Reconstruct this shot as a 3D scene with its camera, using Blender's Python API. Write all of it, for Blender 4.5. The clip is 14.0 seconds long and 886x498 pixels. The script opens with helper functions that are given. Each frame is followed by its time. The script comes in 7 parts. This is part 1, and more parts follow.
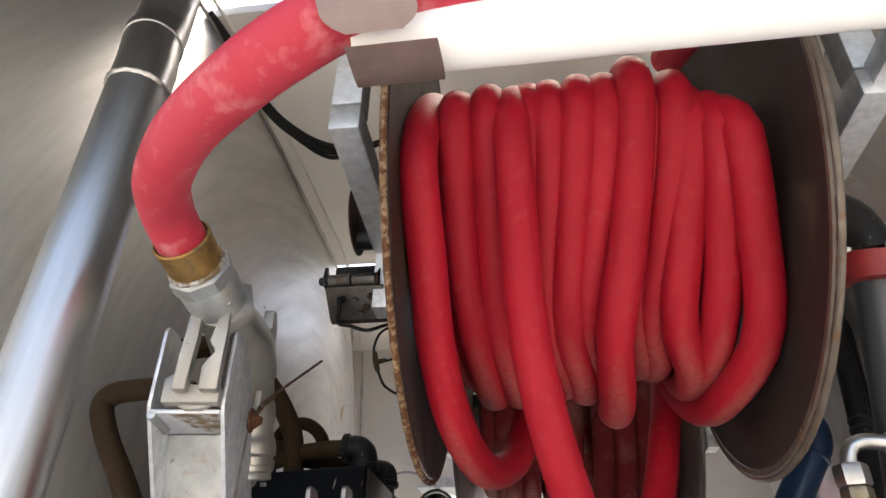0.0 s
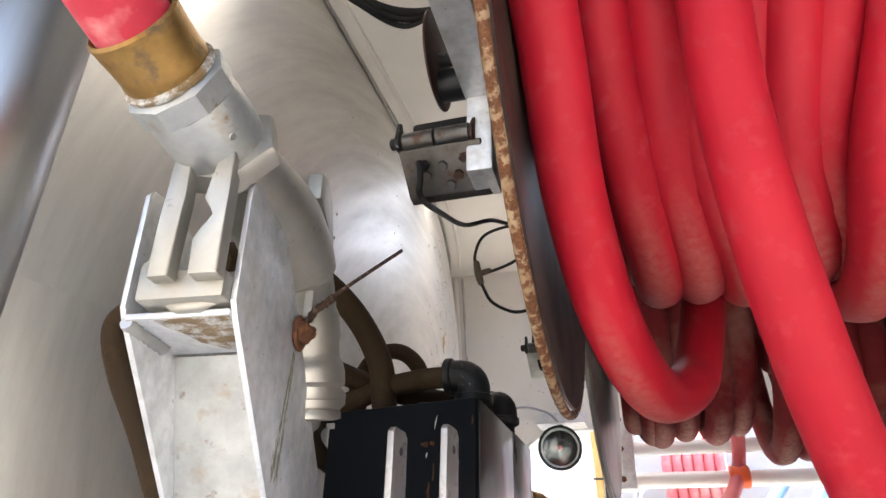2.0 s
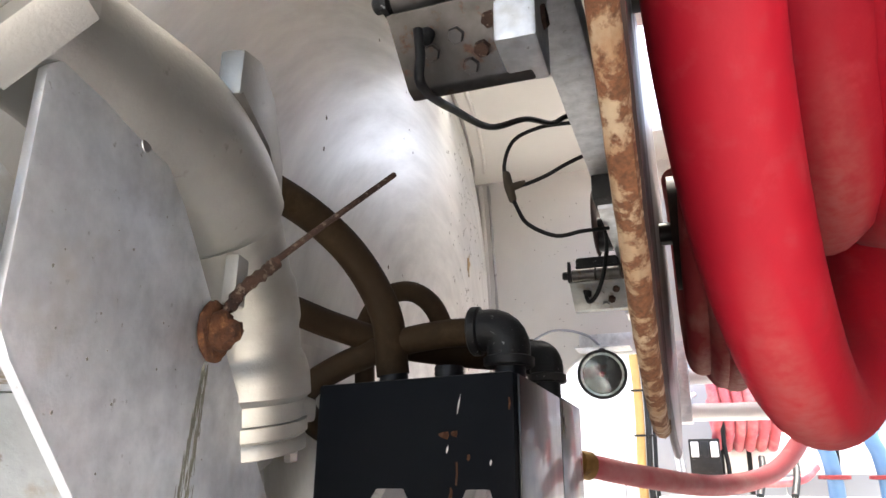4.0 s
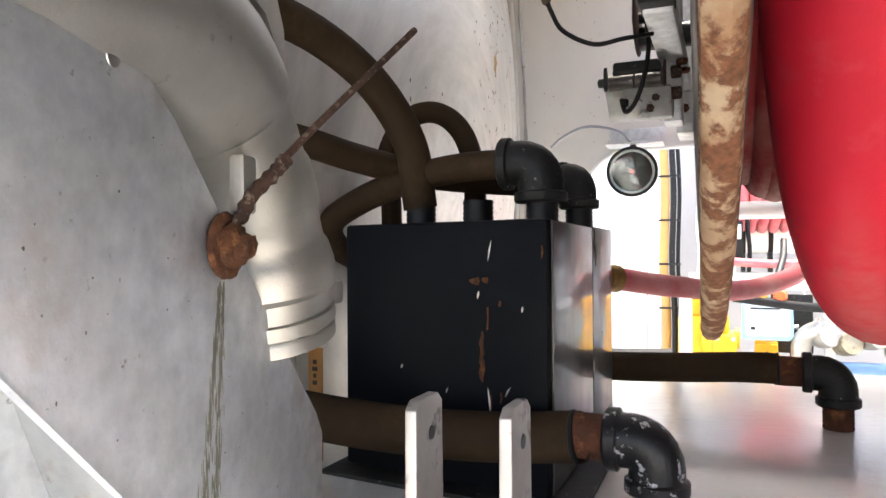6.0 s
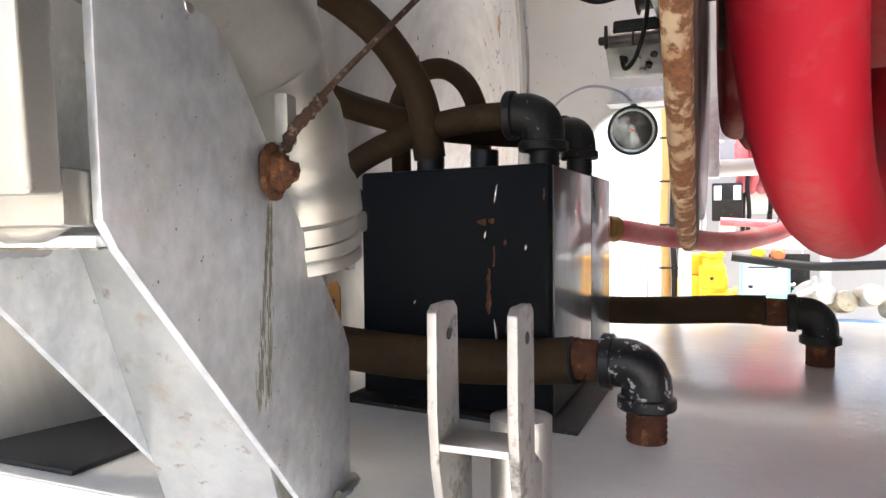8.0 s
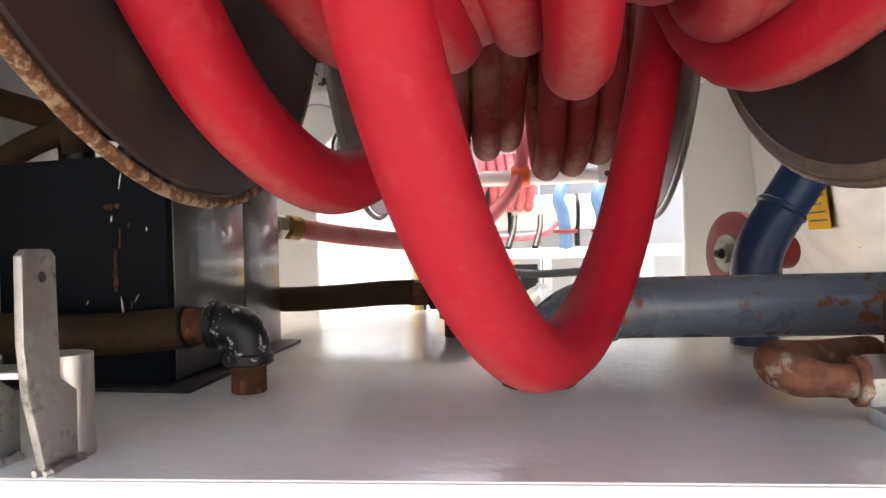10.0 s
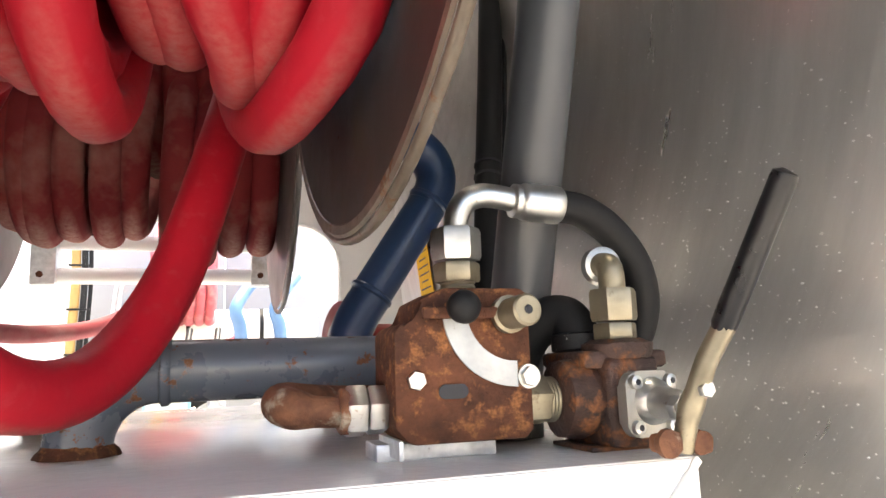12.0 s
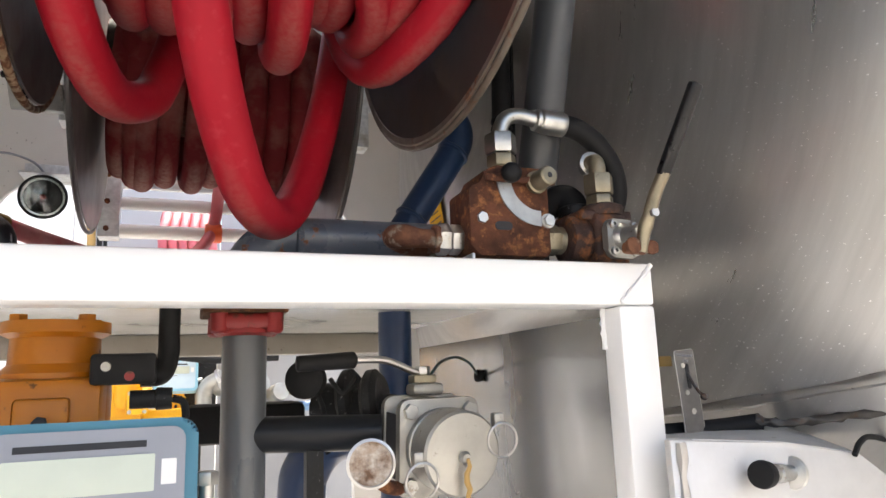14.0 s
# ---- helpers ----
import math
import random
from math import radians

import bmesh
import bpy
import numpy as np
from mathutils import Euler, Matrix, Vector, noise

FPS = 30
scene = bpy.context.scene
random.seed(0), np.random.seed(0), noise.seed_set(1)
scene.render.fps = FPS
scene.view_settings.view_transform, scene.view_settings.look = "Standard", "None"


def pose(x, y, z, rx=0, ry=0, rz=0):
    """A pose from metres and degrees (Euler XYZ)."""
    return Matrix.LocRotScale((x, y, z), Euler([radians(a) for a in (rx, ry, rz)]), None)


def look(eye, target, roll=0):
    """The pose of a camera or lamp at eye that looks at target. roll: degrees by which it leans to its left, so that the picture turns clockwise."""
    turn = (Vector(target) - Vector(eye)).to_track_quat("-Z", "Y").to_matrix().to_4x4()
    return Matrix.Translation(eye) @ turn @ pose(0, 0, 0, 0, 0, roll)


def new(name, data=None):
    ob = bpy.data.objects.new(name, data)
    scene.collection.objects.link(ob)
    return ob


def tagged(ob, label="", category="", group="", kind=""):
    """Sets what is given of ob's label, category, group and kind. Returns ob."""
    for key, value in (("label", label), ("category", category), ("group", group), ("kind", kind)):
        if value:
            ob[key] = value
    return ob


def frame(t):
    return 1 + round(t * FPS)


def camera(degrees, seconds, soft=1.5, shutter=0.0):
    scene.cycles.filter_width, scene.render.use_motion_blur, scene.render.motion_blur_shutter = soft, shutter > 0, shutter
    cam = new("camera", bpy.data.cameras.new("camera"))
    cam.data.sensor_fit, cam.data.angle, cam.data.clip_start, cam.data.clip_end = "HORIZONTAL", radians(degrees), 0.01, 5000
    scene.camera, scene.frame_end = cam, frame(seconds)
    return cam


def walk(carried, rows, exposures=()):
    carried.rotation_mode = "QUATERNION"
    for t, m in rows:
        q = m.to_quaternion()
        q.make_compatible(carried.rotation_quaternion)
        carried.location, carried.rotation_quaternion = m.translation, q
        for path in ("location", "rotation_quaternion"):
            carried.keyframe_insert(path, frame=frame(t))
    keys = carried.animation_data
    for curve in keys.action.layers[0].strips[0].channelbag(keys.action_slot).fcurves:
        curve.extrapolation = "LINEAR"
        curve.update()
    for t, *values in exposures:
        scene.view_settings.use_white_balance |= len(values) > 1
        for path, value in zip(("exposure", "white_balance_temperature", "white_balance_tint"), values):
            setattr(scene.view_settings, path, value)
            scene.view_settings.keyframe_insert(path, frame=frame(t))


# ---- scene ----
cam = camera(65.59, 14.0)
PATH = [
    (0, (0.4056, -0.1137, 1.3332), (0.1365, 1.5577, 2.3980), 1.23),
    (0.5, (0.4111, -0.0470, 1.3479), (-0.0164, 1.6028, 2.3947), 1.25),
    (1, (0.3868, 0.0376, 1.3664), (-0.1033, 1.6836, 2.3914), 1.28),
    (1.5, (0.3388, 0.1561, 1.3740), (-0.1920, 1.8111, 2.3636), 1.51),
    (2, (0.3088, 0.2484, 1.4179), (-0.2461, 1.9372, 2.3344), 1.43),
    (2.5, (0.2841, 0.3405, 1.4525), (-0.2938, 2.0533, 2.3084), 1.40),
    (2.7, (0.2791, 0.3739, 1.4694), (-0.3063, 2.0922, 2.3090), 1.31),
    (4.8, (0.2209, 0.5120, 1.5989), (-0.4922, 2.3422, 1.9756), -0.15),
    (5, (0.2212, 0.5168, 1.6046), (-0.5018, 2.3596, 1.8894), -0.23),
    (5.5, (0.2164, 0.5194, 1.6204), (-0.5284, 2.3715, 1.7424), -0.26),
    (6, (0.2205, 0.5159, 1.6378), (-0.5395, 2.3658, 1.6551), -0.37),
    (6.5, (0.2262, 0.5051, 1.6457), (-0.5469, 2.3493, 1.6085), -0.51),
    (7, (0.2286, 0.4927, 1.6409), (-0.5580, 2.3306, 1.5820), -0.66),
    (7.2, (0.2284, 0.4854, 1.6363), (-0.5641, 2.3206, 1.5722), -0.75),
    (9.3, (0.3545, 0.4199, 1.5728), (-0.1452, 2.3544, 1.4841), -1.09),
    (9.5, (0.3930, 0.4141, 1.5679), (-0.0233, 2.3687, 1.4893), -1.47),
    (10, (0.4576, 0.3980, 1.5573), (0.2599, 2.3882, 1.5453), -1.53),
    (10.5, (0.5273, 0.3964, 1.5493), (0.5542, 2.3953, 1.6090), -1.79),
    (11, (0.5691, 0.3903, 1.5433), (0.8011, 2.3728, 1.6691), -1.71),
    (11.5, (0.6074, 0.3791, 1.5351), (1.0565, 2.3153, 1.7576), -1.83),
    (12, (0.6181, 0.3600, 1.4811), (1.2363, 2.2333, 1.8101), -1.98),
    (12.5, (0.5684, 0.2975, 1.4424), (1.2266, 2.1523, 1.7980), -2.03),
    (13, (0.4882, 0.1958, 1.3970), (1.1695, 2.0360, 1.7838), -2.02),
    (13.5, (0.4183, 0.1260, 1.3337), (1.1291, 1.9559, 1.7164), -2.13),
    (14, (0.3942, 0.0878, 1.2523), (1.1053, 1.9187, 1.6289), -2.08),
]
walk(cam, [(t, look(eye, target, roll)) for t, eye, target, roll in PATH],
     [(0, 2.24, 7000, 10), (0.5, 2.78, 7000, 10), (1.0, 2.88, 7000, 10), (2.0, 2.93, 6950, 10), (2.7, 2.88, 6900, 10), (4.8, 3.12, 6800, 10), (7.2, 3.10, 6800, 10), (9.3, 2.82, 7150, 10), (10.0, 2.70, 7250, 10), (11.0, 2.65, 7450, 10),
      (12.0, 3.0, 7400, 10), (12.5, 2.93, 7300, 10), (13.0, 2.68, 7050, 10), (13.5, 2.40, 7000, 10), (14.0, 2.18, 7000, 10)])

# ---- world and light ----
world = bpy.data.worlds.new("sky_world")
scene.world = world
world.use_nodes = True
wn = world.node_tree
wn.nodes.clear()
w_out = wn.nodes.new("ShaderNodeOutputWorld")
w_bg = wn.nodes.new("ShaderNodeBackground")
w_sky = wn.nodes.new("ShaderNodeTexSky")
w_sky.sky_type = "NISHITA"
w_sky.sun_disc = False
w_sky.sun_elevation = radians(72)
w_sky.sun_rotation = radians(30)
w_sky.air_density, w_sky.dust_density, w_sky.ozone_density = 1.0, 4.0, 1.0
w_bg.inputs["Strength"].default_value = 0.15
wn.links.new(w_sky.outputs[0], w_bg.inputs[0])
wn.links.new(w_bg.outputs[0], w_out.inputs[0])

sun_data = bpy.data.lights.new("sun", "SUN")
sun_data.energy, sun_data.angle, sun_data.color = 2.6, radians(30), (1.0, 0.95, 0.86)
sun = new("sun", sun_data)
sun.matrix_world = look((1.48, 1.97, 7.66), (0.4, 0.1, 1.0))
scene.view_settings.exposure = 2.1

# ---- materials ----
MATS = {}


def surf(name, c1, c2=None, scale=12.0, rough=0.5, rough2=None, metal=0.0, bump=0.0, bump_scale=None, stretch=(1, 1, 1),
         spots=None, spot_scale=20.0, spot_level=0.62, spot_soft=0.03, spot_rough=0.85, spot_metal=0.0, dust=None, dust_scale=5.0, dust_amount=0.5,
         spec=0.5, coat=0.0, under=None, rings=None):
    """A surface: two mingled colours, a second layer of sharp-edged spots (rust, chips), a soft layer of dust, relief."""
    m = bpy.data.materials.new(name)
    m.use_nodes = True
    n, l = m.node_tree.nodes, m.node_tree.links
    bsdf = n["Principled BSDF"]
    tc = n.new("ShaderNodeTexCoord")
    mp = n.new("ShaderNodeMapping")
    mp.inputs["Scale"].default_value = stretch
    l.new(tc.outputs["Object"], mp.inputs[0])

    def noise_tex(sc, detail=6.0, rough_n=0.6):
        t = n.new("ShaderNodeTexNoise")
        t.inputs["Scale"].default_value, t.inputs["Detail"].default_value, t.inputs["Roughness"].default_value = sc, detail, rough_n
        l.new(mp.outputs[0], t.inputs["Vector"])
        return t.outputs["Fac"]

    def ramp(sock, a, b):
        r = n.new("ShaderNodeMapRange")
        r.inputs["From Min"].default_value, r.inputs["From Max"].default_value = a, b
        l.new(sock, r.inputs["Value"])
        return r.outputs[0]

    def mix(fac, a, b, colour=True):
        x = n.new("ShaderNodeMix")
        x.data_type = "RGBA" if colour else "FLOAT"
        ia, ib = (6, 7) if colour else (2, 3)
        l.new(fac, x.inputs[0])
        for i, v in ((ia, a), (ib, b)):
            if isinstance(v, bpy.types.NodeSocket):
                l.new(v, x.inputs[i])
            else:
                x.inputs[i].default_value = (*v, 1) if colour else v
        return x.outputs[2 if colour else 0]

    def ring_noise(k_out, k_round):
        """Noise drawn out along circles about the x axis through rings = (y, z), as polishing leaves it."""
        sep = n.new("ShaderNodeSeparateXYZ")
        l.new(tc.outputs["Object"], sep.inputs[0])

        def math_node(op, a, b):
            x = n.new("ShaderNodeMath")
            x.operation = op
            for i, v in enumerate((a, b)):
                if isinstance(v, bpy.types.NodeSocket):
                    l.new(v, x.inputs[i])
                else:
                    x.inputs[i].default_value = v
            return x.outputs[0]
        dy, dz = math_node("SUBTRACT", sep.outputs["Y"], rings[0]), math_node("SUBTRACT", sep.outputs["Z"], rings[1])
        far = math_node("SQRT", math_node("ADD", math_node("MULTIPLY", dy, dy), math_node("MULTIPLY", dz, dz)), 0.0)
        comb = n.new("ShaderNodeCombineXYZ")
        l.new(math_node("MULTIPLY", far, k_out), comb.inputs[0])
        l.new(math_node("MULTIPLY", math_node("ARCTAN2", dz, dy), k_round), comb.inputs[1])
        t = n.new("ShaderNodeTexNoise")
        t.inputs["Scale"].default_value, t.inputs["Detail"].default_value, t.inputs["Roughness"].default_value = 1.0, 7.0, 0.65
        l.new(comb.outputs[0], t.inputs["Vector"])
        return t.outputs["Fac"]

    c2 = c2 or tuple(v * 0.8 for v in c1)
    base = ring_noise(22.0, 2.2) if rings else noise_tex(scale)
    fac = ramp(base, 0.32, 0.68)
    col = mix(fac, c1, c2)
    rgh = mix(fac, rough, rough if rough2 is None else rough2, False)
    met = None
    if dust:
        d = ramp(noise_tex(dust_scale, 4), 0.62 - 0.3 * dust_amount, 0.75)
        col = mix(d, col, dust)
        rgh = mix(d, rgh, min(1.0, rough + 0.25), False)
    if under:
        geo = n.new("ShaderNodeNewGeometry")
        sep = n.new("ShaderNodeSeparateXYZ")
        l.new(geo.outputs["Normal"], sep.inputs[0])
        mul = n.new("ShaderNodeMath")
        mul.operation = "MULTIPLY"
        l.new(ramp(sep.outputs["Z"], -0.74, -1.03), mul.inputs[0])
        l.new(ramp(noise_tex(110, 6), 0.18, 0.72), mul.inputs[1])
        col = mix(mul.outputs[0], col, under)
    if spots:
        sf = ramp(noise_tex(spot_scale, 8, 0.65), spot_level - spot_soft, spot_level + spot_soft)
        speck = mix(ramp(noise_tex(spot_scale * 6), 0.35, 0.65), spots, tuple(v * 0.55 for v in spots))
        col = mix(sf, col, speck)
        rgh = mix(sf, rgh, spot_rough, False)
        met = mix(sf, metal, spot_metal, False)
    l.new(col, bsdf.inputs["Base Color"])
    l.new(rgh, bsdf.inputs["Roughness"])
    if met is not None:
        l.new(met, bsdf.inputs["Metallic"])
    else:
        bsdf.inputs["Metallic"].default_value = metal
    bsdf.inputs["Coat Weight"].default_value = coat
    bsdf.inputs["Specular IOR Level"].default_value = spec
    if bump:
        b = n.new("ShaderNodeBump")
        b.inputs["Strength"].default_value, b.inputs["Distance"].default_value = bump, 0.002
        l.new(noise_tex(bump_scale or scale * 6), b.inputs["Height"])
        l.new(b.outputs[0], bsdf.inputs["Normal"])
    MATS[name] = m
    return m


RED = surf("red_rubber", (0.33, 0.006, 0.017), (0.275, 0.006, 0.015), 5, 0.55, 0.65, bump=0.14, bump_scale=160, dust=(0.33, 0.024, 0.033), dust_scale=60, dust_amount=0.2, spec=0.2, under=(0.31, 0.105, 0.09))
RED_PALE = surf("pale_red_rubber", (0.50, 0.10, 0.12), (0.44, 0.08, 0.10), 9, 0.5, 0.6, bump=0.1, bump_scale=140, dust=(0.56, 0.30, 0.29), dust_scale=9, dust_amount=0.5)
PLATE_GREY = surf("worn_grey_plate", (0.20, 0.195, 0.19), (0.14, 0.137, 0.133), 30, 0.35, 0.5, metal=0.6, bump=0.06, bump_scale=120, spots=(0.40, 0.39, 0.37), spot_scale=70, spot_level=0.68, spot_rough=0.4)
ALU_MATT = surf("matt_aluminium", (0.66, 0.655, 0.64), (0.56, 0.555, 0.54), 9, 0.45, 0.6, metal=0.4, bump=0.06, bump_scale=90, spots=(0.30, 0.27, 0.22), spot_scale=60, spot_level=0.70, spot_soft=0.04)
ALU = surf("bare_aluminium", (0.52, 0.51, 0.49), (0.42, 0.41, 0.40), 12, 0.36, 0.50, metal=1.0, bump=0.10, bump_scale=90, spots=(0.20, 0.185, 0.16), spot_scale=60, spot_level=0.68, spot_soft=0.05)
ALU_BRUSHED = surf("brushed_aluminium", (0.50, 0.50, 0.495), (0.38, 0.38, 0.38), 5, 0.30, 0.42, metal=1.0, bump=0.05, bump_scale=60, stretch=(7, 7, 0.5))
HEAD = surf("dull_tank_aluminium", (0.56, 0.555, 0.54), (0.45, 0.445, 0.435), 1.6, 0.27, 0.38, metal=0.85, bump=0.02, bump_scale=60, spots=(0.95, 0.94, 0.90), spot_scale=150, spot_level=0.675, spot_soft=0.02, spot_rough=0.5, rings=(1.7, 2.0))
HEAD_LIGHT = surf("streaked_tank_aluminium", (0.74, 0.73, 0.69), (0.58, 0.57, 0.54), 4, 0.41, 0.54, metal=0.85, bump=0.02, bump_scale=30, rings=(1.75, 1.75))
PANEL = surf("painted_panel", (0.68, 0.665, 0.63), (0.60, 0.585, 0.555), 2.2, 0.45, 0.55, bump=0.03, bump_scale=50, spots=(0.20, 0.16, 0.10), spot_scale=48, spot_level=0.725, spot_soft=0.015)
# paler copy of the red: scuffs, plus the nozzle hose's sunlit highlight as colour
RED_WORN_SUNLIT = surf("worn_sunlit_red_rubber", (0.41, 0.035, 0.060), (0.34, 0.015, 0.032), 6, 0.6, 0.7, bump=0.22, bump_scale=120, dust=(0.50, 0.17, 0.18), dust_scale=26, dust_amount=0.3, spec=0.35)
ALU_SHEET = surf("bright_aluminium_sheet", (0.37, 0.365, 0.355), (0.29, 0.285, 0.278), 3, 0.20, 0.30, metal=1.0, bump=0.03, bump_scale=40, stretch=(3, 3, 1), spots=(0.26, 0.24, 0.21), spot_scale=40, spot_level=0.72, spot_soft=0.04)
BLACK_GLOSS = surf("glossy_worn_black_enamel", (0.034, 0.037, 0.035), (0.022, 0.024, 0.023), 6, 0.26, 0.40, bump=0.04, bump_scale=30, stretch=(3, 3, 1), spots=(0.24, 0.24, 0.21), spot_scale=34, spot_level=0.70, spot_soft=0.05, spot_rough=0.45, coat=0.4)
RUST_PALE = surf("plating_gone_to_rust", (0.20, 0.085, 0.042), (0.075, 0.032, 0.020), 40, 0.7, 0.9, bump=0.6, bump_scale=260, spots=(0.34, 0.29, 0.22), spot_scale=30, spot_level=0.60, spot_soft=0.05, spot_rough=0.5, spec=0.3)
RUST_DEEP = surf("oily_dark_rust", (0.058, 0.026, 0.018), (0.022, 0.013, 0.011), 24, 0.42, 0.75, bump=0.9, bump_scale=200, spots=(0.22, 0.085, 0.033), spot_scale=40, spot_level=0.57, spot_soft=0.06, spec=0.35)
DRIP = surf("thin_grey_dirt", (0.20, 0.195, 0.16), (0.13, 0.125, 0.10), 60, 0.7, spec=0.2)
ROOF_SHADE = surf("dark_shading_roof", (0.085, 0.085, 0.085), (0.060, 0.060, 0.062), 3, 0.6, 0.75, bump=0.1, bump_scale=60)
FAR_SHEET = surf("dull_grey_truck_sheet", (0.34, 0.345, 0.35), (0.28, 0.285, 0.29), 1.5, 0.45, 0.6, bump=0.03, bump_scale=30)
SPROCKET = surf("rust_brown_disc", (0.060, 0.026, 0.018), (0.030, 0.016, 0.013), 18, 0.5, 0.7, bump=0.3, bump_scale=120, spots=(0.13, 0.055, 0.03), spot_scale=60, spot_level=0.62, spec=0.3)
OLD_STEEL = surf("old_dark_steel", (0.11, 0.105, 0.10), (0.062, 0.057, 0.052), 30, 0.34, 0.52, metal=0.85, bump=0.15, bump_scale=120, spots=(0.09, 0.045, 0.027), spot_scale=70, spot_level=0.60, spot_soft=0.05)
JOINT_BROWN = surf("brown_moulded_rubber", (0.075, 0.060, 0.042), (0.055, 0.043, 0.03), 40, 0.6, spec=0.2)
BEAM_TAN = surf("dull_tan_paint", (0.30, 0.265, 0.22), (0.24, 0.21, 0.17), 5, 0.4, 0.55, bump=0.05, bump_scale=60, spots=(0.14, 0.09, 0.05), spot_scale=30, spot_level=0.66)
WAX = surf("brown_grease_stain", (0.17, 0.11, 0.045), (0.10, 0.062, 0.025), 40, 0.5, 0.7, bump=0.3, bump_scale=200, spots=(0.46, 0.47, 0.47), spot_scale=70, spot_level=0.52, spot_soft=0.06, spot_rough=0.5)
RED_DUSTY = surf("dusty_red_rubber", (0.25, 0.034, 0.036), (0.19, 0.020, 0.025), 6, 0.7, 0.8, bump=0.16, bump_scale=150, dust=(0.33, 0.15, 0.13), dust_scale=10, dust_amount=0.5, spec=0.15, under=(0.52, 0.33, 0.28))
GRIME = surf("dark_grime", (0.11, 0.09, 0.06), (0.06, 0.048, 0.032), 60, 0.8, spec=0.2)
REFLECTOR = surf("lamp_reflector", (0.74, 0.73, 0.71), (0.66, 0.65, 0.63), 14, 0.12, 0.2, metal=0.0, spec=1.0)
MAT_RUBBER = surf("textured_black_mat", (0.020, 0.020, 0.022), (0.034, 0.034, 0.036), 90, 0.7, 0.8, bump=0.8, bump_scale=260, spec=0.2)
DULL_ZINC = surf("dull_dirty_zinc", (0.40, 0.42, 0.425), (0.29, 0.305, 0.31), 22, 0.42, 0.58, metal=0.8, bump=0.25, bump_scale=110, dust=(0.30, 0.25, 0.17), dust_scale=30, dust_amount=0.25, spots=(0.20, 0.13, 0.06), spot_scale=55, spot_level=0.66, spot_soft=0.05)
TAB = surf("blackened_aluminium", (0.42, 0.412, 0.395), (0.33, 0.322, 0.31), 16, 0.40, 0.55, metal=0.9, bump=0.2, bump_scale=110, spots=(0.12, 0.11, 0.09), spot_scale=42, spot_level=0.59, spot_soft=0.05)
CAST = surf("cast_aluminium", (0.42, 0.41, 0.375), (0.32, 0.31, 0.28), 9, 0.42, 0.55, metal=0.85, bump=0.14, bump_scale=420, spots=(0.20, 0.18, 0.15), spot_scale=60, spot_level=0.70, spot_soft=0.06)
GALV = surf("galvanised_plate", (0.68, 0.70, 0.72), (0.50, 0.52, 0.545), 60, 0.38, 0.55, metal=0.75, bump=0.12, bump_scale=160, dust=(0.42, 0.40, 0.36), dust_scale=12, dust_amount=0.15, spots=(0.30, 0.29, 0.27), spot_scale=140, spot_level=0.69, spot_soft=0.05)
WHITE = surf("white_paint", (0.78, 0.78, 0.77), (0.72, 0.72, 0.70), 3, 0.32, 0.42, bump=0.03, bump_scale=60)
SHELF = surf("worn_shelf_paint", (0.66, 0.65, 0.62), (0.59, 0.58, 0.55), 6, 0.11, 0.20, bump=0.5, bump_scale=44, spec=0.8)
RUST = surf("rust", (0.120, 0.046, 0.025), (0.040, 0.019, 0.014), 26, 0.85, 0.95, bump=1.0, bump_scale=220, spots=(0.27, 0.115, 0.046), spot_scale=62, spot_level=0.585, spot_soft=0.06, spec=0.2)
RUST_ORANGE = surf("orange_rust", (0.115, 0.047, 0.021), (0.042, 0.019, 0.012), 90, 0.9, bump=1.0, bump_scale=300, spots=(0.19, 0.085, 0.036), spot_scale=130, spot_level=0.60, spot_soft=0.05, spec=0.2)
RUST_DARK = surf("dark_rust", (0.060, 0.032, 0.022), (0.028, 0.016, 0.012), 90, 0.85, bump=0.9, bump_scale=300, spots=(0.17, 0.13, 0.10), spot_scale=200, spot_level=0.58, spec=0.2)
RIM = surf("chipped_rim_paint", (0.24, 0.18, 0.115), (0.17, 0.095, 0.046), 70, 0.5, 0.7, bump=0.4, bump_scale=300, spots=(0.110, 0.043, 0.017), spot_scale=85, spot_level=0.49, spot_soft=0.04, spec=0.3)
DISC = surf("brown_disc_paint", (0.020, 0.0145, 0.013), (0.032, 0.023, 0.020), 6, 0.42, 0.6, bump=0.08, bump_scale=70, dust=(0.062, 0.045, 0.033), dust_scale=13, dust_amount=0.3, spots=(0.11, 0.05, 0.028), spot_scale=60, spot_level=0.71, spec=0.17)
RIM_GREY = surf("worn_grey_rim", (0.155, 0.128, 0.10), (0.10, 0.078, 0.058), 24, 0.40, 0.55, metal=0.4, bump=0.2, bump_scale=120, spots=(0.17, 0.067, 0.025), spot_scale=40, spot_level=0.62, spot_soft=0.04)
DISC_GREY = surf("worn_steel_disc", (0.20, 0.19, 0.185), (0.14, 0.13, 0.125), 5, 0.35, 0.5, metal=0.5, bump=0.06, bump_scale=60)
BLACK = surf("black_enamel", (0.008, 0.009, 0.011), (0.012, 0.013, 0.015), 4, 0.32, 0.44, bump=0.05, bump_scale=50, spec=0.25)
BLACK_BOX = surf("scratched_black_enamel", (0.004, 0.005, 0.007), (0.007, 0.008, 0.010), 4, 0.40, 0.5, bump=0.05, bump_scale=50, spots=(0.20, 0.09, 0.05), spot_scale=22, spot_level=0.755, spot_soft=0.01, spec=0.05)
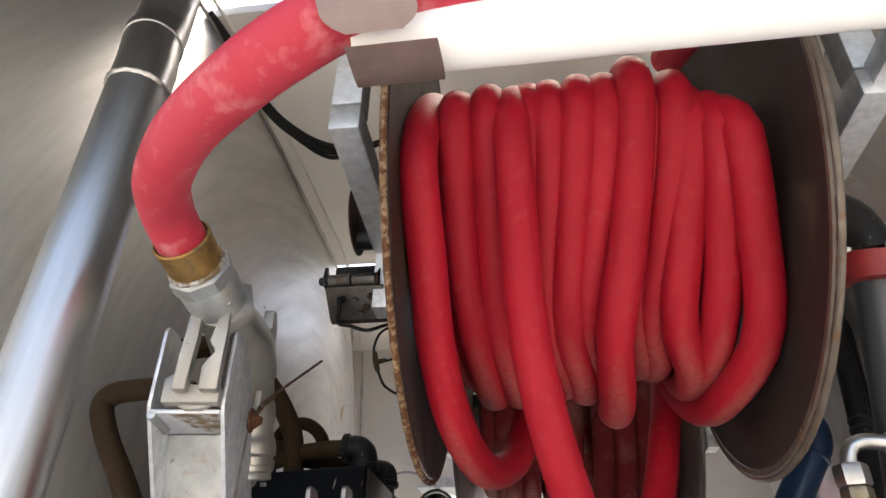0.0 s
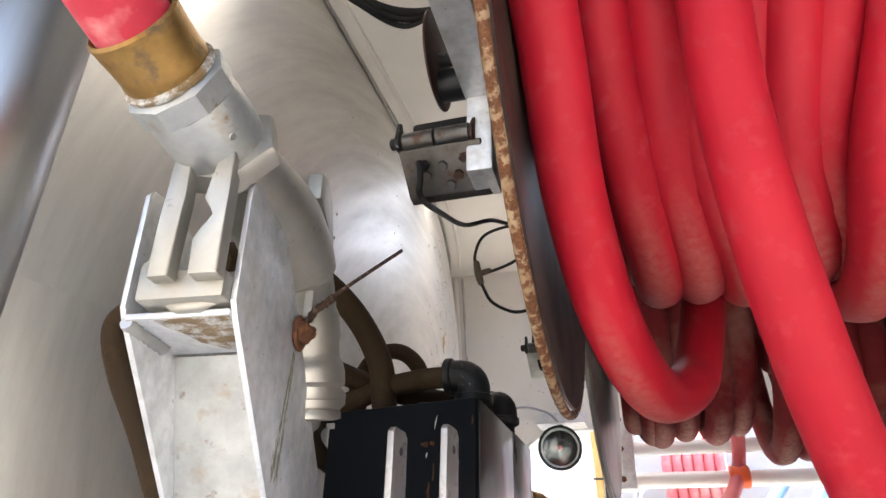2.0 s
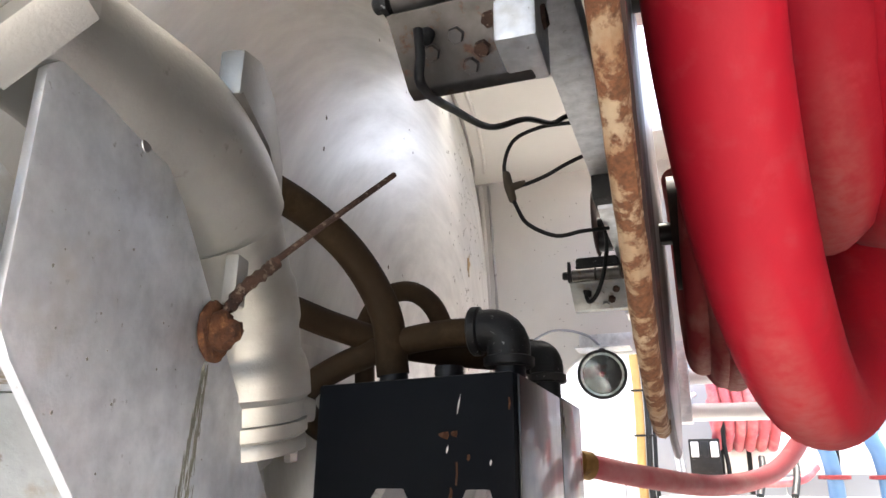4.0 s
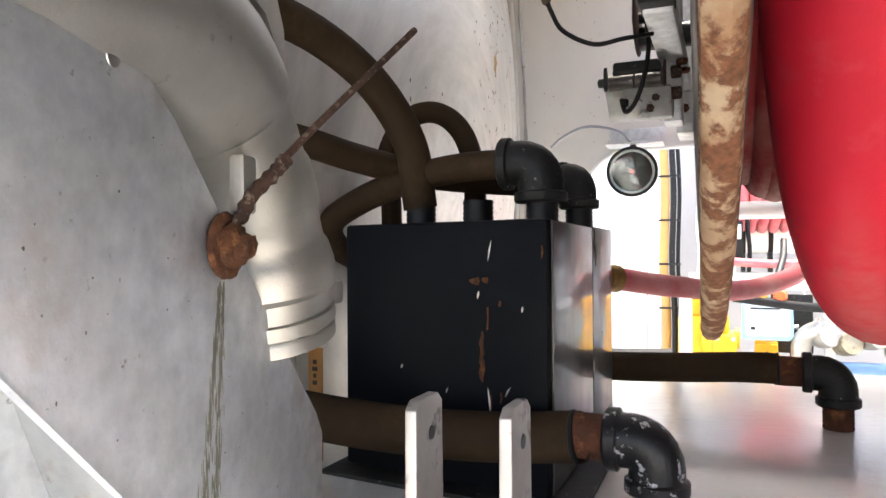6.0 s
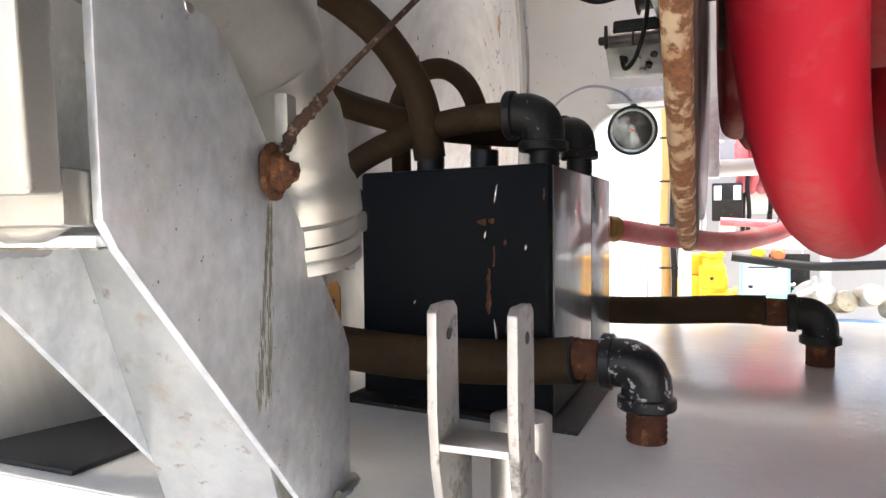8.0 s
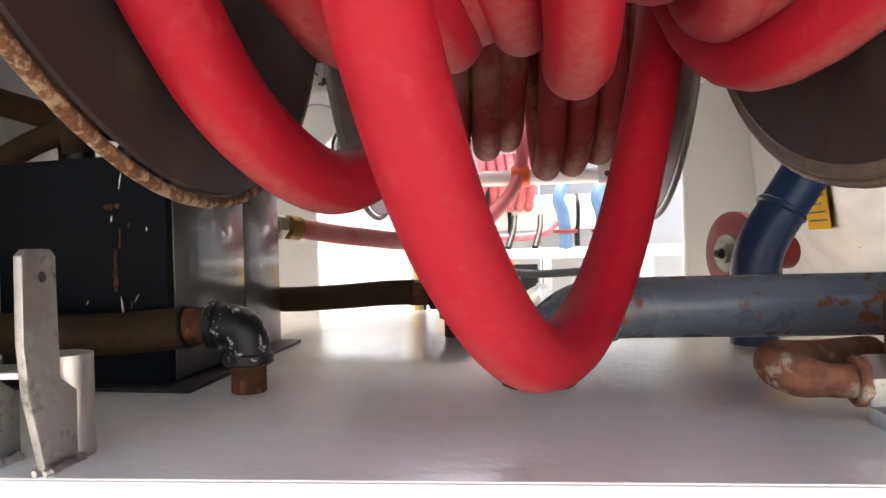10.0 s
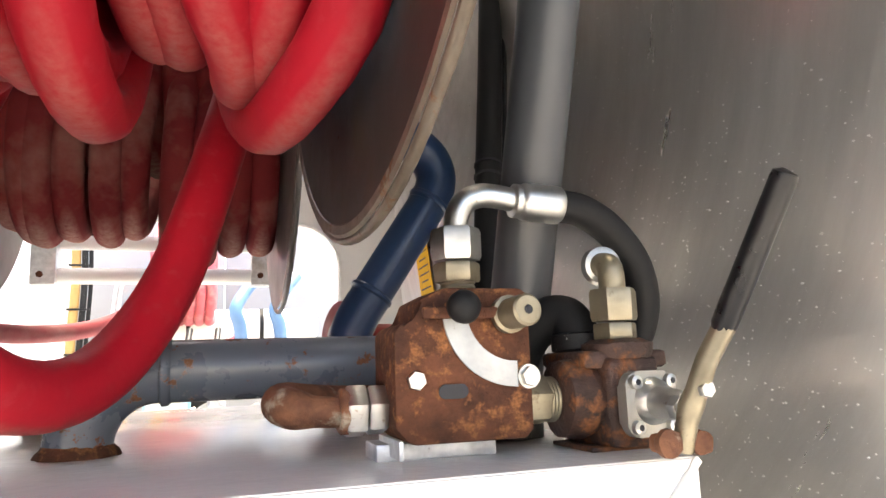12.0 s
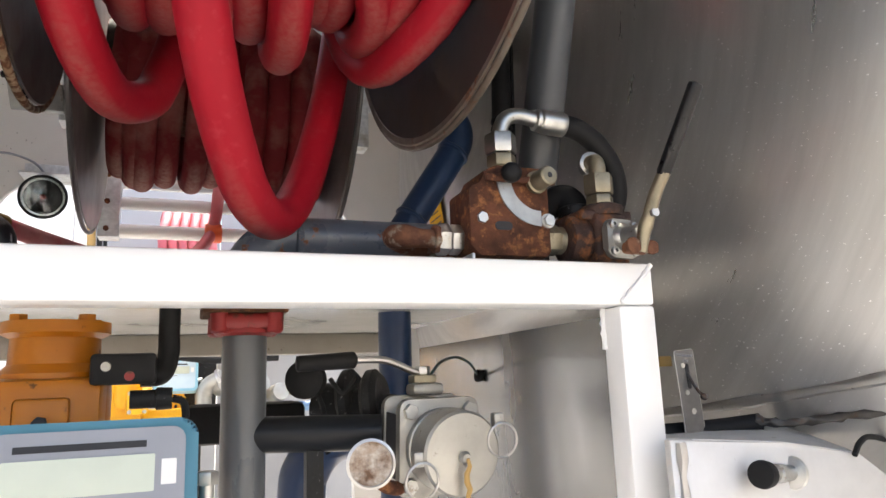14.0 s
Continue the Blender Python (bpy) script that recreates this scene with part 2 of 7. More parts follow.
BLACK_CHIP = surf("chipped_black_fitting", (0.007, 0.007, 0.008), (0.012, 0.012, 0.013), 14, 0.26, 0.38, bump=0.4, bump_scale=180, spots=(0.55, 0.55, 0.57), spot_scale=100, spot_level=0.605, spot_soft=0.012, spot_rough=0.5, spec=0.3)
BLACK_FIT = surf("dusty_black_fitting", (0.010, 0.010, 0.0105), (0.018, 0.018, 0.018), 14, 0.42, 0.55, bump=0.4, bump_scale=180, spots=(0.34, 0.34, 0.34), spot_scale=170, spot_level=0.655, spot_soft=0.015, spec=0.22)
GRIP = surf("glossy_black_grip", (0.006, 0.006, 0.007), (0.010, 0.010, 0.011), 40, 0.25, 0.38, bump=0.05, bump_scale=150, spec=0.3)
BLACK_RUBBER = surf("black_rubber", (0.009, 0.009, 0.010), (0.015, 0.015, 0.015), 20, 0.5, 0.65, bump=0.1, bump_scale=200, spec=0.15)
BROWN_RUBBER = surf("brown_rubber", (0.026, 0.016, 0.009), (0.038, 0.025, 0.014), 10, 0.65, 0.8, bump=0.12, bump_scale=150, spots=(0.062, 0.040, 0.022), spot_scale=14, spot_level=0.60, spot_soft=0.1, spec=0.1)
GREY = surf("grey_pipe_paint", (0.115, 0.133, 0.158), (0.092, 0.107, 0.128), 8, 0.22, 0.36, bump=0.10, bump_scale=80, spots=(0.20, 0.072, 0.026), spot_scale=30, spot_level=0.59, spot_soft=0.015)
GREY_SCRATCHED = surf("scratched_grey_paint", (0.105, 0.112, 0.118), (0.085, 0.090, 0.095), 7, 0.24, 0.38, bump=0.08, bump_scale=80, stretch=(1, 1, 0.35), spots=(0.03, 0.022, 0.02), spot_scale=75, spot_level=0.70, spot_soft=0.01)
GREY_CLEAN = surf("grey_riser_paint", (0.060, 0.064, 0.070), (0.048, 0.052, 0.058), 6, 0.28, 0.42, bump=0.06, bump_scale=80, spots=(0.02, 0.018, 0.018), spot_scale=26, spot_level=0.72, spot_soft=0.01)
BLUE = surf("dark_blue_paint", (0.014, 0.040, 0.105), (0.010, 0.029, 0.080), 8, 0.3, 0.42, bump=0.08, bump_scale=60)
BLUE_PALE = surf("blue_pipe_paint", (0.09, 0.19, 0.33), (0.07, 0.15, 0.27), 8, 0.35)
RED_PAINT = surf("red_flange_paint", (0.27, 0.016, 0.016), (0.18, 0.012, 0.012), 20, 0.45, 0.6, bump=0.25, bump_scale=90, spots=(0.12, 0.05, 0.03), spot_scale=30, spot_level=0.62)
PINK = surf("faded_red_wheel", (0.50, 0.15, 0.17), (0.42, 0.11, 0.13), 14, 0.5, 0.6)
ORANGE = surf("orange_meter_paint", (0.42, 0.145, 0.008), (0.33, 0.105, 0.006), 8, 0.35, 0.45, bump=0.12, bump_scale=90, spots=(0.14, 0.06, 0.02), spot_scale=40, spot_level=0.68, spec=0.35)
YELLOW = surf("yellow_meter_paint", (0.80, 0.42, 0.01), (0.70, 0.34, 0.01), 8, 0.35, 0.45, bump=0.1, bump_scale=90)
YELLOW_LABEL = surf("yellow_label", (0.80, 0.44, 0.006), (0.74, 0.40, 0.006), 20, 0.6, spec=0.1)
TEAL = surf("blue_register_plastic", (0.055, 0.19, 0.26), (0.048, 0.165, 0.23), 8, 0.4, 0.5)
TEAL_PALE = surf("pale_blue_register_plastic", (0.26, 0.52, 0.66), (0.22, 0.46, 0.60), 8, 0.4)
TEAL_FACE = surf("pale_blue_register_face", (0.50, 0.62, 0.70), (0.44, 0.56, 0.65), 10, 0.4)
FACE = surf("grey_register_face", (0.25, 0.265, 0.30), (0.22, 0.235, 0.265), 10, 0.35)
LCD = surf("lcd_glass", (0.55, 0.60, 0.50), (0.48, 0.53, 0.44), 6, 0.08)
INK = surf("dark_ink", (0.026, 0.027, 0.031), (0.021, 0.022, 0.026), 20, 0.55, spec=0.3)
AMBER = surf("amber_plastic", (0.36, 0.16, 0.025), (0.27, 0.11, 0.018), 30, 0.4, 0.5)
BRASS = surf("brass", (0.36, 0.22, 0.075), (0.20, 0.115, 0.04), 26, 0.42, 0.6, metal=0.9, bump=0.25, bump_scale=120, spots=(0.11, 0.07, 0.03), spot_scale=36, spot_level=0.60, spot_soft=0.06)
ZINC = surf("zinc_plating", (0.56, 0.56, 0.54), (0.42, 0.42, 0.40), 24, 0.30, 0.46, metal=1.0, bump=0.12, bump_scale=120, spots=(0.26, 0.16, 0.08), spot_scale=50, spot_level=0.66, spot_soft=0.05)
ZINC_GOLD = surf("yellow_zinc_plating", (0.33, 0.29, 0.21), (0.24, 0.21, 0.15), 24, 0.42, 0.58, metal=0.9, bump=0.15, bump_scale=120, spots=(0.14, 0.10, 0.06), spot_scale=40, spot_level=0.66, spot_soft=0.05)
STEEL = surf("plain_steel", (0.56, 0.55, 0.53), (0.44, 0.43, 0.42), 10, 0.28, 0.4, metal=1.0)
STRAP = surf("worn_brown_strap", (0.22, 0.15, 0.135), (0.15, 0.10, 0.09), 14, 0.75, 0.85, bump=0.3, bump_scale=150, dust=(0.42, 0.32, 0.29), dust_scale=9, dust_amount=0.4)
ORANGE_TAPE = surf("orange_tape", (0.75, 0.12, 0.03), (0.65, 0.09, 0.02), 10, 0.5)
LEATHER = surf("frayed_grey_pad", (0.42, 0.33, 0.30), (0.34, 0.26, 0.24), 16, 0.85, bump=0.4, bump_scale=160)
CONCRETE = surf("yard_concrete", (0.48, 0.46, 0.43), (0.40, 0.385, 0.36), 0.6, 0.85, bump=0.1, bump_scale=20)
BOUNCE_WALL = surf("pale_bounce_wall", (0.58, 0.56, 0.53), (0.50, 0.485, 0.46), 1.2, 0.85, bump=0.15, bump_scale=20)
TAN = surf("tan_conduit", (0.42, 0.26, 0.08), (0.34, 0.20, 0.06), 10, 0.5)


def glass(name):
    m = bpy.data.materials.new(name)
    m.use_nodes = True
    n, l = m.node_tree.nodes, m.node_tree.links
    clear, shine, mix = n.new("ShaderNodeBsdfTransparent"), n.new("ShaderNodeBsdfGlossy"), n.new("ShaderNodeMixShader")
    clear.inputs["Color"].default_value = (0.95, 0.97, 0.97, 1)
    shine.inputs["Roughness"].default_value = 0.04
    mix.inputs["Fac"].default_value = 0.06
    l.new(clear.outputs[0], mix.inputs[1])
    l.new(shine.outputs[0], mix.inputs[2])
    l.new(mix.outputs[0], n["Material Output"].inputs["Surface"])
    return m


GLASS = glass("clear_glass")

# ---- building kit ----


def curve_points(ctrl, n=8):
    """Catmull-Rom points through the control points."""
    c = [Vector(p) for p in ctrl]
    c = [2 * c[0] - c[1], *c, 2 * c[-1] - c[-2]]
    out = []
    for i in range(1, len(c) - 2):
        a, b, d, e = c[i - 1:i + 3]
        for k in range(n):
            u = k / n
            out.append(0.5 * (2 * b + (d - a) * u + (2 * a - 5 * b + 4 * d - e) * u * u + (3 * b - a - 3 * d + e) * u ** 3))
    out.append(c[-2])
    return out


def tube(bm, pts, r, seg=16, caps=True):
    """A round tube through the points; r is one radius or one for each point."""
    pts = [Vector(p) for p in pts]
    rs = r if isinstance(r, (list, tuple)) else [r] * len(pts)
    rings, side = [], None
    for i, p in enumerate(pts):
        t = (pts[min(i + 1, len(pts) - 1)] - pts[max(i - 1, 0)]).normalized()
        if side is None:
            side = t.orthogonal().normalized()
        side = (side - t * side.dot(t)).normalized()
        up = t.cross(side)
        rings.append([bm.verts.new(p + rs[i] * (math.cos(2 * math.pi * k / seg) * side + math.sin(2 * math.pi * k / seg) * up)) for k in range(seg)])
    for a, b in zip(rings, rings[1:]):
        for k in range(seg):
            bm.faces.new((a[k], a[(k + 1) % seg], b[(k + 1) % seg], b[k]))
    if caps:
        bm.faces.new(rings[0][::-1])
        bm.faces.new(rings[-1])
    return bm


def rod(bm, a, b, r, seg=16):
    return tube(bm, (a, b), r, seg)


def lathe(bm, profile, at, axis, seg=24):
    """Turn (along, radius) pairs round the axis through at."""
    at, axis = Vector(at), Vector(axis).normalized()
    s = axis.orthogonal().normalized()
    u = axis.cross(s)
    rings = [[bm.verts.new(at + axis * h + r * (math.cos(2 * math.pi * k / seg) * s + math.sin(2 * math.pi * k / seg) * u)) for k in range(seg)] for h, r in profile]
    for a, b in zip(rings, rings[1:]):
        for k in range(seg):
            bm.faces.new((a[k], a[(k + 1) % seg], b[(k + 1) % seg], b[k]))
    bm.faces.new(rings[0][::-1])
    bm.faces.new(rings[-1])
    return bm


def box(bm, lo, hi, bevel=0.0, turn=None):
    """A box between two corners, with rounded edges; turn: a matrix about its middle."""
    lo, hi = Vector(lo), Vector(hi)
    mid, size = (lo + hi) / 2, hi - lo
    m = Matrix.Translation(mid) @ (turn if turn else Matrix()) @ Matrix.Diagonal((*size, 1))
    vs = bmesh.ops.create_cube(bm, size=1.0, matrix=m)["verts"]
    if bevel:
        es = {e for v in vs for e in v.link_edges}
        bmesh.ops.bevel(bm, geom=list(es), offset=bevel, segments=2, affect="EDGES", profile=0.5)
    return bm


def plate(bm, outline, origin, e1, e2, thick, bevel=0.0):
    """A plate: an outline in the plane of e1 and e2 through origin, thick along their normal."""
    origin, e1, e2 = Vector(origin), Vector(e1), Vector(e2)
    n = e1.cross(e2).normalized()
    a = [bm.verts.new(origin + e1 * x + e2 * y) for x, y in outline]
    b = [bm.verts.new(origin + e1 * x + e2 * y + n * thick) for x, y in outline]
    k = len(a)
    f1, f2 = bm.faces.new(a[::-1]), bm.faces.new(b)
    for i in range(k):
        bm.faces.new((a[i], a[(i + 1) % k], b[(i + 1) % k], b[i]))
    if bevel:
        es = {e for v in (*a, *b) for e in v.link_edges}
        bmesh.ops.bevel(bm, geom=list(es), offset=bevel, segments=2, affect="EDGES", profile=0.5)
    return bm


def rounded(w, h, r, n=5):
    """A rounded rectangle's outline about its middle."""
    out = []
    for cx, cy, a0 in ((w / 2 - r, h / 2 - r, 0), (-w / 2 + r, h / 2 - r, 90), (-w / 2 + r, -h / 2 + r, 180), (w / 2 - r, -h / 2 + r, 270)):
        for k in range(n + 1):
            a = radians(a0 + 90 * k / n)
            out.append((cx + r * math.cos(a), cy + r * math.sin(a)))
    return out


def nm():
    return bmesh.new()


def mesh_of(name, bm, material, angle=38):
    bmesh.ops.recalc_face_normals(bm, faces=bm.faces[:])
    me = bpy.data.meshes.new(name)
    bm.to_mesh(me)
    bm.free()
    me.polygons.foreach_set("use_smooth", [True] * len(me.polygons))
    me.set_sharp_from_angle(angle=radians(angle))
    me.materials.append(material)
    return me


def thing(name, base, label, category, group="", kind=""):
    """An Empty at a thing's base, to hold its parts."""
    ob = new(name)
    ob.empty_display_size = 0.05
    ob.location = base
    return tagged(ob, label, category, group, kind)


def origin_of(ob):
    m = Matrix()
    while ob:
        m = ob.matrix_parent_inverse @ ob.matrix_basis @ m if ob.parent else ob.matrix_basis @ m
        ob = ob.parent
    return m


def part(name, bm, material, parent, label="", angle=38):
    """Link a bmesh, in world metres, as one mesh object under a thing or a part."""
    ob = new(name, mesh_of(name, bm, material, angle))
    ob.parent = parent
    ob.matrix_parent_inverse = origin_of(parent).inverted()
    return tagged(ob, label)


def solid(name, bm, material, label, category, group="", kind="", angle=38):
    """A thing that is one mesh."""
    return tagged(new(name, mesh_of(name, bm, material, angle)), label, category, group, kind)


def hexa(bm, at, axis, r, h, seg=6):
    """A hexagon nut or bolt head with a chamfer."""
    return lathe(bm, [(0, r * 0.93), (h * 0.12, r), (h * 0.88, r), (h, r * 0.93)], at, axis, seg)


def rough(bm, amount, seed=1):
    """Shake the points of a mesh, for cast, welded and rusted things."""
    rng = random.Random(seed)
    for v in bm.verts:
        v.co += Vector((rng.uniform(-1, 1), rng.uniform(-1, 1), rng.uniform(-1, 1))) * amount
    return bm


def writing(text, size, at, rx, rz, material, parent, name="lettering"):
    cu = bpy.data.curves.new(name, "FONT")
    cu.body, cu.size, cu.extrude = text, size, 0.0003
    cu.align_x = "CENTER"
    cu.materials.append(material)
    ob = new(name, cu)
    ob.parent = parent
    ob.matrix_parent_inverse = origin_of(parent).inverted()
    ob.matrix_basis = pose(*at, rx, 0, rz)
    return ob


# ---- large structure ----
solid("ground", plate(nm(), [(-300, -300), (300, -300), (300, 300), (-300, 300)], (0, 0, -0.2), (1, 0, 0), (0, 1, 0), 0.2), CONCRETE, "pale concrete yard under the truck", "ground", kind="structure")


def head_x(y, z):
    return 0.177 * ((y - 1.7) ** 2 + (z - 2.0) ** 2)


def tank_head(name, x0, sign, label, material):
    """A dished tank end, bulging into the bay."""
    bm = nm()
    ny, nz = 40, 30
    def sheet(off):
        return [[bm.verts.new((x0 + sign * (head_x(2.6 * i / ny, 0.7 + 2.5 * j / nz) + off), 2.6 * i / ny, 0.7 + 2.5 * j / nz)) for j in range(nz + 1)] for i in range(ny + 1)]
    a, b = sheet(0.0), sheet(0.03)
    for g in (a, b):
        for i in range(ny):
            for j in range(nz):
                bm.faces.new((g[i][j], g[i + 1][j], g[i + 1][j + 1], g[i][j + 1]))
    for i in range(ny):
        bm.faces.new((a[i][0], a[i + 1][0], b[i + 1][0], b[i][0]))
        bm.faces.new((a[i][nz], a[i + 1][nz], b[i + 1][nz], b[i][nz]))
    for j in range(nz):
        bm.faces.new((a[0][j], a[0][j + 1], b[0][j + 1], b[0][j]))
        bm.faces.new((a[ny][j], a[ny][j + 1], b[ny][j + 1], b[ny][j]))
    return solid(name, bm, material, label, "wall", kind="structure")


wall_left = tank_head("wall_left", -0.24, -1, "pale aluminium dished tank end with faint streaks", HEAD_LIGHT)
wall_right = tank_head("wall_right", 1.05, 1, "dull grey aluminium dished tank end, speckled", HEAD)

bm = nm()
pts = []
for i in range(40):
    y = 1.25 - 1.1 * i / 39
    d = max(0.0, 1.15 - y)
    z = 1.181 + 0.09 * d + 0.14 * d * d
    pts.append((1.05 + head_x(y, z) - 0.001, y, z))
tube(bm, pts, [0.0085 + 0.0012 * math.sin(7.1 * i) for i in range(40)], 8)
part("weld_seam", rough(bm, 0.0012, 6), ALU, wall_right, "rough curved weld bead")

rng = random.Random(23)
bm = nm()
for k in range(900):
    y, z = (rng.gauss(1.02, 0.16), rng.uniform(1.2, 1.75)) if k % 3 else (rng.uniform(0.25, 1.35), rng.uniform(0.95, 2.1))
    r = rng.uniform(0.0004, 0.0012)
    plate(bm, [(r * math.cos(a) * rng.uniform(0.8, 1.8), r * math.sin(a)) for a in (0.2, 1.3, 2.4, 3.5, 4.6, 5.5)], (1.05 + head_x(y, z) - 0.0008, y, z), (0.354 * (y - 1.7), 1, 0), (0.354 * (z - 2.0), 0, 1), 0.0004)
tagged(part("speck", bm, WHITE, wall_right, "fine pale specks"), kind="stuff")

# far side panel with its round-cornered opening
bm = nm()
X0, X1, ZT, RC = -0.175, 0.995, 1.945, 0.14
arc = [(X0, 0.72)]
for k in range(9):
    a = radians(180 - 90 * k / 8)
    arc.append((X0 + RC + RC * math.cos(a), ZT - RC + RC * math.sin(a)))
for k in range(9):
    a = radians(90 - 90 * k / 8)
    arc.append((X1 - RC + RC * math.cos(a), ZT - RC + RC * math.sin(a)))
arc.append((X1, 0.72))
outline = [(-0.62, 0.72), *arc, (1.6, 0.72), (1.6, 2.63), (-0.62, 2.63)]
plate(bm, outline, (0, 2.62, 0), (1, 0, 0), (0, 0, 1), 0.02)
wall_back = solid("wall_back", bm, PANEL, "light painted panel with a round-cornered opening, spattered", "wall", kind="structure")
bm = nm()
rim_pts = [(x, 2.602, z) for x, z in arc]
tube(bm, rim_pts, 0.006, 8)
part("trim", bm, WHITE, wall_back, "white edge trim")
SEAM = [(-0.352 - 0.07 * (z - 1.9) ** 2, z) for z in [0.75 + 0.045 * k for k in range(41)]]
bm = nm()
tube(bm, [(x, 2.598, z) for x, z in SEAM], [0.0045 + 0.0012 * math.sin(2.3 * k) for k in range(41)], 8)
part("weld_seam", rough(bm, 0.0012, 12), ALU, wall_back, "pale rough weld seam")
bm = nm()
tube(bm, [(x - 0.03, 2.601, z) for x, z in SEAM], 0.010, 12)
part("bead", bm, PANEL, wall_back, "pressed bead beside the seam")


def on_wall(y, z, off):
    return Vector((-0.24 - head_x(y, z) + off, y, z))


rng = random.Random(11)
bm = nm()
for k in range(190):
    if k < 150:
        y, z = rng.gauss(2.02, 0.10), rng.uniform(1.72, 2.42)
    else:
        y, z = rng.uniform(1.3, 2.5), rng.uniform(1.55, 2.5)
    r = rng.uniform(0.0006, 0.0020)
    out = [(r * math.cos(a), r * math.sin(a) * rng.uniform(1.0, 3.2)) for a in (0.2, 1.2, 2.1, 3.2, 4.3, 5.3)]
    plate(bm, out, on_wall(y, z, 0.0006), (0.35 * (1.7 - y), 1, 0), (0.35 * (2.0 - z), 0, 1), 0.0004)
tagged(part("spatter", bm, GRIME, wall_left, "dark spatter drips"), kind="stuff")
bm = nm()
plate(bm, [(-0.016, -0.02), (-0.004, -0.012), (0.006, -0.03), (0.010, -0.004), (0.024, 0.010), (0.012, 0.014), (0.016, 0.034), (0.002, 0.018), (-0.012, 0.014), (-0.006, 0.002)], on_wall(1.99, 2.066, 0.0006), (0.35 * -0.29, 1, 0), (0.35 * -0.066, 0, 1), 0.0004)
part("rust_mark", bm, TAN, wall_left, "tan rust mark")
bm = nm()
for k in range(120):
    x, z = rng.uniform(-0.34, 0.35), rng.uniform(1.96, 2.5) if k % 3 else rng.uniform(1.5, 2.3)
    if z < 1.97 and x > -0.185:
        continue
    r = rng.uniform(0.0005, 0.0016)
    plate(bm, [(r * math.cos(a), r * math.sin(a) * rng.uniform(0.8, 2.0)) for a in (0.2, 1.2, 2.1, 3.2, 4.3, 5.3)], (x, 2.5996, z), (1, 0, 0), (0, 0, 1), 0.0003)
tagged(part("spatter", bm, GRIME, wall_back, "small dark specks"), kind="stuff")
ROOF = curve_points([(0, 2.62, 2.56), (0, 2.2, 2.565), (0, 1.9, 2.575), (0, 1.75, 2.585), (0, 1.6, 2.60), (0, 1.4, 2.665), (0, 1.25, 2.75), (0, 1.1, 2.86), (0, 0.85, 2.93), (0, 0.5, 2.80), (0, 0.2, 2.58), (0, -0.12, 2.26)], 4)
bm = nm()
def roof_strip(bm, y0, y1, x0, x1):
    pts = [p for p in ROOF if y0 <= p.y <= y1]
    plate(bm, [(p.y, p.z) for p in pts] + [(p.y, p.z + 0.03) for p in pts[::-1]], (x0, 0, 0), (0, 1, 0), (0, 0, 1), x1 - x0)


# roof edge out of view, coloured dark to dim reflections in the left tank end
roof_strip(bm, -1.0, 1.02, -1.1, 2.0)
solid("ceiling_front", bm, ROOF_SHADE, "unseen roof edge, made dark to dim the light on the tank end", "ceiling", kind="structure")
bm = nm()
# strips leave an unseen gap, added over the far reel to light the back
roof_strip(bm, 1.0, 1.92, -1.1, 2.0)
roof_strip(bm, 1.90, 3.0, -1.1, 0.06)
roof_strip(bm, 1.90, 3.0, 0.56, 2.0)
roof_strip(bm, 2.36, 3.0, 0.06, 0.56)
solid("ceiling", bm, PANEL, "pale painted sheet roof, with an unseen gap added over the far reel for light", "ceiling", kind="structure")
ROOF_EDGE = [Vector((-0.24 - head_x(p.y, p.z), p.y, p.z)) for p in ROOF if 0.95 < p.y < 2.6]
bm = nm()
tube(bm, [p + Vector((0.006, 0, -0.004)) for p in ROOF_EDGE], [0.005 + 0.0012 * math.sin(2.3 * k) for k in range(len(ROOF_EDGE))], 8)
part("weld_seam", rough(bm, 0.0012, 15), ALU, wall_left, "pale rough weld seam along the roof")
bm = nm()
tube(bm, [p + Vector((0.045, 0, -0.001)) for p in ROOF_EDGE], 0.006, 10)
part("bead", bm, PANEL, wall_left, "pressed bead beside the roof seam")

# unseen wall added behind the camera; its pale face bounces light into the bay
solid("wall_front", box(nm(), (-9, -3.4, 0.0), (9, -3.2, 2.4), 0.01), BOUNCE_WALL, "plain pale wall added unseen behind the viewer to bounce light in", "wall", kind="structure")

# ---- shelf frame ----
S = 1.40
shelf = thing("equipment_shelf", (0.3, 0.85, S), "white-painted metal shelf on a square tube frame", "shelf")
part("shelf_top", box(nm(), (-0.46, 0.853, S - 0.006), (0.993, 2.06, S), 0.002), SHELF, shelf, "worn grey-white sheet top")
bm = nm()
box(bm, (-0.46, 0.85, S - 0.058), (0.995, 0.91, S - 0.0005), 0.006)
part("front_beam", bm, WHITE, shelf, "glossy white square tube")
part("leg", box(nm(), (0.937, 0.8505, 0.72), (0.9945, 0.893, S - 0.058), 0.005), WHITE, shelf)
bm = nm()
tube(bm, [(0.9365, 0.889, 1.342 - 0.007 * k) for k in range(9)], [0.0042 + 0.0010 * math.sin(2.7 * k) for k in range(9)], 8)
part("corner_weld", rough(bm, 0.0008, 34), WHITE, shelf, "painted-over weld run inside the corner")
part("rear_beam", box(nm(), (-0.46, 2.0, S - 0.062), (0.995, 2.05, S - 0.006), 0.004), BEAM_TAN, shelf, "dull tan painted rear beam")
bm = nm()
tube(bm, curve_points([(0.94, 0.8495, 1.345), (0.958, 0.8485, 1.362), (0.976, 0.8485, 1.38), (0.992, 0.8495, 1.398)], 4), [0.0034 + 0.0008 * math.sin(2.3 * k) for k in range(13)], 8)
part("mitre_weld", rough(bm, 0.0007, 33), WHITE, shelf, "painted-over lumpy weld")
bm = nm()
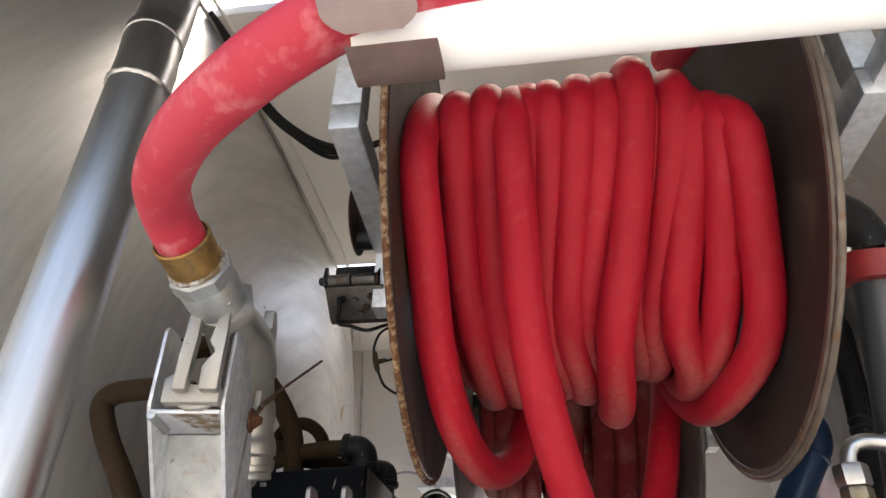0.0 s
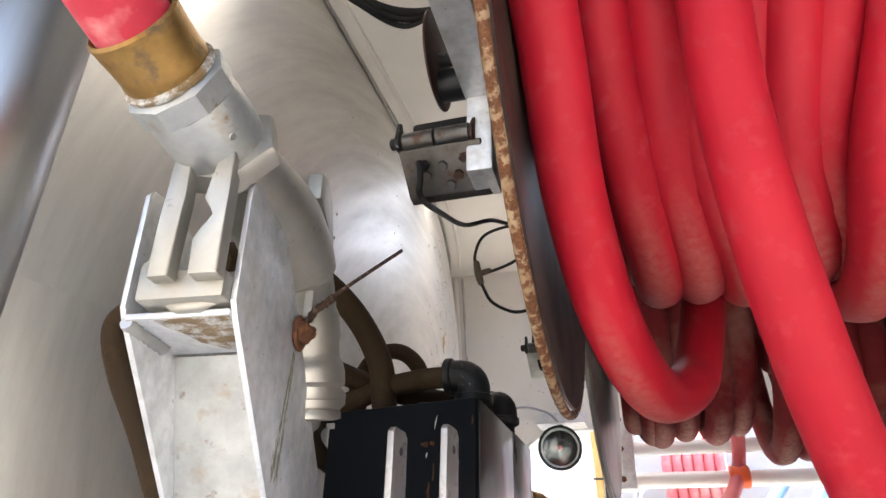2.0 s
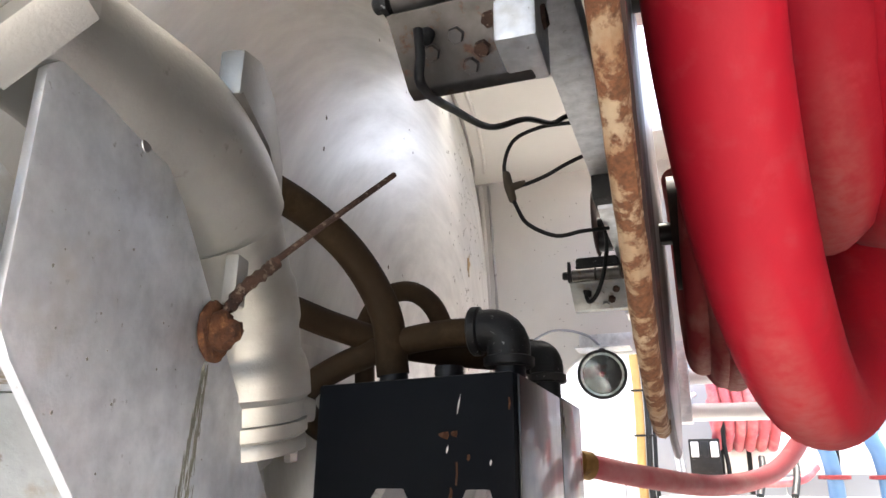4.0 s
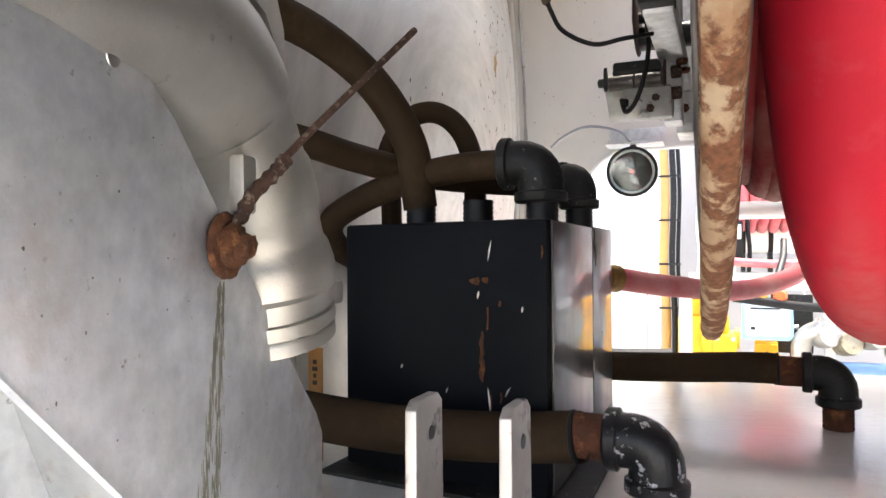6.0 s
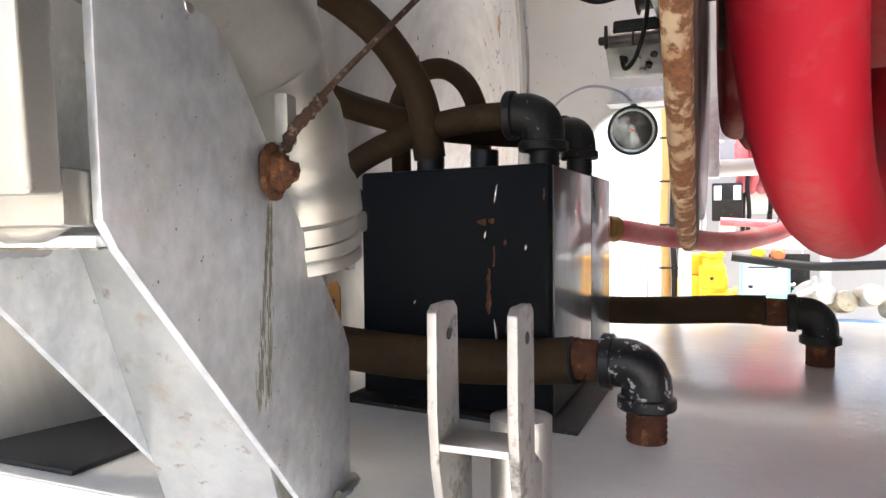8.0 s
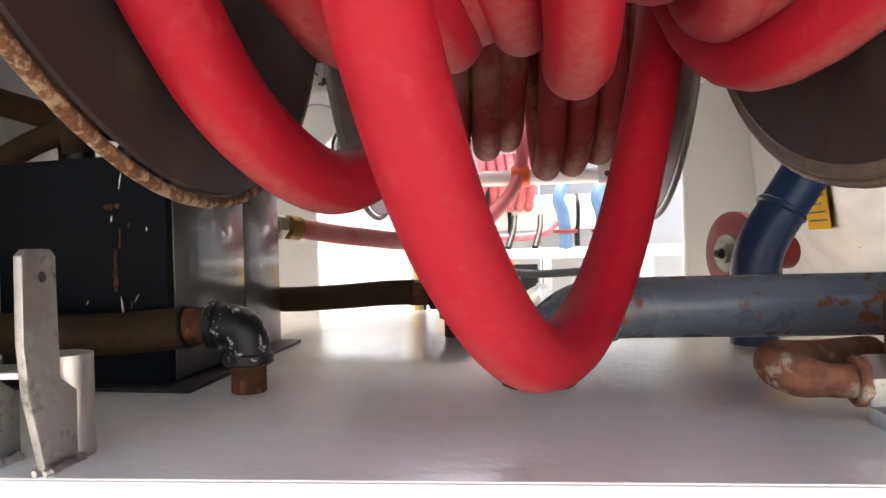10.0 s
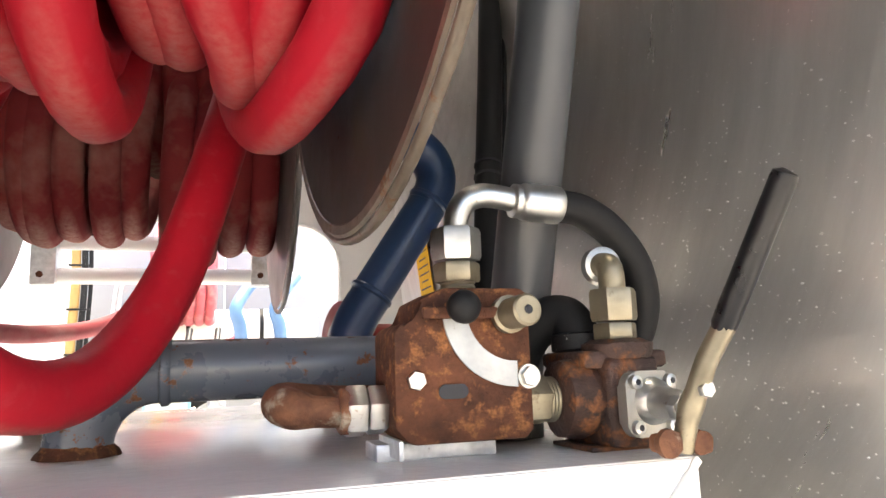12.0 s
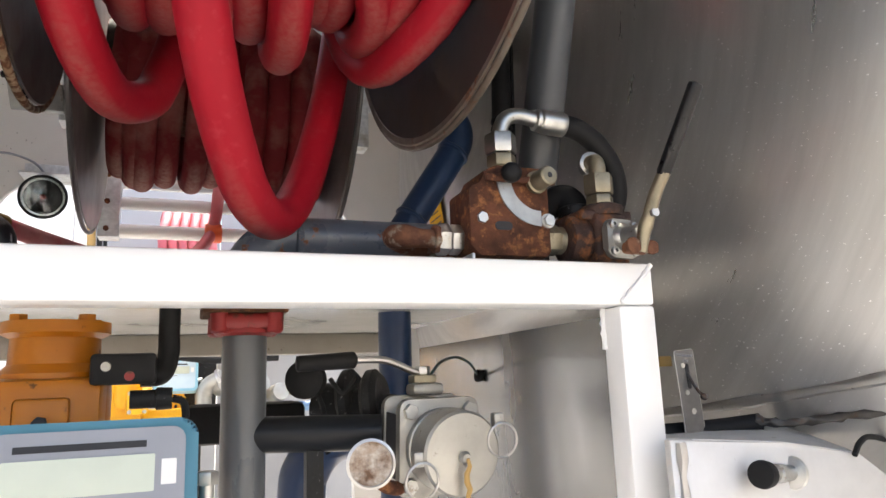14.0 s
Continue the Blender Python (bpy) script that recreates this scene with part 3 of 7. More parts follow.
box(bm, (0.9655, 0.9105, 0.72), (0.9695, 1.75, 1.335))
part("side_sheet", bm, ALU_SHEET, shelf, "bare brushed aluminium side sheet")

# ---- hose reels ----
HR = 0.0275


def wrap_points(knots, bottom_z, rho=0.292, sag=0.0):
    """One turn of hose: from the top, down the front, under, up the back; (y, z) about the reel's axis at 0, 0.
    knots: how far along the axis it lies at the top, the shoulder, the front, the belly, the bottom and back at the top; sag: how far its top hangs down."""
    rb = -bottom_z - HR
    at = (0, 75, 130, 155, 180, 360)
    out = []
    for k in range(49):
        a = 360 * k / 48
        i = max(j for j in range(5) if at[j] <= a)
        w = (a - at[i]) / (at[i + 1] - at[i])
        slope = []
        for j in (i, i + 1):
            lo, hi = max(0, j - 1), min(5, j + 1)
            slope.append((knots[hi] - knots[lo]) / (at[hi] - at[lo]) * (at[i + 1] - at[i]))
        x = (2 * w ** 3 - 3 * w ** 2 + 1) * knots[i] + (w ** 3 - 2 * w ** 2 + w) * slope[0] + (3 * w ** 2 - 2 * w ** 3) * knots[i + 1] + (w ** 3 - w ** 2) * slope[1]
        a = radians(a)
        front, low = max(0.0, math.sin(a)), max(0.0, -math.cos(a))
        r = rho - 0.15 + 0.15 * front ** 3 * (1 - low) + (rb - rho + 0.15) * low ** 1.5
        out.append((x, -r * math.sin(a), r * math.cos(a) - sag * (0.5 + 0.5 * math.cos(a))))
    return out


def reel(cx, cy, cz, face, yaw, label, hose_label, wraps, extra, group, rubber):
    """A hose reel with its frame. face: -1 when its front looks to -y, 1 to +y."""
    turn = Matrix.Translation((cx, cy, cz)) @ Matrix.Rotation(yaw, 4, "Z")
    base = thing("hose_reel", (cx, cy, cz), label, "hose reel", group)
    half = 0.2635

    def W(x, y, z):
        return turn @ Vector((x - 0.4755, y * -face, z))

    for name, s, paint, edge in (("disc", -1, DISC if face < 0 else DISC_GREY, RIM if face < 0 else DISC_GREY), ("disc", 1, DISC if face < 0 else DISC_GREY, RIM_GREY if face < 0 else DISC_GREY)):
        bm = nm()
        R, mid = (0.415, Vector((-half - 0.022, -0.045, 0))) if face > 0 > s else (0.431, Vector((s * half, 0, 0)))
        lathe(bm, [(0.0, 0.05), (0.001, R - 0.012), (0.004, R - 0.006), (0.006, R - 0.008), (0.005, 0.05)], turn @ mid, turn.to_3x3() @ Vector((-s, 0, 0)), 96)
        d = part(name, bm, paint, base, "painted steel disc", 30)
        bm = nm()
        ring = [turn @ (mid + Vector((0, R * math.cos(2 * math.pi * k / 240), R * math.sin(2 * math.pi * k / 240)))) for k in range(241)]
        tube(bm, ring, 0.0050, 10, False)
        part("rim", rough(bm, 0.00025, 71), edge, d, "chipped rolled rim")
        if face < 0 < s:
            bm = nm()
            loops = []
            for k in range(120):
                c, w = math.cos(math.pi * k / 60), math.sin(math.pi * k / 60)
                loops.append([bm.verts.new(turn @ (mid + Vector((-s * d_, r_ * c, r_ * w)))) for d_, r_ in ((0.0050, R - 0.016), (0.0072, R - 0.014), (0.0076, R - 0.005), (0.0050, R - 0.002))])
            for k in range(120):
                one, two = loops[k], loops[(k + 1) % 120]
                for j in range(4):
                    bm.faces.new((one[j], one[(j + 1) % 4], two[(j + 1) % 4], two[j]))
            bmesh.ops.recalc_face_normals(bm, faces=bm.faces)
            part("rim_band", bm, edge, d, "worn pale band along the rim, flecked with rust", 30)
    bm = nm()
    lathe(bm, [(0, 0.11), (2 * half - 0.012, 0.11)], turn @ Vector((-half + 0.006, 0, 0)), turn.to_3x3() @ Vector((1, 0, 0)), 48)
    part("drum", bm, DISC, base)
    bm = nm()
    rod(bm, turn @ Vector((-0.40, 0, 0)), turn @ Vector((0.38, 0, 0)), 0.022)
    part("axle", bm, BLACK, base)
    for x in (-0.335, 0.365):
        bm = nm()
        box(bm, (x - 0.022, min(0, face * 0.335) - 0.022, -0.03 - 0.022), (x + 0.022, max(0, face * 0.335) + 0.022, -0.03 + 0.022), 0.003)
        bm.transform(turn)
        if face < 0 or x > 0:
            part("frame_strut", bm, GALV, base, "grey square steel tube")
        bm = nm()
        box(bm, (x - 0.022, face * 0.335 - 0.022, -0.005), (x + 0.022, face * 0.335 + 0.022, 0.95 if face < 0 else 0.53), 0.003)
        bm.transform(turn)
        part("frame_post", bm, GALV, base, "grey square steel tube")
        bm = nm()
        box(bm, (x - 0.02, -0.03, -0.16), (x + 0.012, 0.03, 0.68 if face < 0 else 0.55), 0.003)
        bm.transform(turn)
        part("axle_upright", bm, GALV, base, "flat steel upright with bolt holes")
    # sprocket on the left end
    bm = nm()
    lathe(bm, [(0, 0.012), (0.001, 0.064), (0.002, 0.067), (0.004, 0.067), (0.005, 0.064), (0.006, 0.012)], turn @ Vector((-0.402, -0.012, 0.034)), turn.to_3x3() @ Vector((1, 0, 0)), 48)
    part("sprocket", bm, SPROCKET, base, "thin rust-brown disc of the drive")
    rod_bm = rod(nm(), turn @ Vector((-0.408, -0.012, 0.034)), turn @ Vector((-0.335, -0.012, 0.034)), 0.010)
    part("sprocket_shaft", rod_bm, BLACK_FIT, base)
    if face > 0:
        rail = part("frame_rail", box(nm(), (0.121, 1.46, 1.955), (0.161, 2.03, 1.995), 0.003), GALV, base, "grey square steel rail between the reels")
        part("rail_block", box(nm(), (0.117, 1.435, 1.962), (0.163, 1.485, 2.030), 0.004), BLACK_FIT, rail)
        part("upper_rail", box(nm(), (0.116, 0.98, 2.001), (0.163, 1.47, 2.045), 0.003), GALV, rail)
        for by in (1.70, 1.76):
            part("rail_bolt", hexa(nm(), (0.158, by, 1.9555), (0, 0, -1), 0.010, 0.008), RUST, rail)
    hose = thing("delivery_hose", (cx, cy, cz - 0.3), hose_label, "hose", group)
    for w in wraps:
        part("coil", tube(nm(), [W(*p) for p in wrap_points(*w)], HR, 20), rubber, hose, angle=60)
    bm = nm()
    for i in range(9):
        x = 0.262 + 0.052 * i
        tube(bm, [W(x + 0.052 * k / 30, 0.132 * math.sin(2 * math.pi * k / 30), 0.132 * math.cos(2 * math.pi * k / 30)) for k in range(31)], 0.026, 12)
    tagged(part("inner_winding", bm, rubber, hose, "inner layer of the wound hose", angle=60), kind="stuff")
    for ctrl in extra:
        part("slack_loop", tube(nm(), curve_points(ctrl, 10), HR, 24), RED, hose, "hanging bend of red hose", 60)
    return base


F1 = [
    ((0.262, 0.262, 0.265, 0.272, 0.290, 0.33), -0.290, 0.262, 0.01), ((0.284, 0.280, 0.283, 0.290, 0.306, 0.34), -0.300, 0.275, 0.015),
    ((0.300, 0.289, 0.291, 0.304, 0.322, 0.35), -0.325, 0.292, 0.025), ((0.345, 0.337, 0.338, 0.342, 0.364, 0.39), -0.324, 0.292, 0.01), ((0.405, 0.398, 0.374, 0.375, 0.410, 0.445), -0.332, 0.284, 0.0),
    ((0.434, 0.429, 0.412, 0.410, 0.435, 0.46), -0.310, 0.287, 0.0), ((0.480, 0.473, 0.447, 0.440, 0.470, 0.50), -0.320, 0.293, 0.0), ((0.520, 0.512, 0.483, 0.468, 0.500, 0.53), -0.312, 0.290, -0.005), ((0.560, 0.555, 0.527, 0.504, 0.514, 0.57), -0.358, 0.303, -0.025),
    ((0.590, 0.585, 0.555, 0.542, 0.560, 0.60), -0.280, 0.278, 0.0), ((0.616, 0.610, 0.582, 0.566, 0.583, 0.61), -0.283, 0.297, 0.015), ((0.626, 0.628, 0.608, 0.600, 0.634, 0.645), -0.316, 0.290, 0.055), ((0.628, 0.651, 0.660, 0.656, 0.650, 0.66), -0.314, 0.300, 0.095), ((0.628, 0.668, 0.700, 0.703, 0.668, 0.55), -0.356, 0.313, 0.135),
]
LOOP = [(0.388, 0.82, 2.17), (0.387, 0.735, 2.145), (0.384, 0.665, 2.08), (0.381, 0.632, 1.99), (0.383, 0.668, 1.875), (0.386, 0.708, 1.765), (0.398, 0.742, 1.66), (0.427, 0.81, 1.548), (0.470, 0.912, 1.474),
        (0.520, 1.020, 1.480), (0.572, 1.11, 1.573), (0.618, 1.17, 1.737), (0.648, 1.24, 1.88)]
SLACK = [(0.252, 0.82, 2.20), (0.250, 0.735, 2.155), (0.250, 0.65, 2.05), (0.252, 0.612, 1.93), (0.256, 0.685, 1.82), (0.258, 0.762, 1.73), (0.274, 0.855, 1.650), (0.305, 0.970, 1.613), (0.343, 1.056, 1.645),
         (0.362, 1.11, 1.71), (0.385, 1.16, 1.82), (0.41, 1.18, 1.95)]
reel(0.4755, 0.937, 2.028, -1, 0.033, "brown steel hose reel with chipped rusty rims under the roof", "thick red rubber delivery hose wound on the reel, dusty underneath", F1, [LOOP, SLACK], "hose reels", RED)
F2 = [
    ((0.235, 0.236, 0.240, 0.244, 0.250, 0.27), -0.275, 0.262),
    ((0.250, 0.252, 0.262, 0.270, 0.285, 0.30), -0.300, 0.27), ((0.305, 0.300, 0.296, 0.296, 0.300, 0.345), -0.306, 0.27), ((0.340, 0.350, 0.352, 0.350, 0.350, 0.40), -0.294, 0.27), ((0.420, 0.404, 0.398, 0.404, 0.413, 0.45), -0.304, 0.27),
    ((0.450, 0.462, 0.468, 0.462, 0.456, 0.52), -0.287, 0.27), ((0.540, 0.530, 0.524, 0.528, 0.533, 0.57), -0.349, 0.28), ((0.580, 0.586, 0.592, 0.588, 0.585, 0.63), -0.342, 0.28), ((0.650, 0.642, 0.634, 0.636, 0.640, 0.68), -0.320, 0.27), ((0.690, 0.694, 0.700, 0.700, 0.698, 0.70), -0.317, 0.27),
]
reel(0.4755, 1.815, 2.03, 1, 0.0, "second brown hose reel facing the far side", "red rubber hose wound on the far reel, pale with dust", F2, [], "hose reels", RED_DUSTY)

# ---- guide bars with straps ----


def guide_bar(y, z, x0, x1, r, plates, label):
    bar = thing("guide_bar", ((x0 + x1) / 2, y, z - r), label, "guide bar", "guide bars")
    bm = nm()
    rod(bm, (x0, y, z), (x1, y, z), r, 32)
    part("tube", bm, WHITE, bar, "pale painted tube")
    for x, w, up in plates:
        bm = nm()
        box(bm, (x - w, y - 0.034, z - 0.026), (x + w, y + 0.034, z + up), 0.003)
        p = part("end_plate", bm, GALV, bar, "bent steel end plate")
        for k in range(1 + round(up / 0.09)):
            part("bolt", hexa(nm(), (x - 0.006, y - 0.0345, z + 0.085 * k), (0, -1, 0), 0.009, 0.006), RUST, p, "rusty bolt head")
    return bar


front_bar = guide_bar(0.260, 1.772, 0.272, 0.885, 0.026, [(0.865, 0.022, 0.075)], "pale painted guide bar before the hose reel")
guide_bar(2.385, 1.744, 0.195, 0.735, 0.022, [(0.184, 0.03, 0.18), (0.735, 0.03, 0.13)], "pale painted guide bar by the far opening")
guide_bar(2.395, 1.836, 0.215, 0.705, 0.020, [], "upper of two pale guide bars by the far opening")
for x, y, z in ((0.865, 0.30, 1.81),):
    bm = nm()
    box(bm, (x - 0.02, 0.26, 1.80), (x + 0.02, 0.30, 1.99), 0.003)
    box(bm, (x - 0.02, 0.26, 1.99), (x + 0.02, 0.625, 2.03), 0.003)
    part("hanger", bm, GALV, front_bar, "bent grey steel hanger")
strap = thing("hose_strap", (0.29, 0.26, 1.74), "worn brown strap holding the hose to the guide bar", "strap")


def strap_piece(a0, a1, grow, x0, x1, skew, taper):
    """Part of a band round hose and bar, between two angles (degrees from the front, rising), a little thick."""
    bm = nm()
    n = 14
    rows = []
    for k in range(n + 1):
        u = k / n
        a = radians(a0 + (a1 - a0) * u)
        y, z = 0.252 - (0.047 + grow) * math.cos(a), 1.798 + (0.064 + grow) * math.sin(a)
        pinch = taper * (max(0.0, abs(2 * u - 1) - 0.55) / 0.45) ** 2
        rows.append([bm.verts.new((x0 + pinch + (x1 - x0 - 2 * pinch) * i / 5 + skew * (z - 1.79), y, z)) for i in range(6)])
    for a, b in zip(rows, rows[1:]):
        for i in range(5):
            bm.faces.new((a[i], a[i + 1], b[i + 1], b[i]))
    bmesh.ops.solidify(bm, geom=bm.faces[:], thickness=0.004)
    return bm


part("band", strap_piece(-200, -64, 0.0, 0.258, 0.330, -0.25, 0.0), STRAP, strap)
part("pad", strap_piece(-54, 20, 0.002, 0.246, 0.322, -0.25, 0.016), LEATHER, strap, "rounded pale pad")
solid("orange_strap", lathe(nm(), [(0, 0.026), (0.004, 0.031), (0.05, 0.031), (0.054, 0.026)], (0.462, 2.385, 1.748), (1, 0, 0.0), 24), ORANGE_TAPE, "bright orange strap round the far guide bar", "strap")

# ---- nozzle hose, coupling, nozzle and holster ----
noz = thing("nozzle_hose", (-0.01, 0.62, 1.77), "thick red hose bent from the nozzle over to the guide bar", "hose")
NH = [(-0.0115, 0.527, 1.770), (-0.012, 0.505, 1.776), (-0.006, 0.465, 1.782), (0.021, 0.408, 1.778), (0.082, 0.339, 1.775), (0.166, 0.276, 1.770), (0.222, 0.248, 1.777), (0.264, 0.236, 1.787), (0.315, 0.240, 1.802), (0.40, 0.248, 1.822),
      (0.52, 0.262, 1.87), (0.62, 0.34, 1.95), (0.68, 0.50, 2.10), (0.68, 0.66, 2.22), (0.66, 0.80, 2.29)]
part("hose", tube(nm(), curve_points(NH, 10), 0.0298, 28), RED_WORN_SUNLIT, noz, angle=60)
c0 = Vector((-0.007, 0.630, 1.745))
ax = (Vector(NH[1]) - c0).normalized()
part("ferrule", lathe(nm(), [(0.074, 0.030), (0.075, 0.0335), (0.079, 0.0345), (0.084, 0.0335), (0.098, 0.0342), (0.116, 0.0355), (0.118, 0.033), (0.110, 0.0302)], c0, ax, 36), BRASS, noz, "stained brass ferrule")
part("stain", lathe(nm(), [(0.068, 0.031), (0.070, 0.0365), (0.0735, 0.0372), (0.0755, 0.0342)], c0, ax, 23), WAX, noz, "crust of brown grease and tape")
part("hexagon", lathe(nm(), [(0.046, 0.036), (0.048, 0.0405), (0.066, 0.041), (0.070, 0.036)], c0, ax, 8), DULL_ZINC, noz, "eight-sided zinc nut")
cpl = part("coupling", lathe(nm(), [(-0.004, 0.033), (0.0, 0.036), (0.004, 0.037), (0.022, 0.0378), (0.040, 0.0378), (0.047, 0.0365)], c0, ax, 36), DULL_ZINC, noz, "tarnished swivel coupling")
part("set_screw", lathe(nm(), [(0.0, 0.0035), (0.0015, 0.003)], c0 + ax * 0.028 + Vector((0.030, 0.0, -0.0225)), (0.8, 0, -0.6), 10), STEEL, cpl)

holster = thing("nozzle_holster", (-0.03, 0.83, S), "galvanised steel nozzle holster welded to the shelf", "holster")
side = [(0.645, 1.712), (0.652, 1.720), (0.684, 1.725), (0.712, 1.723), (0.734, 1.714), (0.754, 1.699), (0.860, 1.594), (0.928, 1.528), (0.940, 1.512), (0.938, 1.402), (0.862, 1.402), (0.741, 1.521), (0.657, 1.603), (0.648, 1.614)]
for x in (-0.081, 0.012):
    bm = nm()
    plate(bm, side, (x, 0, 0), (0, 1, 0), (0, 0, 1), 0.005, 0.001)
    pl = part("side_plate", bm, GALV, holster)
    if x > 0:
        part("rivet", lathe(nm(), [(0, 0.0042), (0.0005, 0.0038), (0.0008, 0.002)], (0.0171, 0.712, 1.7145), (1, 0, 0), 12), ZINC, pl)
bm = nm()
box(bm, (-0.0758, 0.650, 1.604), (0.0118, 0.732, 1.609), 0.001)
part("rest_plate", bm, GALV, holster)
bm = nm()
plate(bm, [(-0.0758, 0.0), (0.0118, 0.0), (0.0118, 0.195), (-0.0758, 0.195)], (0, 0.738, 1.604), (1, 0, 0), (0, 0.40, -0.917), 0.004)
# darker zinc than the sides: stains, and the holster's inner shade put into colour
part("back_plate", bm, DULL_ZINC, holster, "stained back plate, its metal dulled for the shade inside")
bm = nm()
tube(bm, [(-0.0742 + 0.0001 * k, 0.652 + 0.0046 * k, 1.6028) for k in range(14)], [0.0052 + 0.0013 * (k % 2) for k in range(14)], 8)
part("weld_bead", rough(bm, 0.0006, 8), ALU, holster, "rippled weld bead")
for x in (-0.0785, 0.0145):
    bm = nm()
    tube(bm, [(x + 0.004, 0.858 + 0.007 * k, 1.4035) for k in range(13)], [0.005 + 0.0015 * math.sin(2.3 * k) for k in range(13)], 8)
    part("foot_weld", rough(bm, 0.001, 9), ALU, holster, "rough foot weld")
bm = nm()
plate(bm, [(-0.052, 0.002), (0.0112, 0.001), (0.0114, 0.078), (-0.002, 0.080), (-0.014, 0.074), (-0.026, 0.060), (-0.034, 0.052), (-0.040, 0.030), (-0.048, 0.016)], (0, 0.651, 1.6038), (1, 0, 0), (0, 1, 0), -0.0006)
part("stain", bm, WAX, holster, "brown grease stain")
rng = random.Random(4)
bm = nm()
for k in range(420):
    u = rng.random() ** 1.1
    y = 0.795 - 0.014 * u + rng.choice((-0.004, -0.003, 0.004, 0.005)) * (0.5 + u) + rng.gauss(0, 0.0007 + 0.0016 * u)
    z = 1.622 - 0.115 * u
    r = rng.uniform(0.00012, 0.00040)
    plate(bm, [(r * math.cos(a) * 0.8, r * math.sin(a) * rng.uniform(6, 22)) for a in (0.3, 1.4, 2.6, 3.6, 4.8, 5.7)], (0.0171, y, z), (0, 1, 0), (0, 0, 1), 0.0002)
for k in range(70):
    y, z = rng.uniform(0.665, 0.90), rng.uniform(1.46, 1.70)
    if z < 1.71 - 1.55 * max(0, y - 0.73) and z > 1.60 - 1.35 * (y - 0.65):
        r = rng.uniform(0.0002, 0.0006)
        plate(bm, [(r * math.cos(a), r * math.sin(a) * rng.uniform(0.7, 2.0)) for a in (0.3, 1.4, 2.6, 3.6, 4.8, 5.7)], (0.0171, y, z), (0, 1, 0), (0, 0, 1), 0.0003)
tagged(part("grime_speck", bm, DRIP, holster, "dark grime specks and drips"), kind="stuff")
bolt = thing("rusty_bolt", (0.0175, 0.795, 1.643), "rusty bolt and washer on the holster side", "bolt")
part("washer", rough(lathe(nm(), [(0, 0.0148), (0.0015, 0.0170), (0.003, 0.0172), (0.0045, 0.0165), (0.005, 0.014)], (0.0175, 0.795, 1.643), (1, 0, 0), 26), 0.0005, 3), RUST_ORANGE, bolt, angle=60)
part("head", rough(lathe(nm(), [(0, 0.0112), (0.002, 0.0118), (0.0045, 0.0114), (0.006, 0.0098), (0.0075, 0.0078), (0.009, 0.0064), (0.011, 0.006), (0.013, 0.0055), (0.014, 0.0035)], (0.0222, 0.795, 1.643), (1, 0, 0), 18), 0.0009, 5), RUST_ORANGE, bolt, angle=60)
cable = thing("tether_cable", (0.012, 0.78, 1.65), "short rusty wire rope end clamped at the bolt", "cable")
part("wire", tube(nm(), curve_points([(-0.006, 0.792, 1.650), (-0.002, 0.802, 1.668), (0.010, 0.832, 1.702), (0.044, 0.902, 1.777)], 6), 0.0021, 8), RUST_DARK, cable)
part("sleeve", rough(tube(nm(), curve_points([(-0.0048, 0.795, 1.655), (-0.002, 0.802, 1.668), (0.003, 0.814, 1.681), (0.006, 0.821, 1.689)], 5), [0.0034 + 0.0008 * (k % 2) for k in range(16)], 10), 0.0005, 17), RUST_DARK, cable, "crimped rusty sleeve")

nozzle = thing("nozzle", (-0.02, 0.66, 1.606), "dull cast aluminium fuel nozzle standing in the holster", "nozzle")
bm = nm()
lathe(bm, [(-0.022, 0.036), (-0.020, 0.044), (-0.006, 0.0455), (-0.001, 0.044), (0.0005, 0.0385)], c0, ax, 6)
part("inlet_collar", bm, CAST, nozzle, "six-sided cast collar")
bm = nm()
ctrl = [(-0.008, 0.644, 1.742), (-0.008, 0.700, 1.745), (-0.008, 0.765, 1.748), (-0.007, 0.825, 1.728), (-0.005, 0.860, 1.686), (-0.0035, 0.878, 1.646), (-0.003, 0.887, 1.612), (-0.003, 0.893, 1.588)]
pp = curve_points(ctrl, 8)
steps = [(0, 0.034), (5, 0.036), (10, 0.041), (16, 0.046), (21, 0.0475), (25, 0.046), (26, 0.0415), (31, 0.0415), (32, 0.044), (36, 0.0445), (37, 0.0425), (40, 0.043), (41, 0.046), (43, 0.0485), (46, 0.0490), (47, 0.0445), (50, 0.0445), (51, 0.040), (54, 0.0395), (55, 0.037), (56, 0.034)]
rr = []
for k in range(len(pp)):
    a, b = [q for q in steps if q[0] <= k][-1], ([q for q in steps if q[0] > k] or [steps[-1]])[0]
    rr.append(a[1] + (b[1] - a[1]) * ((k - a[0]) / max(1, b[0] - a[0])))
tube(bm, pp, rr, 36)
part("body", bm, CAST, nozzle)
# clamp ring, cast ribs and lugs round the body
d = Vector((0, 0.24, -0.97)).normalized()
base_c = Vector((-0.003, 0.888, 1.606))
part("base_ring", lathe(nm(), [(0, 0.040), (0.002, 0.0465), (0.010, 0.0465), (0.012, 0.044), (0.014, 0.0455), (0.021, 0.0455), (0.023, 0.038)], base_c, d, 36), CAST, nozzle, "stepped clamp ring")
for k in range(4):
    a = radians(20 + 90 * k)
    part("ring_screw", hexa(nm(), base_c + d * 0.0225 + Vector((0.035 * math.cos(a), 0.035 * math.sin(a), 0)), d, 0.0052, 0.006), ZINC, nozzle)
part("spout", lathe(nm(), [(0.018, 0.026), (0.030, 0.022), (0.034, 0.0165), (0.090, 0.0155), (0.092, 0.012)], base_c, d, 28), CAST, nozzle)
bm = nm()
box(bm, (0.014, 0.888, 1.6055), (0.040, 0.925, 1.6215), 0.003)
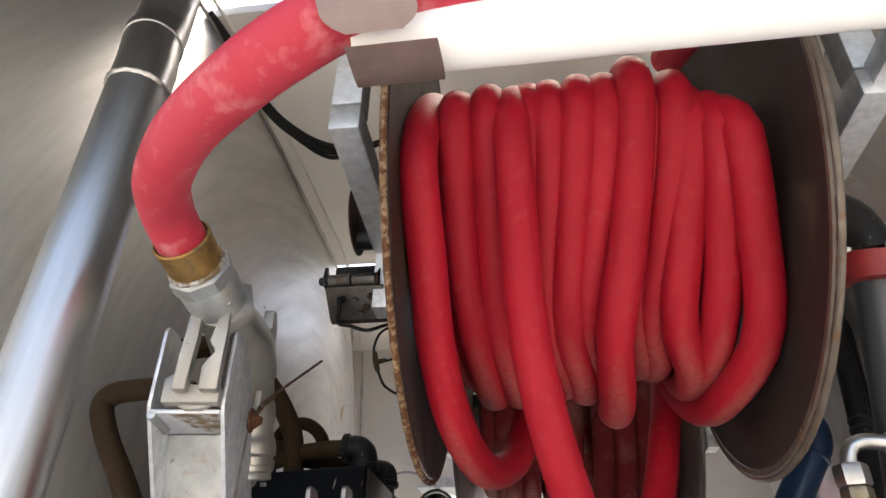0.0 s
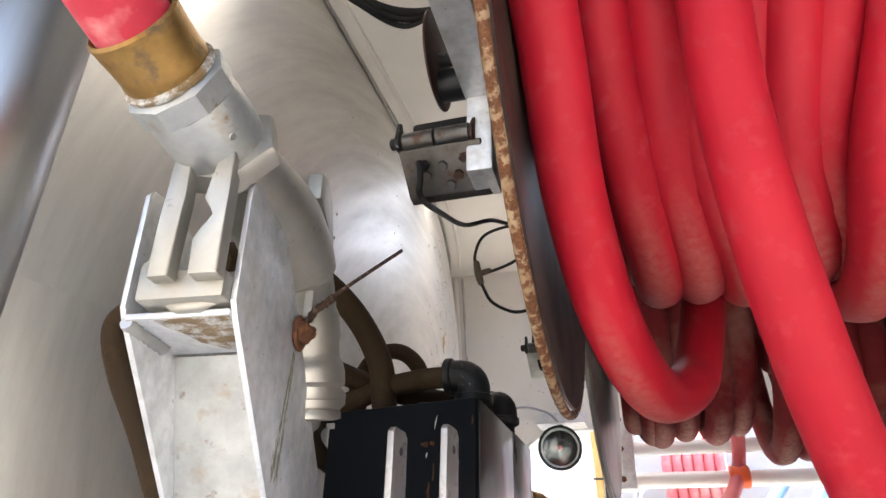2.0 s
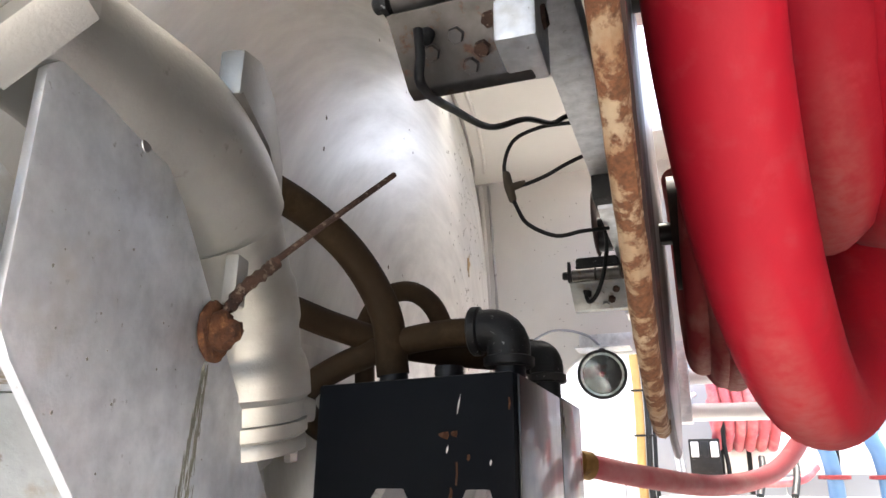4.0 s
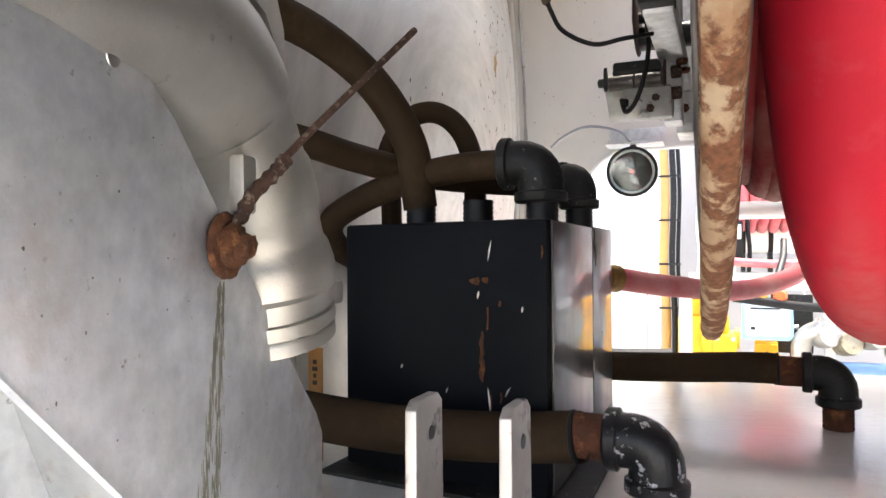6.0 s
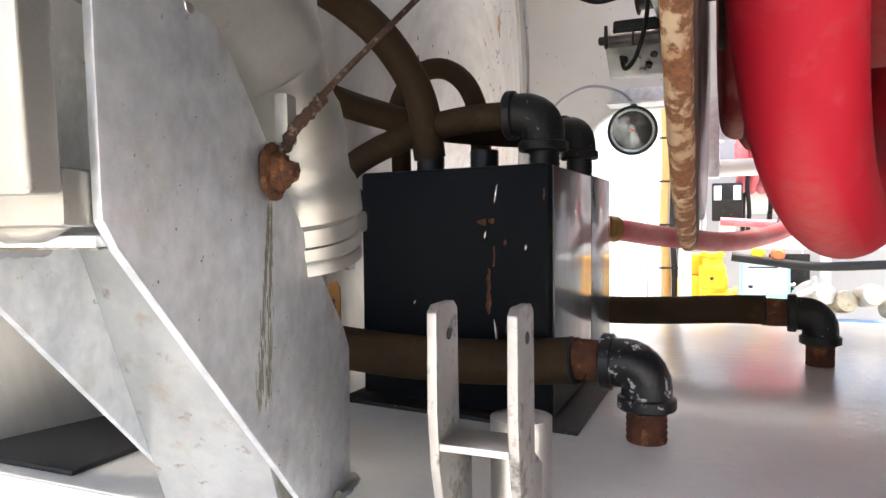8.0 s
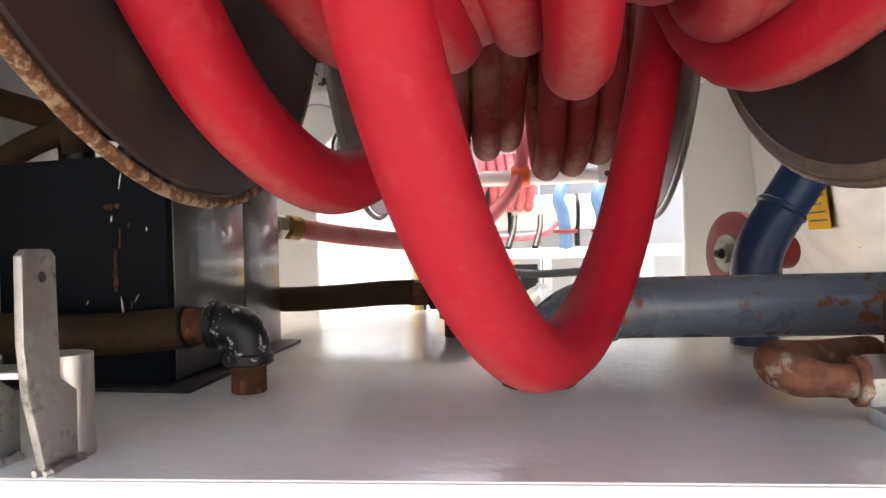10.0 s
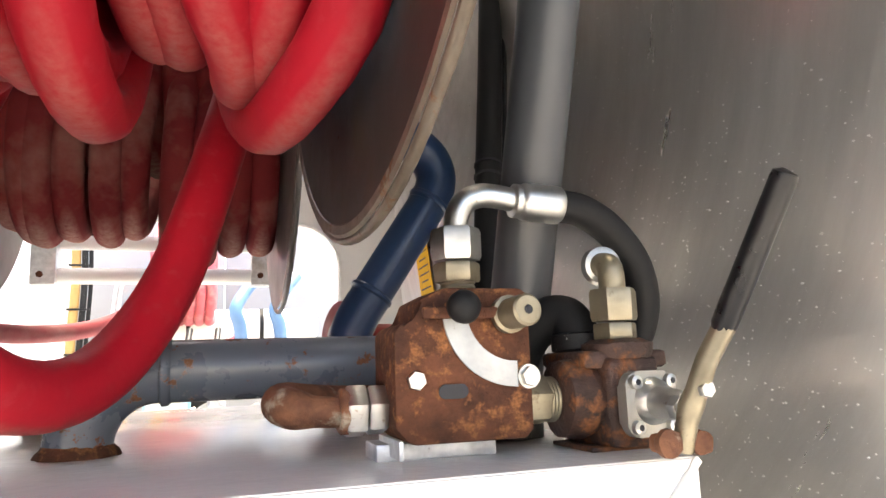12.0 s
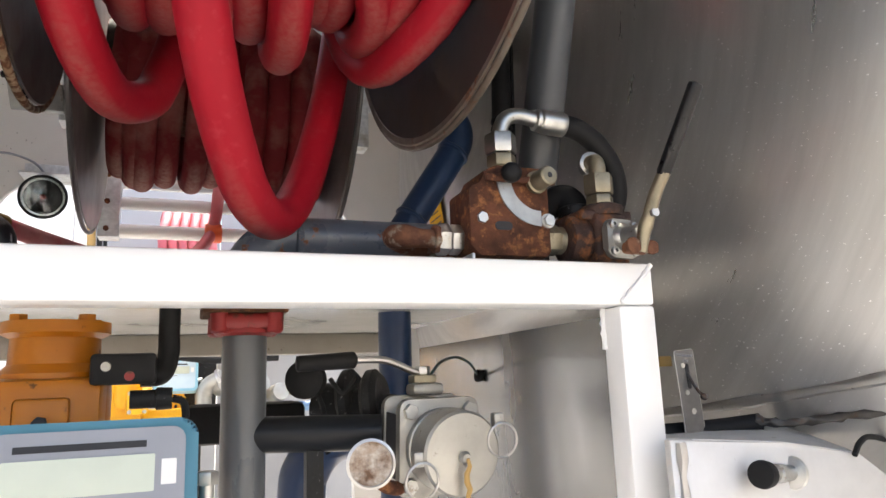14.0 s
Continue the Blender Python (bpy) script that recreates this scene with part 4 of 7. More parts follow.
part("lug", bm, CAST, nozzle)
bm = nm()
plate(bm, [(0, 0), (0.030, 0.012), (0.062, 0.004), (0.092, -0.030), (0.096, -0.052), (0.084, -0.058), (0.060, -0.030), (0.0, -0.03)], (0.020, 0.762, 1.802), (-0.1, 1, 0), (0, 0, 1), 0.016, 0.003)
part("top_ear", bm, CAST, nozzle, "cast ear along the shoulder")
part("rib", tube(nm(), curve_points([(-0.008, 0.70, 1.788), (-0.008, 0.765, 1.799), (-0.006, 0.842, 1.774), (-0.003, 0.892, 1.712)], 6), 0.0055, 10), CAST, nozzle, "raised casting seam")
part("trigger_pin", box(nm(), (0.0185, 0.800, 1.660), (0.028, 0.815, 1.690), 0.002), CAST, nozzle)
bm = nm()
plate(bm, [(-0.040, 1.728), (-0.024, 1.728), (-0.025, 1.690), (-0.028, 1.624), (-0.046, 1.624), (-0.043, 1.670)], (0, 0.632, 0), (1, 0, 0), (0, -0.06, 1), 0.016, 0.002)
bm.transform(Matrix.Translation((0, 0.10, 0)))
part("guard_bar", bm, CAST, nozzle)
bm = nm()
plate(bm, [(-0.001, 1.728), (0.012, 1.728), (0.0115, 1.690), (0.0115, 1.624), (-0.012, 1.624), (-0.013, 1.652), (-0.006, 1.664), (0.004, 1.670), (-0.003, 1.677), (-0.009, 1.686), (-0.005, 1.700)], (0, 0.632, 0), (1, 0, 0), (0, -0.06, 1), 0.016, 0.002)
bm.transform(Matrix.Translation((0, 0.10, 0)))
part("guard_bar", bm, CAST, nozzle, "notched guard bar")
bm = nm()
plate(bm, [(-0.061, 1.612), (0.0115, 1.612), (0.0115, 1.634), (-0.046, 1.634), (-0.050, 1.650), (-0.056, 1.647), (-0.062, 1.642)], (0, 0.664, 0), (1, 0, 0), (0, 0, 1), 0.030, 0.003)
part("guard_foot", bm, CAST, nozzle)
part("foot_lug", tube(nm(), [(-0.042, 0.650, 1.6145), (-0.03, 0.648, 1.611), (-0.012, 0.648, 1.6115), (0.0, 0.650, 1.6145)], [0.003, 0.0055, 0.0055, 0.003], 10), CAST, nozzle)

# the holster stands askew: turned a little, its sides leaning farther off the square
LEAN = Matrix(((1, -0.117, 0, 0), (0, 1, 0, 0), (0, 0, 1, 0), (0, 0, 0, 1)))
ASKEW = Matrix.Translation((0.016, 0.65, 0)) @ LEAN @ Matrix.Rotation(radians(6), 4, "Z") @ Matrix.Translation((-0.016, -0.65, 0))
for ob in (holster, bolt, nozzle):
    for piece in ob.children_recursive:
        piece.data.transform(ASKEW)

# ---- aluminium riser on the bay's edge ----
riser = thing("vent_pipe", (-0.181, 0.568, 0.9), "wide bare aluminium riser pipe with a mitred elbow", "pipe")
part("pipe", rod(nm(), (-0.181, 0.568, 0.75), (-0.181, 0.568, 2.085), 0.0455, 40), ALU_BRUSHED, riser, angle=30)
part("weld_ring", rough(lathe(nm(), [(0, 0.046), (0.003, 0.0485), (0.006, 0.0488), (0.009, 0.048), (0.012, 0.046)], (-0.181, 0.568, 2.083), (0, 0, 1), 60), 0.0012, 14), ALU, riser, "rough weld ring")
part("elbow", tube(nm(), [(-0.181, 0.568, 2.09), (-0.183, 0.571, 2.14), (-0.195, 0.58, 2.20), (-0.205, 0.60, 2.27), (-0.205, 0.60, 2.62)], 0.0455, 36), ALU_BRUSHED, riser, "mitred elbow", 12)
part("clamp_band", lathe(nm(), [(0, 0.046), (0.001, 0.048), (0.024, 0.048), (0.025, 0.046)], (-0.196, 0.582, 2.205), (-0.15, 0.2, 0.95), 36), ALU_BRUSHED, riser)

# ---- black tank with its fittings and hoses ----
tank = thing("hydraulic_tank", (-0.055, 1.33, S), "black enamelled steel tank with rusty scratches standing on the shelf", "tank")
bm = nm()
plate(bm, [(-0.175, 1.190), (0.066, 1.148), (0.066, 1.500), (-0.165, 1.545)], (0, 0, S + 0.006), (1, 0, 0), (0, 1, 0), 0.266, 0.004)
part("body", bm, BLACK_BOX, tank)
bm = nm()
box(bm, (0.0665, 1.160, S + 0.008), (0.0690, 1.368, S + 0.270), 0.001)
part("side_sheet", bm, BLACK_GLOSS, tank, "glossy black side sheet, worn along its top")
bm = nm()
box(bm, (0.0665, 1.372, S + 0.006), (0.0690, 1.520, S + 0.272), 0.001)
part("side_sheet", bm, BLACK_GLOSS, tank, "glossy black side sheet, worn along its top")
bm = nm()
plate(bm, [(-0.19, 1.16), (0.10, 1.125), (0.10, 1.53), (-0.18, 1.56)], (0, 0, S), (1, 0, 0), (0, 1, 0), 0.005, 0.001)
part("base_flange", bm, BLACK_FIT, tank)
for x, z, h, w in ((0.003, 1.575, 0.022, 0.003), (0.006, 1.49, 0.02, 0.0025), (-0.012, 1.612, 0.004, 0.012), (0.000, 1.613, 0.004, 0.008), (0.017, 1.498, 0.010, 0.003), (0.016, 1.59, 0.005, 0.004), (0.0605, 1.64, 0.012, 0.003)):
    yy = 1.159 - (x - 0.0) * 0.1743
    bm = nm()
    tube(bm, [(x, yy + 0.0013, z - h / 2), (x + 0.001, yy + 0.0011, z), (x + 0.0005, yy + 0.0012, z + h / 2)], w / 2, 6)
    part("rust_scratch", bm, RUST_ORANGE, tank, "rusty scratch")

bm = nm()
tube(bm, [(-0.003 + 0.0009 * math.sin(1.7 * k), 1.1606, 1.562 - 0.0042 * k) for k in range(13)], [0.0012, 0.0022, 0.0020, 0.0027, 0.0023, 0.0029, 0.0022, 0.0031, 0.0026, 0.0033, 0.0029, 0.0024, 0.0008], 8)
part("rust_streak", rough(bm, 0.0005, 51), RUST_ORANGE, tank, "long rusty streak")
for x, z, dx, h in ((0.004, 1.642, 0.004, 0.020), (-0.008, 1.598, 0.002, 0.008), (0.006, 1.494, -0.003, 0.026), (-0.045, 1.50, 0.003, 0.006), (0.022, 1.505, 0.006, 0.010), (-0.10, 1.52, 0.002, 0.005), (0.040, 1.585, 0.001, 0.006)):
    yy = 1.159 - x * 0.1743
    part("scratch", tube(nm(), [(x, yy + 0.0009, z - h / 2), (x + dx * 0.4, yy + 0.0006, z), (x + dx, yy + 0.0009 - dx * 0.1743, z + h / 2)], [0.0006, 0.0012, 0.0005], 5), ALU, tank, "pale bare scratch")


def elbow(name, at, up, out, r, material, parent, label="", arm=0.04):
    """A threaded pipe elbow: two beaded sockets and a bend."""
    at, up, out = Vector(at), Vector(up).normalized(), Vector(out).normalized()
    bm = nm()
    pts = [at + up * -arm, at + up * -arm * 0.55]
    for k in range(7):
        a = radians(90 * k / 6)
        pts.append(at + up * (-arm * 0.5 * (1 - math.sin(a))) + out * (arm * 0.5 * (1 - math.cos(a))))
    pts += [at + out * arm * 0.55, at + out * arm]
    tube(bm, pts, r, 24)
    for d, e in ((up * -1, arm), (out, arm)):
        lathe(bm, [(-0.013, r), (-0.011, r * 1.16), (-0.002, r * 1.16), (0.0, r * 1.08)], at + d * e, d, 24)
    return part(name, bm, material, parent, label)


def nipple(at, d, r, h, material, parent, label=""):
    bm = nm()
    n = max(4, int(h / 0.003))
    lathe(bm, [(h * k / n, r * (1.0 if k % 2 else 0.95)) for k in range(n + 1)], at, d, 24)
    return part("nipple", bm, material, parent, label)


for x, y in ((-0.124, 1.285), (-0.050, 1.285), (0.030, 1.275), (0.040, 1.435)):
    nipple((x, y, S + 0.272), (0, 0, 1), 0.0185, 0.03, BLACK, tank)
elbow("elbow", (0.028, 1.277, 1.742), (0, 0, 1), (-1, 0.02, 0), 0.026, BLACK_FIT, tank, "dusty black pipe elbow", 0.046)
elbow("elbow", (0.040, 1.435, 1.738), (0, 0, 1), (-0.8, 0.6, 0), 0.023, BLACK_FIT, tank, "dusty black pipe elbow", 0.040)


def hose(label, ctrl, r, material, seg=18, n=10, name="hose", clamp=False):
    h = thing(name, ctrl[-1], label, "hose", "suction hoses")
    part("tube", tube(nm(), curve_points(ctrl, n), r, seg), material, h, angle=60)
    if clamp:
        a, b = Vector(ctrl[-1]), Vector(ctrl[-2])
        d = (b - a).normalized()
        part("cuff", lathe(nm(), [(0, r), (0.0005, r + 0.0008), (0.003, r + 0.0008), (0.0035, r)], a, d, 24), BLACK_RUBBER, h, "dark end cuff")
    return h


hose("brown rubber hose arching into the tank top", [(-0.26, 0.98, 1.845), (-0.225, 1.06, 1.885), (-0.200, 1.15, 1.885), (-0.165, 1.23, 1.845), (-0.135, 1.275, 1.775), (-0.125, 1.285, 1.695)], 0.021, BROWN_RUBBER)
hose("brown rubber hose sloping towards the tank", [(-0.33, 1.12, 1.80), (-0.242, 1.20, 1.774), (-0.20, 1.26, 1.758), (-0.14, 1.33, 1.742), (-0.05, 1.40, 1.735), (0.008, 1.455, 1.738)], 0.018, BROWN_RUBBER)
hose("brown hose looped up behind the tank", [(-0.235, 1.42, 1.40), (-0.232, 1.42, 1.70), (-0.231, 1.40, 1.77), (-0.203, 1.40, 1.825), (-0.159, 1.40, 1.838), (-0.120, 1.40, 1.815), (-0.098, 1.40, 1.765), (-0.094, 1.40, 1.69)], 0.015, BROWN_RUBBER)
hose("black-brown hose from the elbow bent round the tank's corner", [(-0.015, 1.278, 1.742), (-0.06, 1.281, 1.742), (-0.115, 1.288, 1.737), (-0.165, 1.295, 1.726), (-0.215, 1.298, 1.709), (-0.258, 1.302, 1.686), (-0.272, 1.318, 1.662), (-0.268, 1.355, 1.640), (-0.252, 1.42, 1.622), (-0.22, 1.50, 1.605), (-0.16, 1.575, 1.59), (-0.05, 1.60, 1.58)], 0.0175, BROWN_RUBBER)
hose("brown hose bent down behind the nozzle holster", [(-0.165, 0.89, 1.725), (-0.206, 0.88, 1.729), (-0.258, 0.88, 1.730), (-0.300, 0.88, 1.723), (-0.312, 0.88, 1.700), (-0.287, 0.88, 1.648), (-0.246, 0.88, 1.589), (-0.218, 0.88, 1.545), (-0.185, 0.885, 1.48), (-0.16, 0.89, 1.41)], 0.0185, BROWN_RUBBER)

tg = thing("amber_tag", (-0.222, 1.2, S), "upright amber plastic tag beside the black tank", "tag")
bm = nm()
plate(bm, [(-0.009, 0.0), (0.009, 0.0), (0.009, 0.130), (0.0065, 0.136), (0.003, 0.139), (-0.003, 0.139), (-0.0065, 0.136), (-0.009, 0.130)], (-0.222, 1.202, S), (1, 0, 0), (0, 0, 1), 0.003)
strip = part("strip", bm, AMBER, tg)
for k, w in ((0, 0.006), (1, 0.004), (2, 0.007), (3, 0.005)):
    part("mark", box(nm(), (-0.222 - w / 2, 1.1984, S + 0.088 + 0.008 * k), (-0.222 + w / 2, 1.1989, S + 0.093 + 0.008 * k)), INK, strip, "dark printed mark")

# ---- shelf fittings: two elbows with brown hoses ----


def drop_elbow(x, y, mat, label):
    e = thing("pipe_elbow", (x, y, S), label, "pipe fitting", "shelf elbows")
    nipple((x, y, S), (0, 0, 1), 0.0195, 0.034, RUST, e, "rusty threaded nipple")
    elbow("elbow", (x, y, 1.474), (0, 0, 1), (-1, 0.05, 0), 0.024, mat, e, "black elbow, paint chipped", 0.043)
    lathe_bm = lathe(nm(), [(0, 0.020), (0.02, 0.0205), (0.034, 0.020)], (x - 0.043, y + 0.002, 1.474), (-1, 0.05, 0), 20)
    part("hose_tail", lathe_bm, RUST, e, "rusty hose tail")
    part("collar", lathe(nm(), [(0, 0.021), (0.002, 0.026), (0.012, 0.026), (0.014, 0.021)], (x, y, S + 0.030), (0, 0, 1), 24), ZINC if mat is BLACK_CHIP else BLACK_CHIP, e)
    return e


drop_elbow(0.164, 1.136, BLACK_CHIP, "chipped black pipe elbow rising from the shelf")
drop_elbow(0.359, 1.575, BLACK_FIT, "black pipe elbow rising from the shelf, farther in")
hose("thick brown rubber hose running before the tank", [(-0.34, 1.05, 1.525), (-0.25, 1.085, 1.497), (-0.178, 1.105, 1.479), (-0.085, 1.118, 1.469), (0.005, 1.128, 1.467), (0.085, 1.136, 1.472), (0.095, 1.136, 1.473)], 0.0235, BROWN_RUBBER, clamp=True)
hose("brown rubber hose beyond the tank's side", [(-0.02, 1.56, 1.478), (0.054, 1.575, 1.469), (0.153, 1.58, 1.471), (0.235, 1.579, 1.476), (0.288, 1.578, 1.477)], 0.0215, BROWN_RUBBER, clamp=True)
solid("pink_hose", tube(nm(), curve_points([(0.050, 1.685, 1.597), (0.135, 1.785, 1.580), (0.255, 1.95, 1.568), (0.37, 2.15, 1.60), (0.455, 2.32, 1.69), (0.49, 2.385, 1.775), (0.50, 2.36, 1.86), (0.50, 2.25, 1.95)], 10), 0.019, 18), RED_PALE, "pale red hose from the tank to the far guide bar", "hose")
pf = thing("hose_fitting", (0.065, 1.675, 1.595), "brass and steel hose fitting at the pale hose's end", "pipe fitting")
part("ferrule", lathe(nm(), [(0, 0.02), (0.002, 0.023), (0.028, 0.023), (0.03, 0.02)], (0.035, 1.665, 1.599), (0.6, 0.8, -0.1), 20), BRASS, pf)
part("nut", hexa(nm(), (0.020, 1.645, 1.601), (0.6, 0.8, -0.1), 0.024, 0.018), ZINC, pf)
part("stem", rod(nm(), (-0.02, 1.545, 1.60), (0.025, 1.65, 1.60), 0.014), ZINC, pf)

solid("rubber_mat", box(nm(), (-0.455, 0.865, S + 0.0005), (-0.275, 1.14, S + 0.006), 0.002), MAT_RUBBER, "textured black rubber mat on the shelf corner", "mat")

# ---- twin-tab bracket ----
tab = thing("tab_bracket", (0.10, 0.88, S), "two bare aluminium tabs welded upright on the shelf edge", "bracket")
for x in (0.066, 0.117):
    bm = nm()
    plate(bm, [(0.838, 1.5575), (0.844, 1.562), (0.868, 1.562), (0.874, 1.557), (0.874, 1.466), (0.899, 1.451), (0.899, 1.402), (0.857, 1.402), (0.841, 1.461), (0.838, 1.496)], (x, 0, 0), (0, 1, 0), (0, 0, 1), 0.0065, 0.001)
    t = part("tab", bm, TAB, tab)
    part("hole_plug", lathe(nm(), [(0, 0.004), (0.0006, 0.0035)], (x + 0.0066, 0.858, 1.542), (1, 0, 0), 12), INK, t)
part("cross_plate", box(nm(), (0.0725, 0.840, 1.472), (0.117, 0.876, 1.477), 0.001), ALU, tab)
bm = nm()
lathe(bm, [(0, 0.0195), (0.001, 0.021), (0.080, 0.021), (0.081, 0.017)], (0.106, 0.905, S), (0, 0, 1), 28)
part("socket", bm, ALU, tab, "short aluminium tube")
for x in (0.0665, 0.0735, 0.1165, 0.1245):
    bm = nm()
    tube(bm, [(x, 0.854 + 0.004 * k, 1.402) for k in range(12)], [0.0035 + 0.0012 * math.sin(2.7 * k + x * 90) for k in range(12)], 8)
    part("weld", rough(bm, 0.0009, 7), ALU, tab, "lumpy weld")

# ---- grey pipe over the shelf ----
gp = thing("grey_pipe", (0.49, 1.168, S), "grey-painted steel pipe with rust patches along the shelf", "pipe")
bm = nm()
GR = 0.0335
pts = [(0.484, 1.168, S - 0.04), (0.484, 1.168, S + 0.008)]
for k in range(13):
    a = radians(90 * k / 12)
    pts.append((0.484 + 0.074 * (1 - math.cos(a)), 1.168, S + 0.008 + 0.075 * math.sin(a)))
pts += [(0.60, 1.168, 1.483), (0.94, 1.168, 1.483)]
tube(bm, pts, GR, 32)
part("pipe", bm, GREY, gp)
part("weld_ring", lathe(nm(), [(0, GR), (0.003, GR + 0.004), (0.009, GR + 0.003), (0.012, GR)], (0.560, 1.168, 1.483), (1, 0, 0), 32), GREY, gp)
bm = nm()
lathe(bm, [(0, 0.0405), (0.002, 0.041), (0.005, 0.0385), (0.009, 0.0355), (0.012, GR)], (0.484, 1.168, S), (0, 0, 1), 36)
rough(bm, 0.0012, 21)
part("floor_ring", bm, RUST, gp, "rusty ring where it passes the shelf")
bm = nm()
box(bm, (0.440, 1.122, S - 0.064), (0.536, 1.214, S - 0.040), 0.007)
lathe(bm, [(0, 0.036), (0.004, 0.045), (0.018, 0.045), (0.024, 0.040)], (0.488, 1.168, S - 0.072), (0, 0, 1), 28)
for dx, dy in ((-0.039, -0.037), (0.039, -0.037), (-0.039, 0.037), (0.039, 0.037)):
    lathe(bm, [(0, 0.010), (0.003, 0.013), (0.030, 0.013), (0.033, 0.009)], (0.488 + dx, 1.168 + dy, S - 0.069), (0, 0, 1), 14)
fl = part("flange", rough(bm, 0.0007, 41), RED_PAINT, gp, "red-painted cast flange with corner lugs")
part("gasket", rough(box(nm(), (0.425, 1.112, S - 0.040), (0.545, 1.222, S - 0.0275), 0.002), 0.001, 42), RUST_ORANGE, gp, "crusty rust-brown gasket plate")
for k in range(4):
    a = radians(45 + 90 * k)
    part("bolt", hexa(nm(), (0.488 + 0.04 * math.cos(a), 1.168 + 0.04 * math.sin(a), S - 0.0435), (0, 0, 1), 0.009, 0.012), ZINC, fl)
part("lower_pipe", rod(nm(), (0.488, 1.168, 0.75), (0.488, 1.168, S - 0.06), 0.0325, 28), GREY_SCRATCHED, gp, "scratched grey lower pipe")

# ---- flow control valve ----
fv = thing("flow_control_valve", (0.815, 0.955, S), "rusty cast flow control valve with a pale quadrant plate", "valve")
bm = nm()
plate(bm, [(0.765, 1.420), (0.772, 1.416), (0.872, 1.416), (0.879, 1.424), (0.879, 1.540), (0.872, 1.545), (0.800, 1.545), (0.779, 1.535), (0.776, 1.516), (0.762, 1.515), (0.756, 1.508), (0.756, 1.430)], (0, 0.99, 0), (1, 0, 0), (0, 0, 1), 0.075, 0.003)
part("body", bm, RUST, fv)
bm = nm()
arcp = [(0.8645, 1.4815), (0.8645, 1.4595)]
for k in range(13):
    a = radians(262 - 84 * k / 12)
    arcp.append((0.864 + 0.066 * math.cos(a), 1.526 + 0.066 * math.sin(a)))
for k in range(13):
    a = radians(178 + 84 * k / 12)
    arcp.append((0.864 + 0.0445 * math.cos(a), 1.526 + 0.0445 * math.sin(a)))
plate(bm, arcp, (0, 0.9148, 0), (1, 0, 0), (0, 0, 1), 0.002)
part("quadrant", bm, DULL_ZINC, fv, "pale curved scale plate")
part("lever_bar", box(nm(), (0.778, 0.902, 1.518), (0.884, 0.909, 1.528), 0.002), RUST, fv)
part("knob", lathe(nm(), [(0, 0.006), (0.003, 0.010), (0.008, 0.0135), (0.014, 0.0142), (0.020, 0.0122), (0.024, 0.007), (0.025, 0.002)], (0.809, 0.9015, 1.5265), (0, -1, 0), 28), BLACK_RUBBER, fv, "round black knob")
st = part("spindle", lathe(nm(), [(0, 0.015), (0.002, 0.0165), (0.008, 0.0165), (0.009, 0.0135), (0.036, 0.0135), (0.038, 0.0115)], (0.856, 0.912, 1.521), (0.1, -1, 0.05), 28), ZINC_GOLD, fv, "dull brass-coloured spindle")
part("spindle_pin", lathe(nm(), [(0, 0.004), (0.001, 0.003)], (0.8598, 0.8739, 1.5229), (0.1, -1, 0.05), 12), INK, st)
part("bolt", hexa(nm(), (0.774, 0.915, 1.468), (0, -1, 0), 0.0082, 0.005), ZINC, fv, "pale hexagon plug")
b2 = part("bolt", hexa(nm(), (0.875, 0.915, 1.468), (0, -1, 0), 0.0088, 0.008), ZINC, fv, "bright flanged bolt")
part("bolt_flange", lathe(nm(), [(0, 0.0108), (0.003, 0.0104)], (0.875, 0.9152, 1.468), (0, -1, 0), 20), ZINC, b2)
bm = nm()
plate(bm, rounded(0.026, 0.012, 0.0058), (0.806, 0.9148, 1.458), (1, 0, 0), (0, 0, 1), 0.0015)
part("badge", bm, INK, fv, "small dark oval badge")
part("base_plate", box(nm(), (0.748, 0.953, S), (0.858, 1.0, S + 0.0145), 0.0015), GALV, fv, "small pale mounting plate")
part("base_lip", box(nm(), (0.7595, 0.920, S + 0.004), (0.764, 0.995, S + 0.020), 0.001), GALV, fv)

inlet = thing("inlet_fitting", (0.70, 0.955, S), "rusty elbow screwed into the valve with bright nuts", "pipe fitting")
part("nut", hexa(nm(), (0.7565, 0.955, 1.444), (-1, 0, 0), 0.0215, 0.016), ZINC, inlet)
part("nut", hexa(nm(), (0.739, 0.955, 1.444), (-1, 0, 0), 0.0225, 0.017), ZINC, inlet, "paint-flecked nut")
bm = nm()
tube(bm, curve_points([(0.724, 0.955, 1.444), (0.705, 0.955, 1.4445), (0.688, 0.958, 1.446), (0.675, 0.968, 1.449), (0.671, 0.985, 1.452), (0.678, 1.003, 1.453), (0.700, 1.022, 1.450), (0.735, 1.045, 1.447), (0.79, 1.08, 1.445)], 6), [0.0132] * 9 + [0.0135, 0.0140, 0.0147, 0.0154, 0.0161, 0.0166, 0.0170] + [0.0170] * 8 + [0.0165] * 25, 20)
part("bend", bm, RUST_PALE, inlet, "bent tube, plating gone to rust")
part("bend_collar", lathe(nm(), [(0, 0.0168), (0.001, 0.0195), (0.010, 0.0195), (0.012, 0.0172)], (0.728, 0.955, 1.444), (-1, 0, 0), 24), RUST_PALE, inlet)

